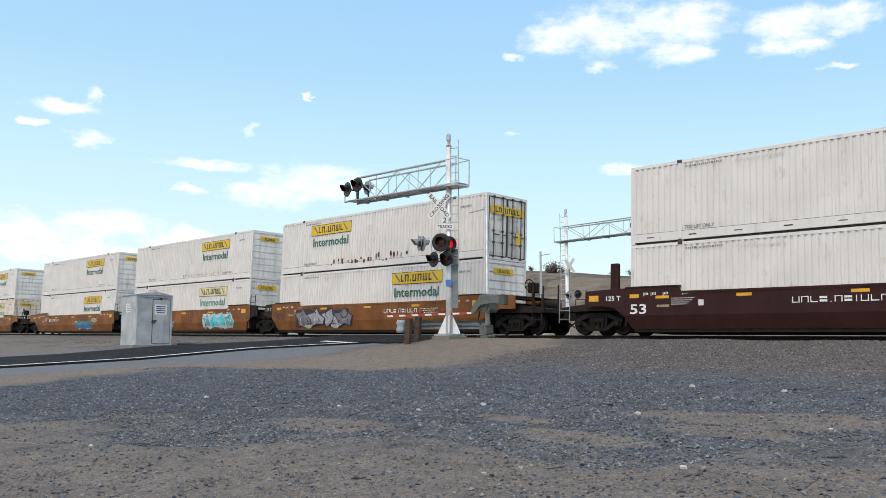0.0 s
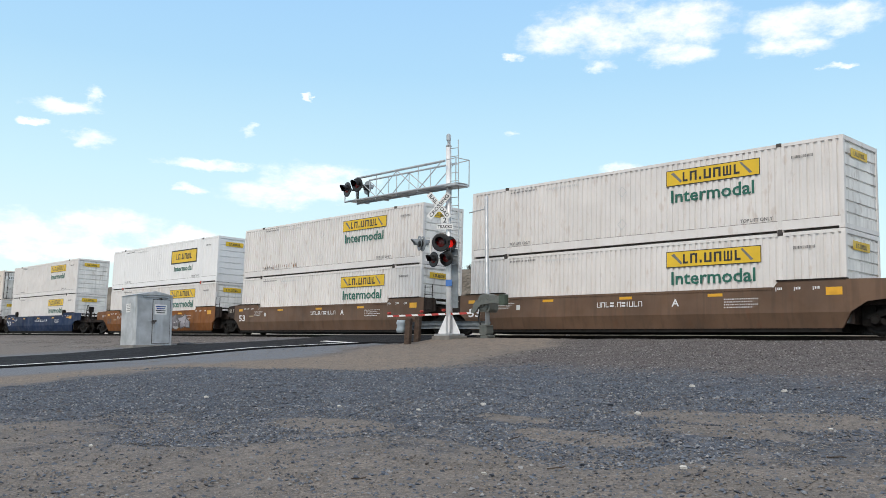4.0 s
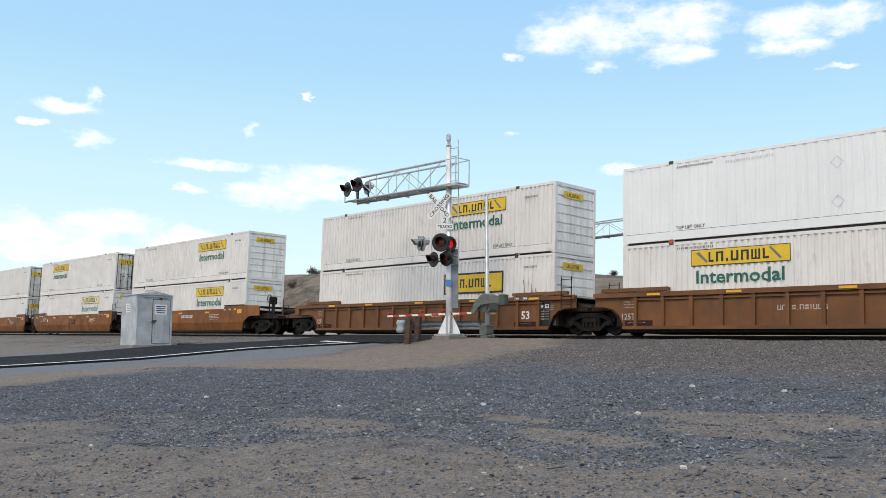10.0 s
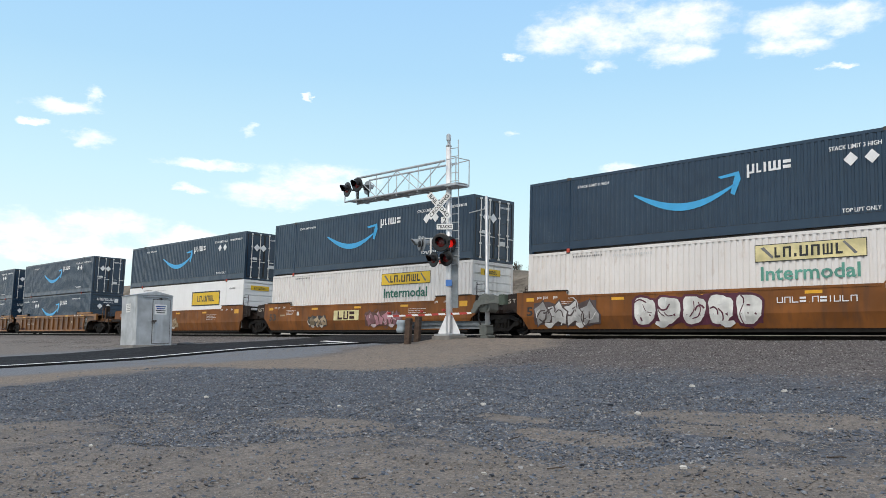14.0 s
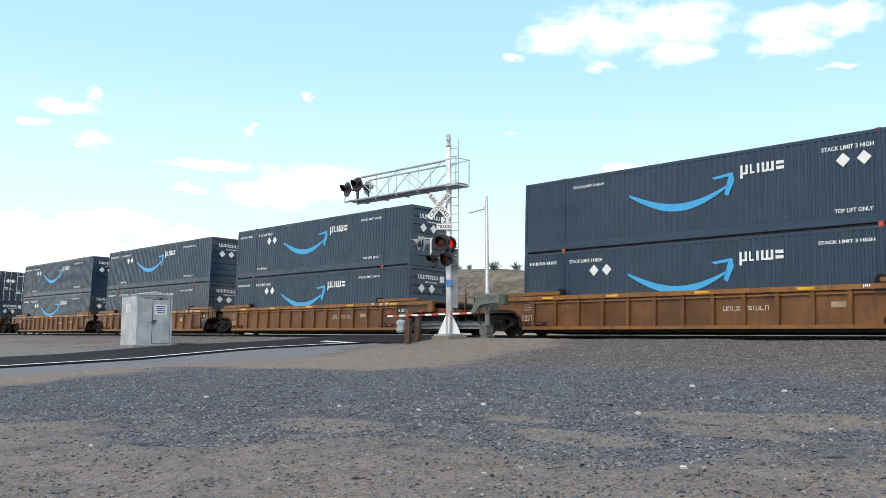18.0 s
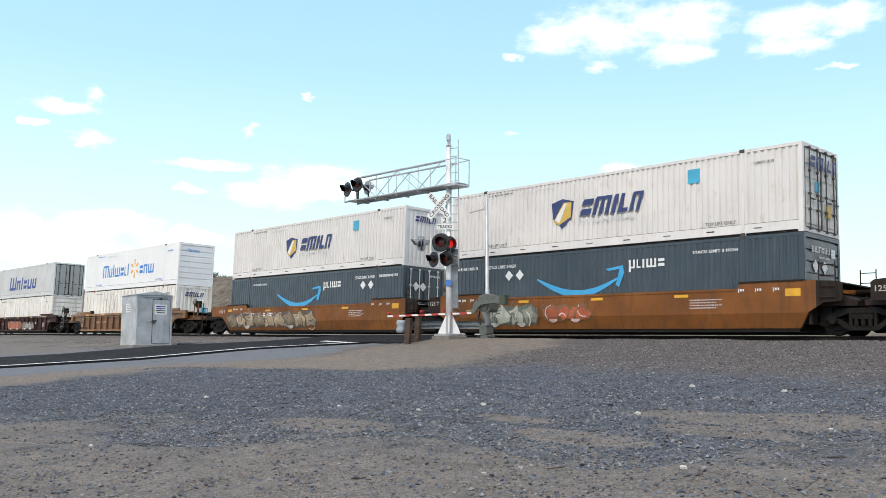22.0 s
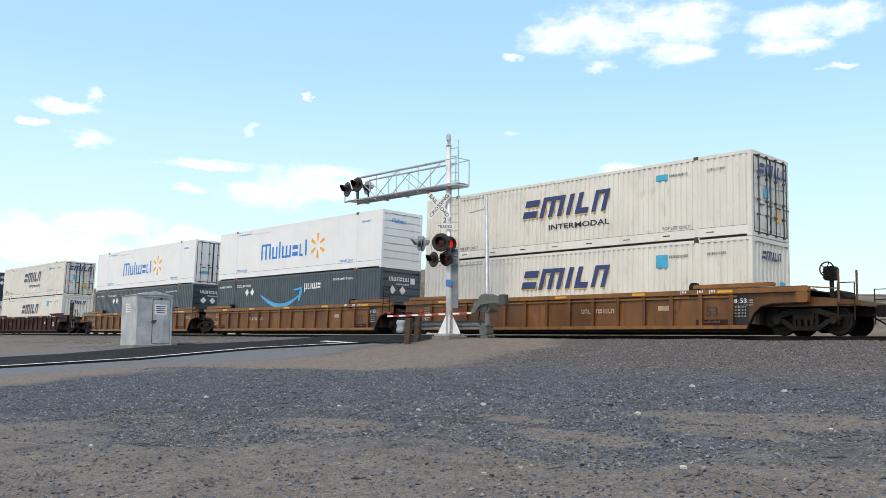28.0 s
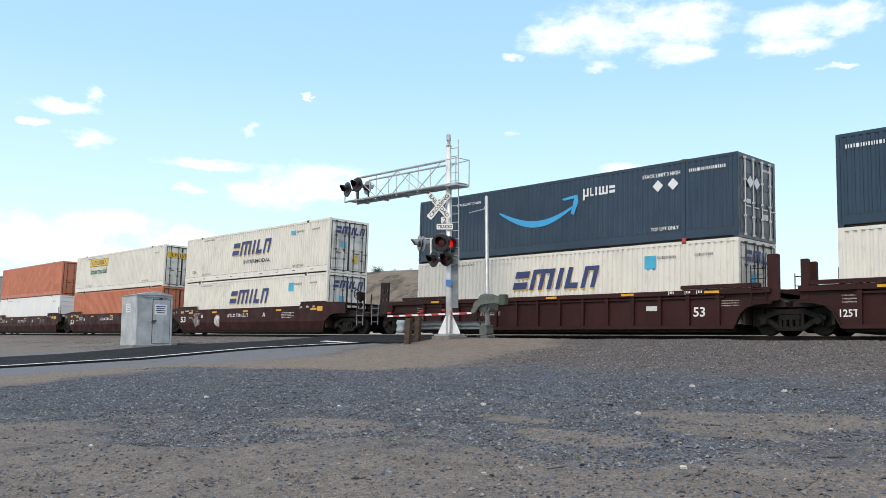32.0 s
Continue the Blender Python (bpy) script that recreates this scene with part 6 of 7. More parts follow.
        face.put("length_marks", cached("lm_ribbed", lambda: length_marks((13.6, 14.25, 14.7)).mesh("length_marks")), "ink_white", 0.0, 1.38)
    for k, (s0, s1, z0, z1, fill, edge, letters) in enumerate(sprays):
        graffiti(sd if kind == "smooth" else Side(car, y=-SILL_Y - 0.014), s0, s1, z0, z1, fill, edge, 7 + k + int(s0 * 10), letters, LEAN / 0.48 if kind == "smooth" else 0.0)
    return car


WHITE_S, GREY_S, CYAN_S, BLUE_S, PINK_S, ORANGE_S, BLACK_S, SAND_S = (0.62, 0.62, 0.6), (0.32, 0.31, 0.35), (0.07, 0.5, 0.6), (0.05, 0.15, 0.45), (0.45, 0.22, 0.26), (0.5, 0.12, 0.05), (0.04, 0.04, 0.045), (0.36, 0.28, 0.18)
# upper box, lower box: paint, mark, end, side wall; then the car and what is sprayed on it
J, JL, JF, JW, JB = ("white", "jb", "ribs", "corr"), ("white", "jbl", "doors", "corr"), ("white", "jb_faded", "ribs", "corr"), ("rusty_white", "jb_white", "ribs", "corr"), ("bright_white", "jb_box", "ribs", "fine")
PD, PR, SW, SD = ("navy", "prime", "doors", "soft"), ("navy", "prime", "ribs", "soft"), ("cream", "swift", "doors", "corr"), ("cream", "swift", "upright", "corr")
SR = ("slate", "prime", "ribs", "soft")
UNITS = [
    (("white", "", "doors", "corr"), ("white", "", "ribs", "corr"), "smooth", "maroon", []),
    (("white", "jbl", "doors", "corr"), J, "smooth", "brown", [(2.0, 6.8, 0.34, 1.36, GREY_S, (0.025, 0.022, 0.03), 4)]),
    (J, JF, "smooth", "brown", [(10.9, 14.6, 0.34, 1.30, CYAN_S, (0.5, 0.6, 0.62), 4), (3.0, 6.6, 0.34, 1.2, GREY_S, (0.5, 0.5, 0.5), 4)]),
    (J, J, "smooth", "brown", [(9.0, 12.3, 0.34, 1.0, BLUE_S, (0.06, 0.25, 0.2), 4)]),
    (J, ("rust_run_white", "jb_faded", "ribs", "corr"), "smooth", "brown", [(6.0, 7.4, 0.4, 1.05, (0.13, 0.07, 0.04), BLACK_S, 2), (12.4, 13.0, 0.4, 1.05, SAND_S, BLACK_S, 1)]),
    (J, J, "smooth", "dull_brown", []),
    (J, J, "smooth", "dull_brown", []),
    (JB, J, "smooth", "brown", [(6.3, 13.0, 0.34, 1.28, GREY_S, (0.1, 0.09, 0.09), 5)]),
    (J, J, "smooth", "blue", []),
    (("rusty_white", "jb_white", "doors", "corr"), J, "smooth", "blue", []),
    (JW, J, "smooth", "blue", [(3.2, 4.6, 0.8, 1.1, (0.4, 0.42, 0.46), BLUE_S, 3)]),
    (("bright_white", "kllm", "upright", "flat"), J, "ribbed", "rust_tan", []),
    (JB, ("white", "jbl", "doors", "corr"), "ribbed", "rust_tan", []),
    (J, ("white", "jb_box", "ribs", "corr"), "ribbed", "rust_tan", []),
    (J, J, "smooth", "brown", []),
    (("white", "jbl", "doors", "corr"), JF, "smooth", "brown", []),
    (JL, JL, "smooth", "brown", []),
    (PD, JF, "smooth", "brown", [(0.5, 3.6, 0.30, 1.36, (0.5, 0.5, 0.5), (0.07, 0.05, 0.05), 4), (5.2, 10.2, 0.30, 1.42, WHITE_S, (0.09, 0.02, 0.04), 5)]),
    (PD, J, "smooth", "brown", [(8.9, 11.6, 0.36, 1.15, PINK_S, (0.12, 0.06, 0.05), 4), (4.0, 5.6, 0.36, 1.0, SAND_S, BLACK_S, 3)]),
    (PD, ("bright_white", "jb_box", "ribs", "flat"), "smooth", "brown", [(6.0, 8.2, 0.34, 1.1, SAND_S, (0.15, 0.08, 0.03), 3)]),
    (PD, PR, "ribbed", "tan", []),
    (PD, PR, "ribbed", "tan", []),
    (PD, PR, "ribbed", "tan", []),
    (PR, PR, "ribbed", "tan", []),
    (PR, ("slate", "prime", "ribs", "soft"), "ribbed", "tan", []),
    (PR, ("slate", "prime", "ribs", "soft"), "ribbed", "tan", []),
    (PD, PR, "smooth", "brown", [(1.9, 8.6, 0.34, 1.36, SAND_S, (0.10, 0.07, 0.05), 7)]),
    (("white", "shield", "doors", "corr"), ("slate", "prime", "ribs", "soft"), "smooth", "brown", [(2.2, 5.2, 0.34, 1.25, (0.42, 0.43, 0.36), (0.12, 0.14, 0.12), 4), (5.6, 7.8, 0.5, 1.2, ORANGE_S, (0.2, 0.1, 0.05), 3)]),
    (("white", "shield", "upright", "corr"), ("slate", "prime", "doors", "soft"), "smooth", "brown", [(0.0, 9.2, 0.34, 1.3, SAND_S, (0.09, 0.07, 0.06), 9)]),
    (("bright_white", "walmart_dot", "ribs", "flat"), ("stained_white", "", "upright", "wide"), "ribbed", "tan", []),
    (("pale_grey", "matson", "doors", "corr"), ("stained_white", "", "ribs", "wide"), "ribbed", "maroon", [(5.5, 9.2, 0.36, 1.15, ORANGE_S, (0.30, 0.16, 0.11), 4), (9.6, 12.6, 0.36, 1.05, (0.4, 0.36, 0.32), (0.1, 0.08, 0.07), 4)]),
    (SW, SR, "ribbed", "charcoal", []),
    (("grey", "", "doors", "corr"), SR, "ribbed", "charcoal", []),
    (("white", "", "doors", "corr"), SR, "ribbed", "charcoal", []),
    (SW, SD, "ribbed", "tan", []),
    (("bright_white", "walmart", "ribs", "flat"), SR, "ribbed", "tan", []),
    (("bright_white", "walmart", "doors", "flat"), SR, "ribbed", "tan", [(6.6, 8.6, 0.5, 1.05, (0.16, 0.06, 0.05), (0.3, 0.13, 0.05), 3)]),
    (SW, SD, "ribbed", "maroon", []),
    (PR, SD, "ribbed", "maroon", []),
    (PD, SW, "ribbed", "maroon", []),
    (SW, SW, "smooth", "maroon", [(4.6, 5.3, 0.4, 1.2, WHITE_S, (0.1, 0.05, 0.05), 1), (1.8, 2.6, 0.4, 1.2, (0.4, 0.4, 0.4), (0.1, 0.05, 0.05), 1)]),
    (("cream", "jbl", "doors", "corr"), ("orange", "", "doors", "corr"), "smooth", "maroon", []),
    (("orange", "", "doors", "corr"), ("bright_white", "", "ribs", "corr"), "smooth", "maroon", []),
    (("pale_grey", "", "doors", "corr"), ("bright_white", "", "ribs", "corr"), "smooth", "maroon", []),
]
# where each car's number is painted, from its left end
NUMBERS = {0: (6.2, 9.1), 1: (9.6, 12.0), 2: None, 3: (3.0, 5.2), 4: (1.5, 3.5), 5: (7.0, 9.0), 6: (7.6, 9.8), 7: (3.2, 6.0), 8: (7.5, 10.0), 9: (6.0, 8.2), 10: (2.9, 5.1), 11: (11.5, 13.2), 12: (6.0, 7.6),
           13: (9.0, 10.6), 14: (8.5, 10.0), 15: None, 16: (3.2, 6.0), 17: (10.7, 13.2), 18: None, 19: (1.8, 4.2), 20: (2.0, 3.8), 21: None, 22: (9.0, 10.6), 23: (10.2, 12.0), 24: (8.4, 10.0), 25: (9.2, 10.8),
           26: (8.1, 10.6), 27: None, 28: (3.3, 6.0), 29: (2.9, 5.0), 30: (2.6, 4.4), 31: (2.0, 4.0), 32: (9.0, 10.5), 33: (2.3, 5.3), 34: (9.2, 10.7), 35: (4.0, 5.6), 36: None, 37: (3.2, 4.2), 38: (9.0, 10.4),
           39: (4.2, 5.4)}
SETS = [(-19.03, 1), (-42.65, 3), (-105.06, 1), (-128.73, 3), (-190.94, 3), (-253.17, 3), (-315.74, 3), (-378.31, 3), (-440.65, 3), (-502.87, 3), (-565.30, 3), (-627.61, 1), (-651.02, 1), (-674.57, 3),
        (-737.44, 3), (-799.63, 3), (-861.86, 3), (-924.25, 1)]
# where rust has run: on the upper box or not, from and to along the side, and how high
RUNS = {4: ((0, 4.3, 9.8, 1.15, 2.6), (0, 13.9, 15.7, 0.5, 2.7), (0, 0.3, 2.6, 1.2, 2.7), (1, 5.9, 7.4, 0.42, 1.5)), 9: ((1, 0.3, 2.0, 0.42, 1.4), (1, 12.0, 15.8, 0.4, 2.5)), 10: ((1, 9.5, 15.8, 0.4, 1.0), (1, 13.2, 15.8, 0.4, 2.6), (1, 4.5, 8.5, 0.4, 0.75)),
        2: ((1, 7.5, 12.5, 0.42, 0.65),), 6: ((1, 2.2, 6.0, 0.42, 0.7),), 13: ((0, 14.5, 15.9, 1.2, 2.4),), 29: ((0, 4.0, 6.5, 1.2, 2.6), (0, 12.0, 15.0, 1.2, 1.9)), 37: ((1, 0.4, 3.0, 0.42, 0.7),)}
MOVING = []  # things of the train and their place along it at the start


def make_train():
    u = 0
    for start, count in SETS:
        for k in range(count):
            upper, lower, kind, colour, sprays = UNITS[u]
            x = start - 19.42 * k + HALF
            car = well_car(kind, colour, pose(x, TRACK_Y, 0), k == 0, k == count - 1, sprays, tall=u in (37, 38, 39), number=NUMBERS.get(u, (6.2, 8.6)))
            low = container(*lower, pose(x, TRACK_Y, 0.372), False)
            top = container(*upper, pose(x, TRACK_Y, 3.282), True)
            MOVING.extend([(car, x, 0.0), (low, x, 0.372), (top, x, 3.282)])
            if u == 1:  # rusty scars on the upper box
                rng = random.Random(4)
                for k in range(22):
                    Side(top).put("rust_patch", blob(rng, rng.uniform(0.07, 0.2), rng.uniform(0.08, 0.3)), "rust_mark", 4.6 + k * 0.29 + rng.uniform(0, 0.2), rng.uniform(0.28, 0.5), 0.003)
            for box, a, b, z0, z1 in RUNS.get(u, ()):
                Side(top if box else low).put("rust_streaks", rust_runs(a, b, 0.225, z0, z1, u + int(a)), "rust_run", 0.0, 0.0, 0.003)
            if u == 0:  # a stake and a reflector at the end of the first car
                part("upright", Shape().box(-8.95, -8.6, -1.34, -1.22, 1.1, 2.65, 0.03), "maroon", car)
                Side(car, y=-SILL_Y - 0.008).rect("reflector", "reflector", -1.75, -1.3, 1.24, 1.46)
            if u in (2, 15, 18, 36):  # trade mark blocks on the sill
                s0, z0, fill = {2: (8.15, 0.74, "red_faded"), 15: (8.0, 0.74, "maroon"), 18: (6.65, 0.74, "maroon"), 36: (8.6, 0.6, "red_faded")}[u]
                sd = Side(car, y=-SILL_Y - 0.012)
                if u == 18:
                    sd.rect("mark_field", "faded_yellow", s0 - 0.35, s0 + 1.75, 0.70, 1.2, -0.002)
                sd.sign("ttx", fill, s0, s0 + 1.4, z0, z0 + 0.42, 0.0, 0.24, 0.003)
            u += 1


make_train()


# ---- the crossing signals ----
def signal_head(parent, at, lit=False, back=False, size=1.0):
    """A flashing light: round backing disc, lens and hood; faces -y."""
    disc = part("signal_disc", cached("disc", lambda: Shape().lathe([(-0.01, 0.27), (0.0, 0.30), (0.02, 0.30), (0.03, 0.27)], sides=24).mesh("signal_disc")), "signal_grey" if back else "signal_black", parent, at=at @ Matrix.Diagonal((size, 1, size, 1)))
    part("housing", cached("house", lambda: Shape().lathe([(0.03, 0.13), (0.16, 0.12), (0.2, 0.06)], sides=16).mesh("housing")), "signal_black", disc)
    part("lens", cached("lens", lambda: Shape().lathe([(-0.05, 0.02), (-0.045, 0.07), (-0.03, 0.13), (-0.012, 0.15), (-0.008, 0.15)], sides=20).mesh("lens")), "lens_lit" if lit else "lens", disc)

    def hood():
        s = Shape()
        k = 14
        v = []
        for i in range(k + 1):
            a = math.pi * (i / k) * 1.25 - math.pi * 0.125
            c, q = 0.17 * math.cos(a), 0.17 * math.sin(a)
            ln = 0.34 * (0.55 + 0.45 * max(0, math.sin(a)))
            v += [(c, -0.01, q), (c * 0.94, -ln, q * 0.94), (c * 0.92, -0.01, q * 0.92), (c * 0.86, -ln, q * 0.86)]
        f = []
        for i in range(k):
            a, b = 4 * i, 4 * i + 4
            f += [(a, b, b + 1, a + 1), (a + 2, a + 3, b + 3, b + 2), (a + 1, b + 1, b + 3, a + 3)]
        s.add(v, f)
        return s.mesh("hood")
    part("hood", cached("hood", hood), "signal_grey" if back else "signal_black", disc)
    return disc


PLUMB = Matrix.Rotation(radians(-1.75), 4, Vector((-0.736, 0.677, 0.0)))  # the railway climbs; posts stand plumb


def cantilever(at, arm_len, label, lights, arm_z=6.03, top=7.99, tilt=0.0):
    """Mast with ladder, and a truss arm that reaches over the road along -x."""
    root = thing("cantilever_signal", label, "crossing signal", at, "crossing signals")
    part("foundation", Shape().box(-0.48, 0.48, -0.48, 0.48, -0.5, -0.02, 0.03), "concrete", root)
    part("base_plate", Shape().box(-0.42, 0.42, -0.42, 0.42, -0.02, 0.06, 0.01), "galv", root)
    for k in range(4):
        part("gusset", Shape().prism([(0.12, 0.06), (0.42, 0.06), (0.42, 0.12), (0.14, 0.75), (0.12, 0.75)], -0.015, 0.015), "alu", root, at=pose(0, 0, 0, 0, 0, 45 + 90 * k))
    part("mast", Shape().lathe([(0.06, 0.132), (3.4, 0.124), (3.42, 0.116), (top - 0.55, 0.11)], axis="z", sides=20), "alu", root, smooth=True)
    part("mast_cap", Shape().lathe([(top - 0.55, 0.10), (top - 0.5, 0.13), (top - 0.42, 0.05), (top - 0.3, 0.05), (top - 0.28, 0.09), (top - 0.05, 0.09), (top, 0.04)], axis="z", sides=14), "galv", root)
    lad = part("ladder", ladder_shape(top - 2.9, 0.36, 0.33), "galv", root, at=pose(0.11, -0.02, 2.6, 0, 0, 20))
    for z in (1.0, 2.6, 4.2):
        part("standoff", Shape().beam((-0.15, 0.05, z), (0.05, 0, z), 0.04, 0.04), "galv", lad)
    part("ladder_guard", Shape().box(0.12, 0.40, -0.04, 0.0, 1.05, 3.35), "old_galv", root, at=pose(0, 0, 0, 0, 0, 20))
    arm = part("arm", Shape().rod((0.35, -0.35, arm_z), (-arm_len, -0.35, arm_z), 0.045, sides=8).rod((0.35, 0.35, arm_z), (-arm_len, 0.35, arm_z), 0.045, sides=8)
               .rod((0.1, -0.33, arm_z + 0.97), (-arm_len + 0.85, -0.33, arm_z + 0.97), 0.05, sides=8).rod((0.1, 0.33, arm_z + 0.97), (-arm_len + 0.85, 0.33, arm_z + 0.97), 0.04, sides=8), "galv", root, "silver aluminium truss arm with a walkway",
               pose(-arm_z * math.sin(radians(tilt)), 0, -arm_len * math.sin(radians(tilt)), 0, tilt, 0))
    n = 4
    for i in range(n):
        a, b = -0.1 - (arm_len - 0.95) * i / n, -0.1 - (arm_len - 0.95) * (i + 1) / n
        ha = hb = arm_z + 0.95
        for y in (-0.34, 0.34):
            lo, hi = ((a, y, arm_z), (b, y, hb)) if i % 2 else ((a, y, ha), (b, y, arm_z))
            part("lattice_bar", Shape().rod(lo, hi, 0.02, sides=6), "galv", arm)
            part("lattice_bar", Shape().rod((b, y, arm_z), (b, y, hb), 0.016, sides=6), "galv", arm)
        part("cross_bar", Shape().beam((b, -0.36, arm_z - 0.06), (b, 0.36, arm_z - 0.06), 0.05, 0.09), "galv", arm)
    part("walkway", Shape().box(-arm_len, 0.78, -0.3, 0.3, arm_z + 0.02, arm_z + 0.05), "galv", arm)
    part("end_rail", Shape().beam((-arm_len, -0.35, arm_z), (-arm_len, -0.35, arm_z + 0.62), 0.035, 0.035).beam((-arm_len, 0.35, arm_z), (-arm_len, 0.35, arm_z + 0.62), 0.035, 0.035)
         .beam((-arm_len, -0.35, arm_z + 0.62), (-arm_len, 0.35, arm_z + 0.62), 0.035, 0.035), "galv", arm)
    part("rear_platform", Shape().box(0.2, 0.78, -0.38, 0.38, arm_z - 0.07, arm_z), "galv", arm)
    part("rear_rail", Shape().beam((0.77, -0.36, arm_z), (0.77, -0.36, arm_z + 1.0), 0.03, 0.03).beam((0.77, 0.36, arm_z), (0.77, 0.36, arm_z + 1.0), 0.03, 0.03)
         .beam((0.77, -0.36, arm_z + 1.0), (0.77, 0.36, arm_z + 1.0), 0.03, 0.03).beam((0.2, -0.36, arm_z + 0.98), (0.77, -0.36, arm_z + 1.0), 0.03, 0.03).beam((0.2, 0.36, arm_z + 0.98), (0.77, 0.36, arm_z + 1.0), 0.03, 0.03), "galv", arm)
    for x, z, turn, lit, back, size in lights:
        y = -0.62 if abs(turn) < 100 else 0.62
        part("light_bracket", Shape().beam((x, 0, z), (x, y * 0.75, z), 0.05, 0.05).beam((x, 0, arm_z + 0.02), (x, 0, z + 0.05), 0.05, 0.05), "signal_black", root)
        signal_head(root, pose(x, y, z, 0, 0, turn), lit, back, size)
    return root


def sign_text(parent, words, w, h, at, mat="black"):
    return part("lettering", text_mesh(words, w, h), mat, parent, at=at)


GY = ground_z(-25, 23.5)
near = cantilever(pose(-25.05, 23.5, -0.15) @ PLUMB, 6.4, "white aluminium cantilever mast with flashing lights over the road",
                  [(-5.88, 6.49, -8, False, False, 1.1), (-5.15, 6.60, 8, False, False, 1.05), (-6.0, 6.74, 176, False, True, 1.05)], tilt=1.5)


def near_mast_fittings():
    """Crossbuck, track sign and the flashing lights half way up the mast."""
    turn = pose(0, 0, 0, 0, 0, 43)
    buck = part("crossbuck", Shape().box(-0.02, 0.02, 0.0, 0.2, 5.0, 5.1), "galv", near, "white crossbuck with black letters", turn @ pose(-0.12, -0.2, 0))
    for words, ang, lift in (("RAIL  ROAD", 50, 0.0), ("CROSSING", -50, -0.012)):
        m = pose(-0.25, lift, 5.06, 0, ang, 0)
        part("board", Shape().box(-0.63, 0.63, -0.005, 0.005, -0.115, 0.115, 0.01), "sign_white", buck, at=m)
        sign_text(buck, words, 1.1, 0.15, m @ pose(-0.55, -0.0085, -0.075))
    sign = part("track_sign", Shape().box(-0.15, 0.15, -0.005, 0.005, 4.36, 4.62, 0.01).box(-0.32, 0.32, -0.005, 0.005, 4.12, 4.34, 0.01), "sign_white", near, at=turn @ pose(-0.15, -0.19, 0))
    sign_text(sign, "2", 0.13, 0.2, pose(-0.065, -0.009, 4.39))
    sign_text(sign, "TRACKS", 0.56, 0.13, pose(-0.28, -0.009, 4.165))
    part("notice", Shape().box(-0.12, 0.12, -0.165, -0.155, 1.9, 2.15, 0.01), "sign_blue", near, at=turn)
    part("cross_arm", Shape().rod((-1.15, -0.1, 3.78), (0.1, -0.1, 3.78), 0.03, sides=8), "galv", near, at=turn)
    part("cross_arm", Shape().rod((-0.7, -0.1, 3.0), (0.1, -0.1, 3.0), 0.03, sides=8), "galv", near, at=turn)
    part("junction_box", Shape().box(-0.1, 0.1, -0.3, -0.12, 3.2, 3.42, 0.02), "signal_grey", near, at=turn)
    part("drop_pipe", Shape().rod((-0.70, -0.1, 3.80), (-0.70, -0.1, 3.02), 0.045, sides=8), "sign_white", near, at=turn)
    for x, y, z, turn_z, lit, back in ((-0.28, -0.45, 3.58, -12, False, False), (0.05, -0.30, 3.54, 30, True, False), (-1.18, 0.05, 3.62, -68, False, True), (-1.02, -0.05, 3.58, 118, False, True),
                                       (-0.58, -0.38, 2.92, -48, False, False), (-0.08, -0.38, 2.96, -30, False, False)):
        signal_head(near, turn @ pose(x, y, z, 0, 0, turn_z), lit, back, 1.22 if turn_z == -12 else 1.0)


near_mast_fittings()
far = cantilever(pose(-38.3, 47.0, -0.25) @ PLUMB @ pose(0, 0, 0, 0, 0, 180), 7.5, "silver cantilever mast beyond the tracks with flashing lights",
                 [(-6.75, 7.75, 0, False, False, 1.3), (-6.1, 7.75, 180, False, False, 1.3), (-6.0, 7.75, 0, False, False, 1.3)], arm_z=7.35, top=9.6)
buck_far = part("crossbuck", Shape().box(-0.01, 0.01, -0.01, 0.01, 6.2, 6.3), "galv", far, "grey back of a white crossbuck", pose(-0.45, 0.25, 0))
for ang in (50, -50):
    part("board", Shape().box(-0.61, 0.61, -0.005, 0.005, -0.115, 0.115, 0.01), "pale_grey", buck_far, at=pose(0, 0.01 if ang > 0 else -0.01, 5.6, 0, ang, 0))
signal_head(far, pose(-0.5, 0.4, 3.6, 0, 0, 180), False, True)
signal_head(far, pose(-0.6, -0.4, 3.7, 0, 0, 0), False, False)

far_pole = thing("gate_mast", "thin grey steel pole beyond the tracks", "pole", pose(-42.8, 49.5, -0.25) @ PLUMB)
part("pole", Shape().lathe([(0, 0.09), (7.2, 0.08)], axis="z", sides=12), "galv", far_pole)
part("side_arm", Shape().rod((0, 0, 6.9), (0.95, 0, 6.95), 0.03, sides=6), "galv", far_pole)


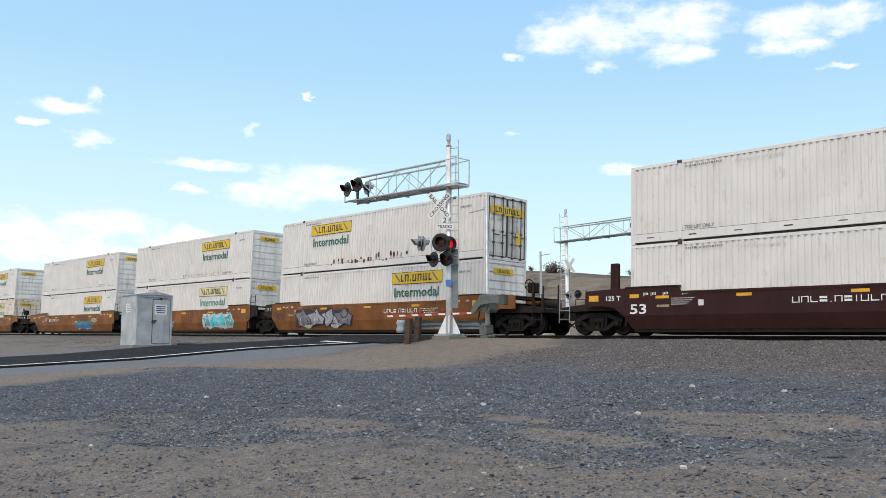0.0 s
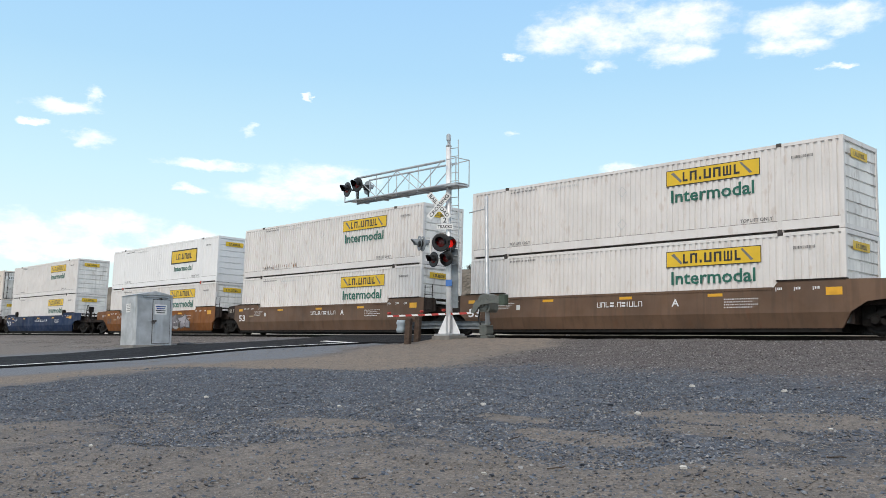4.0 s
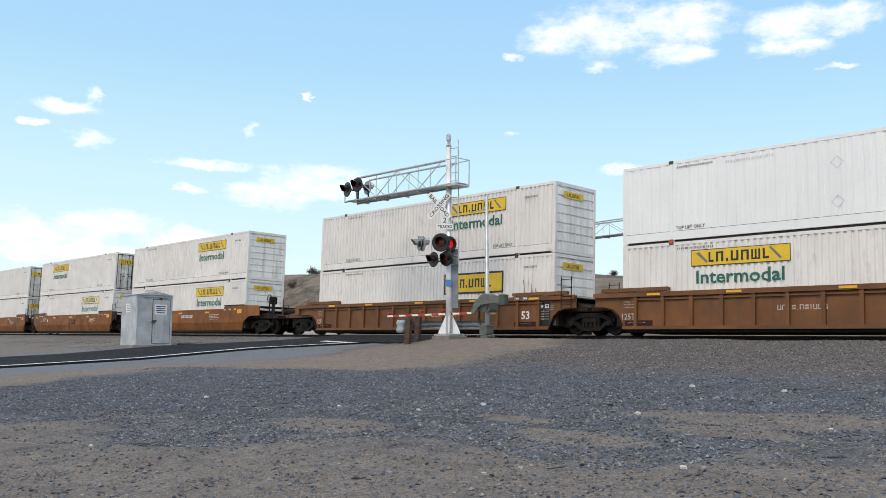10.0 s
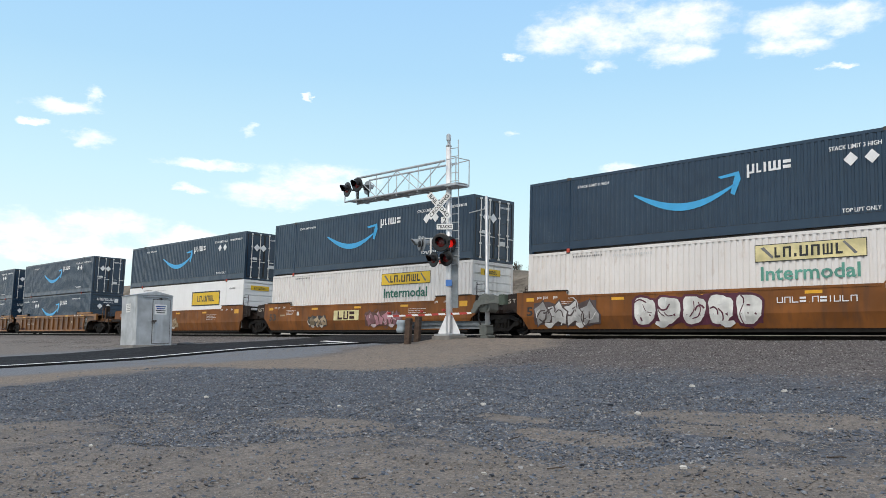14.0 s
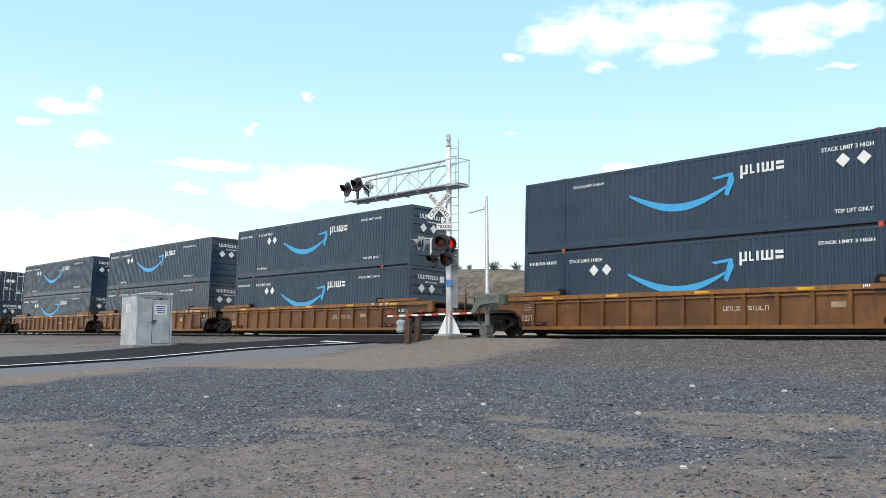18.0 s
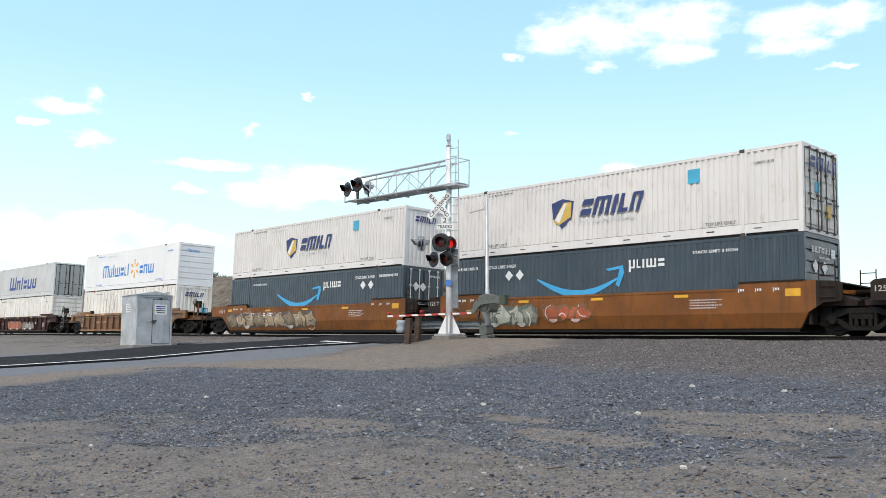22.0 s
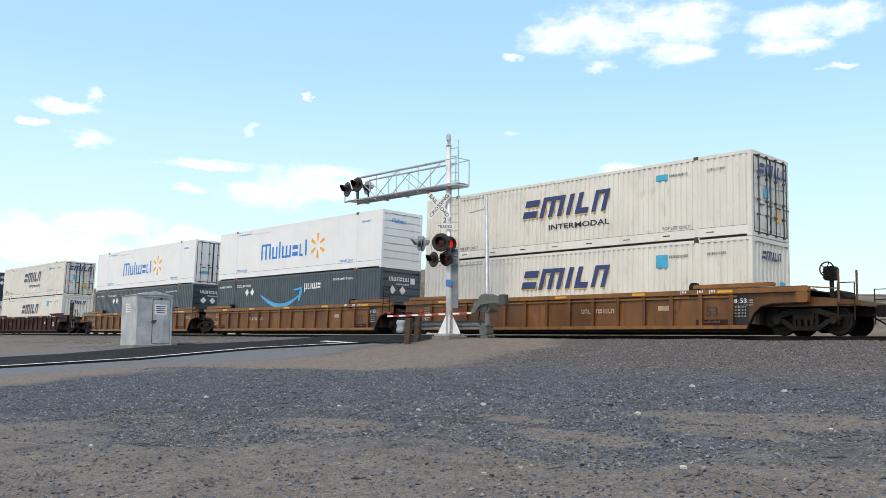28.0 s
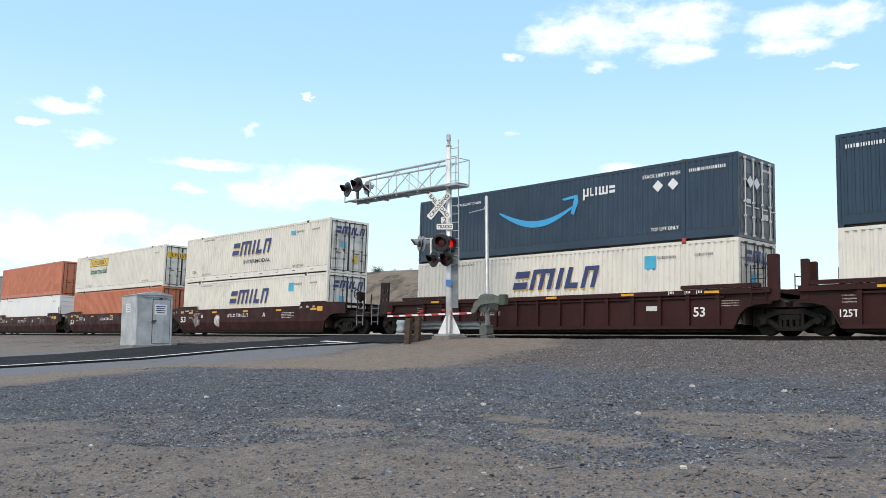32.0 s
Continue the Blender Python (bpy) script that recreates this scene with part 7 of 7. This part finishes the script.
def make_gate():
    root = thing("crossing_gate", "grey crossing gate machine with a lowered red and white arm", "crossing gate", pose(-23.46, 24.0, -0.27) @ PLUMB, "crossing signals")
    part("foundation", Shape().box(-0.3, 0.3, -0.3, 0.3, -0.4, -0.02, 0.02), "concrete", root)
    part("base", Shape().box(-0.3, 0.3, -0.3, 0.3, -0.02, 0.05).box(-0.2, 0.2, -0.2, 0.2, 0.05, 0.14, 0.03), "gate_grey", root)
    part("junction_box", Shape().box(-0.21, 0.17, -0.22, 0.14, 0.16, 0.52, 0.05).box(-0.24, 0.20, -0.25, 0.1, 0.46, 0.53, 0.02), "gate_grey", root)
    part("pole", Shape().lathe([(0.06, 0.095), (1.9, 0.09), (1.92, 0.075), (5.45, 0.065), (5.5, 0.02)], axis="z", sides=14), "galv", root, smooth=True)
    part("side_arm", Shape().rod((0, 0, 5.0), (-0.85, -0.1, 4.92), 0.022, sides=6).rod((-0.1, 0, 5.0), (-0.1, 0, 5.1), 0.02, sides=6), "galv", root)
    mach = part("gate_machine", Shape().prism([(-0.22, 1.10), (0.26, 1.08), (0.37, 1.2), (0.40, 1.62), (0.30, 1.82), (0.08, 1.90), (-0.24, 1.84), (-0.38, 1.66), (-0.36, 1.28)], -0.40, 0.10), "gate_grey", root, at=pose(0.2, -0.03, 0.06) @ Matrix.Diagonal((0.84, 0.9, 0.86, 1)))
    part("cover", Shape().prism([(-0.14, 1.2), (0.2, 1.18), (0.27, 1.3), (0.27, 1.62), (0.16, 1.72), (-0.14, 1.74), (-0.24, 1.62), (-0.24, 1.32)], -0.45, -0.40), "gate_grey", mach)
    part("hinge_hub", Shape().lathe([(-0.52, 0.10), (-0.50, 0.16), (-0.45, 0.16)], (-0.02, 0, 1.46), "y", 14), "gate_grey", mach)
    part("arm_bracket", Shape().prism([(-0.62, 1.08), (-0.46, 1.06), (-0.30, 1.16), (-0.18, 1.32), (-0.06, 1.34), (-0.06, 1.60), (-0.30, 1.62), (-0.46, 1.48), (-0.54, 1.24), (-0.62, 1.22)], -0.58, -0.50), "gate_grey", mach)
    part("counterweight_arm", Shape().prism([(-0.05, 1.40), (1.2, 1.48), (1.2, 1.60), (-0.05, 1.58)], -0.60, -0.53), "gate_grey", mach)
    part("counterweight", Shape().box(0.95, 1.2, -0.66, -0.50, 1.42, 1.74, 0.03), "gate_grey", mach)
    part("counterweight", Shape().box(1.2, 1.55, -0.68, -0.46, 1.34, 1.78, 0.03), "gate_green", mach)
    part("conduit", Shape().rod((-0.16, -0.2, 0.5), (-0.26, -0.22, 0.8), 0.03, sides=6).rod((-0.26, -0.22, 0.8), (-0.18, -0.2, 1.15), 0.03, sides=6), "signal_black", root)
    part("foot_bolts", Shape().box(-0.27, -0.23, -0.27, -0.23, 0.05, 0.12).box(0.23, 0.27, -0.27, -0.23, 0.05, 0.12), "casting", root)
    arm = part("gate_arm", Shape().beam((-0.35, -0.5, 0.98), (-5.35, -0.5, 1.03), 0.035, 0.07), "sign_white", root, "white gate arm with red stripes")
    for x in (-0.55, -1.35, -2.15, -2.95, -3.75, -4.55):
        z = 0.98 + 0.01 * (-x - 0.15)
        part("stripe", Shape().prism([(x - 0.40, z - 0.040), (x, z - 0.040), (x - 0.06, z + 0.040), (x - 0.46, z + 0.040)], -0.525, -0.474), "gate_red", arm)
    for x in (-5.25, -3.2, -1.9):
        part("arm_light", Shape().box(x - 0.06, x + 0.06, -0.55, -0.45, 1.1, 1.2, 0.02).lathe([(-0.57, 0.05), (-0.55, 0.05)], (x, 0, 1.15), "y", 10), "gate_red", arm)
    return root


make_gate()


def make_guardrail():
    gz = -0.55
    root = thing("guardrail", "galvanised steel guardrail on dark timber posts beside the signal", "guardrail", pose(0, 0, 0))
    path = [(-25.5, 21.45), (-25.8, 21.9), (-26.05, 22.5), (-26.2, 23.1), (-26.1, 23.7), (-25.4, 24.15), (-24.4, 24.3), (-23.7, 24.35)]
    prof = [(0.0, -0.155), (0.045, -0.13), (0.075, -0.09), (0.075, -0.06), (0.01, -0.02), (0.01, 0.02), (0.075, 0.06), (0.075, 0.09), (0.045, 0.13), (0.0, 0.155)]
    s = Shape()
    n = len(prof)
    v = []
    for i, (x, y) in enumerate(path):
        a, b = path[max(0, i - 1)], path[min(len(path) - 1, i + 1)]
        d = Vector((b[0] - a[0], b[1] - a[1], 0)).normalized()
        o = Vector((-d.y, d.x, 0)) * (-1)
        z = 0.28 if i > 3 else 0.10 + 0.045 * i
        v += [(x + o.x * -p, y + o.y * -p, z + q) for p, q in prof] + [(x + o.x * (-p + 0.012), y + o.y * (-p + 0.012), z + q) for p, q in prof]
    f = []
    for i in range(len(path) - 1):
        a, b = 2 * n * i, 2 * n * (i + 1)
        f += [(a + k, a + k + 1, b + k + 1, b + k) for k in range(n - 1)] + [(a + n + k, b + n + k, b + n + k + 1, a + n + k + 1) for k in range(n - 1)]
    s.add(v, f)
    part("rail_beam", s, "old_galv", root)
    part("end_shoe", Shape().lathe([(-0.24, 0.12), (-0.23, 0.17), (-0.12, 0.20), (-0.04, 0.17), (0.04, 0.17), (0.12, 0.20), (0.23, 0.17), (0.24, 0.12)], axis="z", sides=18), "shoe_steel", root, "rolled steel end of the guardrail", at=pose(-25.42, 21.38, 0.10), smooth=True)
    part("end_wing", Shape().prism([(-0.05, -0.2), (0.5, -0.17), (0.5, 0.17), (-0.05, 0.2)], -0.03, 0.03), "shoe_steel", root, at=pose(-25.55, 21.5, 0.10, 0, 0, 115))
    for x, y, h in ((-25.12, 21.45, 0.98), (-25.85, 22.55, 0.98)):
        z = bumpy(x, y)
        part("post", Shape().box(-0.1, 0.1, -0.1, 0.1, -0.3, h, 0.015), "post_wood", root, at=pose(x, y, z, 0, 2, 20))


make_guardrail()


def make_cabinet():
    z = ground_z(-37.8, 17.0) - 0.02
    root = thing("signal_house", "silver aluminium signal equipment house with a padlocked door", "equipment cabinet", pose(-37.0, 16.24, z) @ PLUMB)
    part("slab", Shape().box(-1.8, 0.2, -0.2, 1.85, -0.4, 0.04, 0.02), "concrete", root)
    part("body", Shape().box(-1.6, 0.0, 0.0, 1.62, 0.04, 2.22), "cabinet", root)
    part("roof", Shape().add([(-1.66, -0.06, 2.22), (0.06, -0.06, 2.22), (0.06, 1.68, 2.22), (-1.66, 1.68, 2.22), (-1.66, 0.81, 2.40), (0.06, 0.81, 2.40)],
                             [(0, 3, 2, 1), (0, 1, 5, 4), (2, 3, 4, 5), (1, 2, 5), (3, 0, 4)]), "cabinet", root)
    part("eaves_trim", Shape().box(0.0, 0.04, 0.25, 1.4, 2.10, 2.14), "signal_grey", root)
    part("door_gap", Shape().box(0.0, 0.012, 0.695, 1.525, 0.095, 2.045), "casting", root)
    door = part("door", Shape().box(0.012, 0.03, 0.72, 1.5, 0.12, 2.02), "cabinet", root)
    part("handle", Shape().box(0.03, 0.09, 0.66, 0.86, 1.05, 1.13, 0.01).rod((0.08, 0.78, 1.1), (0.08, 0.78, 0.98), 0.02, sides=6), "casting", door)
    part("latch_bar", Shape().box(0.03, 0.05, 0.50, 0.72, 1.08, 1.12), "galv", door)
    part("hasp", Shape().box(0.03, 0.045, 0.74, 0.80, 0.3, 1.0), "galv", door)
    notice = part("notice", Shape().box(0.031, 0.04, 0.78, 1.34, 1.38, 1.82), "sign_white", door, "white notice with blue lettering")
    for k in range(4):
        part("mark", Shape().box(0.0405, 0.043, 0.84 + 0.04 * (k % 2), 1.28 - 0.04 * (k % 2), 1.71 - 0.09 * k, 1.75 - 0.09 * k), "royal" if k < 2 else "black", notice)
    part("vent", Shape().box(0.0, 0.04, 1.0, 1.12, 2.04, 2.10), "casting", root)
    plate = part("notice", Shape().box(-1.1, -0.68, -0.012, 0.0, 1.48, 1.86), "sign_white", root, "white notice with grey lettering")
    for k in range(4):
        part("mark", Shape().box(-1.05, -0.72, -0.016, -0.0125, 1.78 - 0.08 * k, 1.81 - 0.08 * k), "dark_grey", plate)
    part("corner_trim", Shape().box(-0.03, 0.008, -0.008, 0.03, 0.04, 2.2), "cabinet", root)


make_cabinet()


# ---- small things on the ground ----
def lump(seed, sx, sy, sz):
    rng = random.Random(seed)
    s = Shape()
    rings, k = 5, 8
    v = [(0, 0, -sz * 0.6)]
    for i in range(1, rings):
        a = math.pi * i / rings
        for j in range(k):
            b = 2 * math.pi * (j + 0.5 * (i % 2)) / k
            q = rng.uniform(0.75, 1.15)
            v.append((sx * q * math.sin(a) * math.cos(b), sy * q * math.sin(a) * math.sin(b), -sz * q * math.cos(a)))
    v.append((0, 0, sz * rng.uniform(0.7, 1.0)))
    f = [(0, 1 + (j + 1) % k, 1 + j) for j in range(k)]
    for i in range(rings - 2):
        f += [(1 + i * k + j, 1 + i * k + (j + 1) % k, 1 + (i + 1) * k + (j + 1) % k, 1 + (i + 1) * k + j) for j in range(k)]
    e = 1 + (rings - 2) * k
    f += [(e + j, e + (j + 1) % k, len(v) - 1) for j in range(k)]
    return s.add(v, f)


def make_debris():
    M["pale_rock"] = material("pale_quartz_rock", (0.50, 0.48, 0.45), 0.85, var=0.2, scale=20)
    M["dry_stick"] = material("dry_stick", (0.055, 0.04, 0.03), 0.9, var=0.3, scale=12, bump=0.3)
    spots = STONES
    for i, (x, y, r) in enumerate(spots):
        ob = part("pale_stone", lump(20 + i, r, r * 0.8, r * 0.6), "pale_rock", at=pose(x, y, bumpy(x, y) + r * 0.25, 0, 0, 40 * i))
        tagged(ob, "pale angular stone lying on the gravel", "stone", "pale stones")
    for i, (x, y, ln) in enumerate(STICKS):
        s = Shape()
        rng = random.Random(60 + i)
        ln *= 0.55
        a = Vector((-ln / 2, 0, 0.008))
        for k in range(4):
            b = a + Vector((ln / 4, rng.uniform(-0.03, 0.03), rng.uniform(-0.006, 0.012)))
            s.rod(a, b, 0.007, 0.005, sides=6)
            a = b
        ob = part("dry_stick", s, "dry_stick", at=pose(x, y, bumpy(x, y) + 0.005, 0, 0, rng.uniform(20, 70)))
        tagged(ob, "thin dark dry stick lying on the sand", "stick", "dry sticks")
    ob = part("rubber_scrap", lump(90, 0.42, 0.22, 0.10), "signal_black", at=pose(-36.2, 18.2, ground_z(-36.2, 18.2) + 0.06, 0, 0, 60))
    tagged(ob, "black scrap of tyre rubber beside the road", "tyre scrap")


STONES = [(-4.10, 6.54, 0.040), (-9.08, 7.99, 0.035), (-8.84, 8.98, 0.05), (-10.46, 7.68, 0.045), (-6.50, 9.34, 0.045), (-5.27, 5.39, 0.028), (-6.30, 12.79, 0.05), (-4.08, 9.28, 0.03),
          (-9.91, 3.92, 0.03), (-13.70, 7.30, 0.05), (-7.85, 12.78, 0.05)]
STICKS = [(-4.96, 5.94, 0.30), (-6.08, 7.91, 0.22), (-5.97, 4.60, 0.20), (-3.36, 7.74, 0.28), (-6.34, 6.91, 0.2)]
make_debris()


# ---- dry shrubs on the bank ----
def shrub_shape(seed, r):
    rng = random.Random(seed)
    tw, lf = Shape(), Shape()
    for i in range(22):
        a, t = rng.uniform(0, 6.28), rng.uniform(0.2, 1.1)
        tip = Vector((math.cos(a) * math.sin(t), math.sin(a) * math.sin(t), math.cos(t))) * r * rng.uniform(0.6, 1.05)
        tw.rod((0, 0, -0.1), tip, 0.025, 0.006, sides=4)
        for k in range(38):
            c = tip * rng.uniform(0.45, 1.05) + Vector((rng.gauss(0, 0.13), rng.gauss(0, 0.13), rng.gauss(0, 0.11))) * r
            s = rng.uniform(0.03, 0.065) * r
            u = Vector((rng.gauss(0, 1), rng.gauss(0, 1), rng.gauss(0, 1))).normalized()
            w = u.orthogonal().normalized()
            lf.add([c - u * s, c + w * s * 0.6, c + u * s, c - w * s * 0.6], [(0, 1, 2, 3)])
    return tw.mesh("twigs"), lf.mesh("foliage")


def make_shrubs():
    kinds = [shrub_shape(3 + k, 1.0) for k in range(3)]
    rng = random.Random(9)
    for i in range(60):
        x, y = -140 + 150 * rng.random(), rng.uniform(52, 84)
        if i < 30:
            y = rng.uniform(66, 76)
        tw, lf = kinds[i % 3]
        root = thing("desert_shrub", "low dry grey-green shrub on the sandy bank", "shrub", pose(x, y, ground_z(x, y) - 0.05, 0, 0, rng.uniform(0, 360)), "shrubs on the bank")
        root.scale = [rng.uniform(0.5, 1.25)] * 3
        part("stem", tw, "twig", root)
        part("foliage", lf, "shrub", root)


make_shrubs()


# ---- movement ----
def along(t):
    """How far the train has run: about 91 km/h."""
    return 25.237 * t - 0.0038 * t * (t - 32.0)


def motions():
    for ob, x, z in MOVING:
        walk(ob, [(t, pose(x + along(t), TRACK_Y, z)) for t in (0.0, 8.0, 16.0, 24.0, 32.0)])


motions()
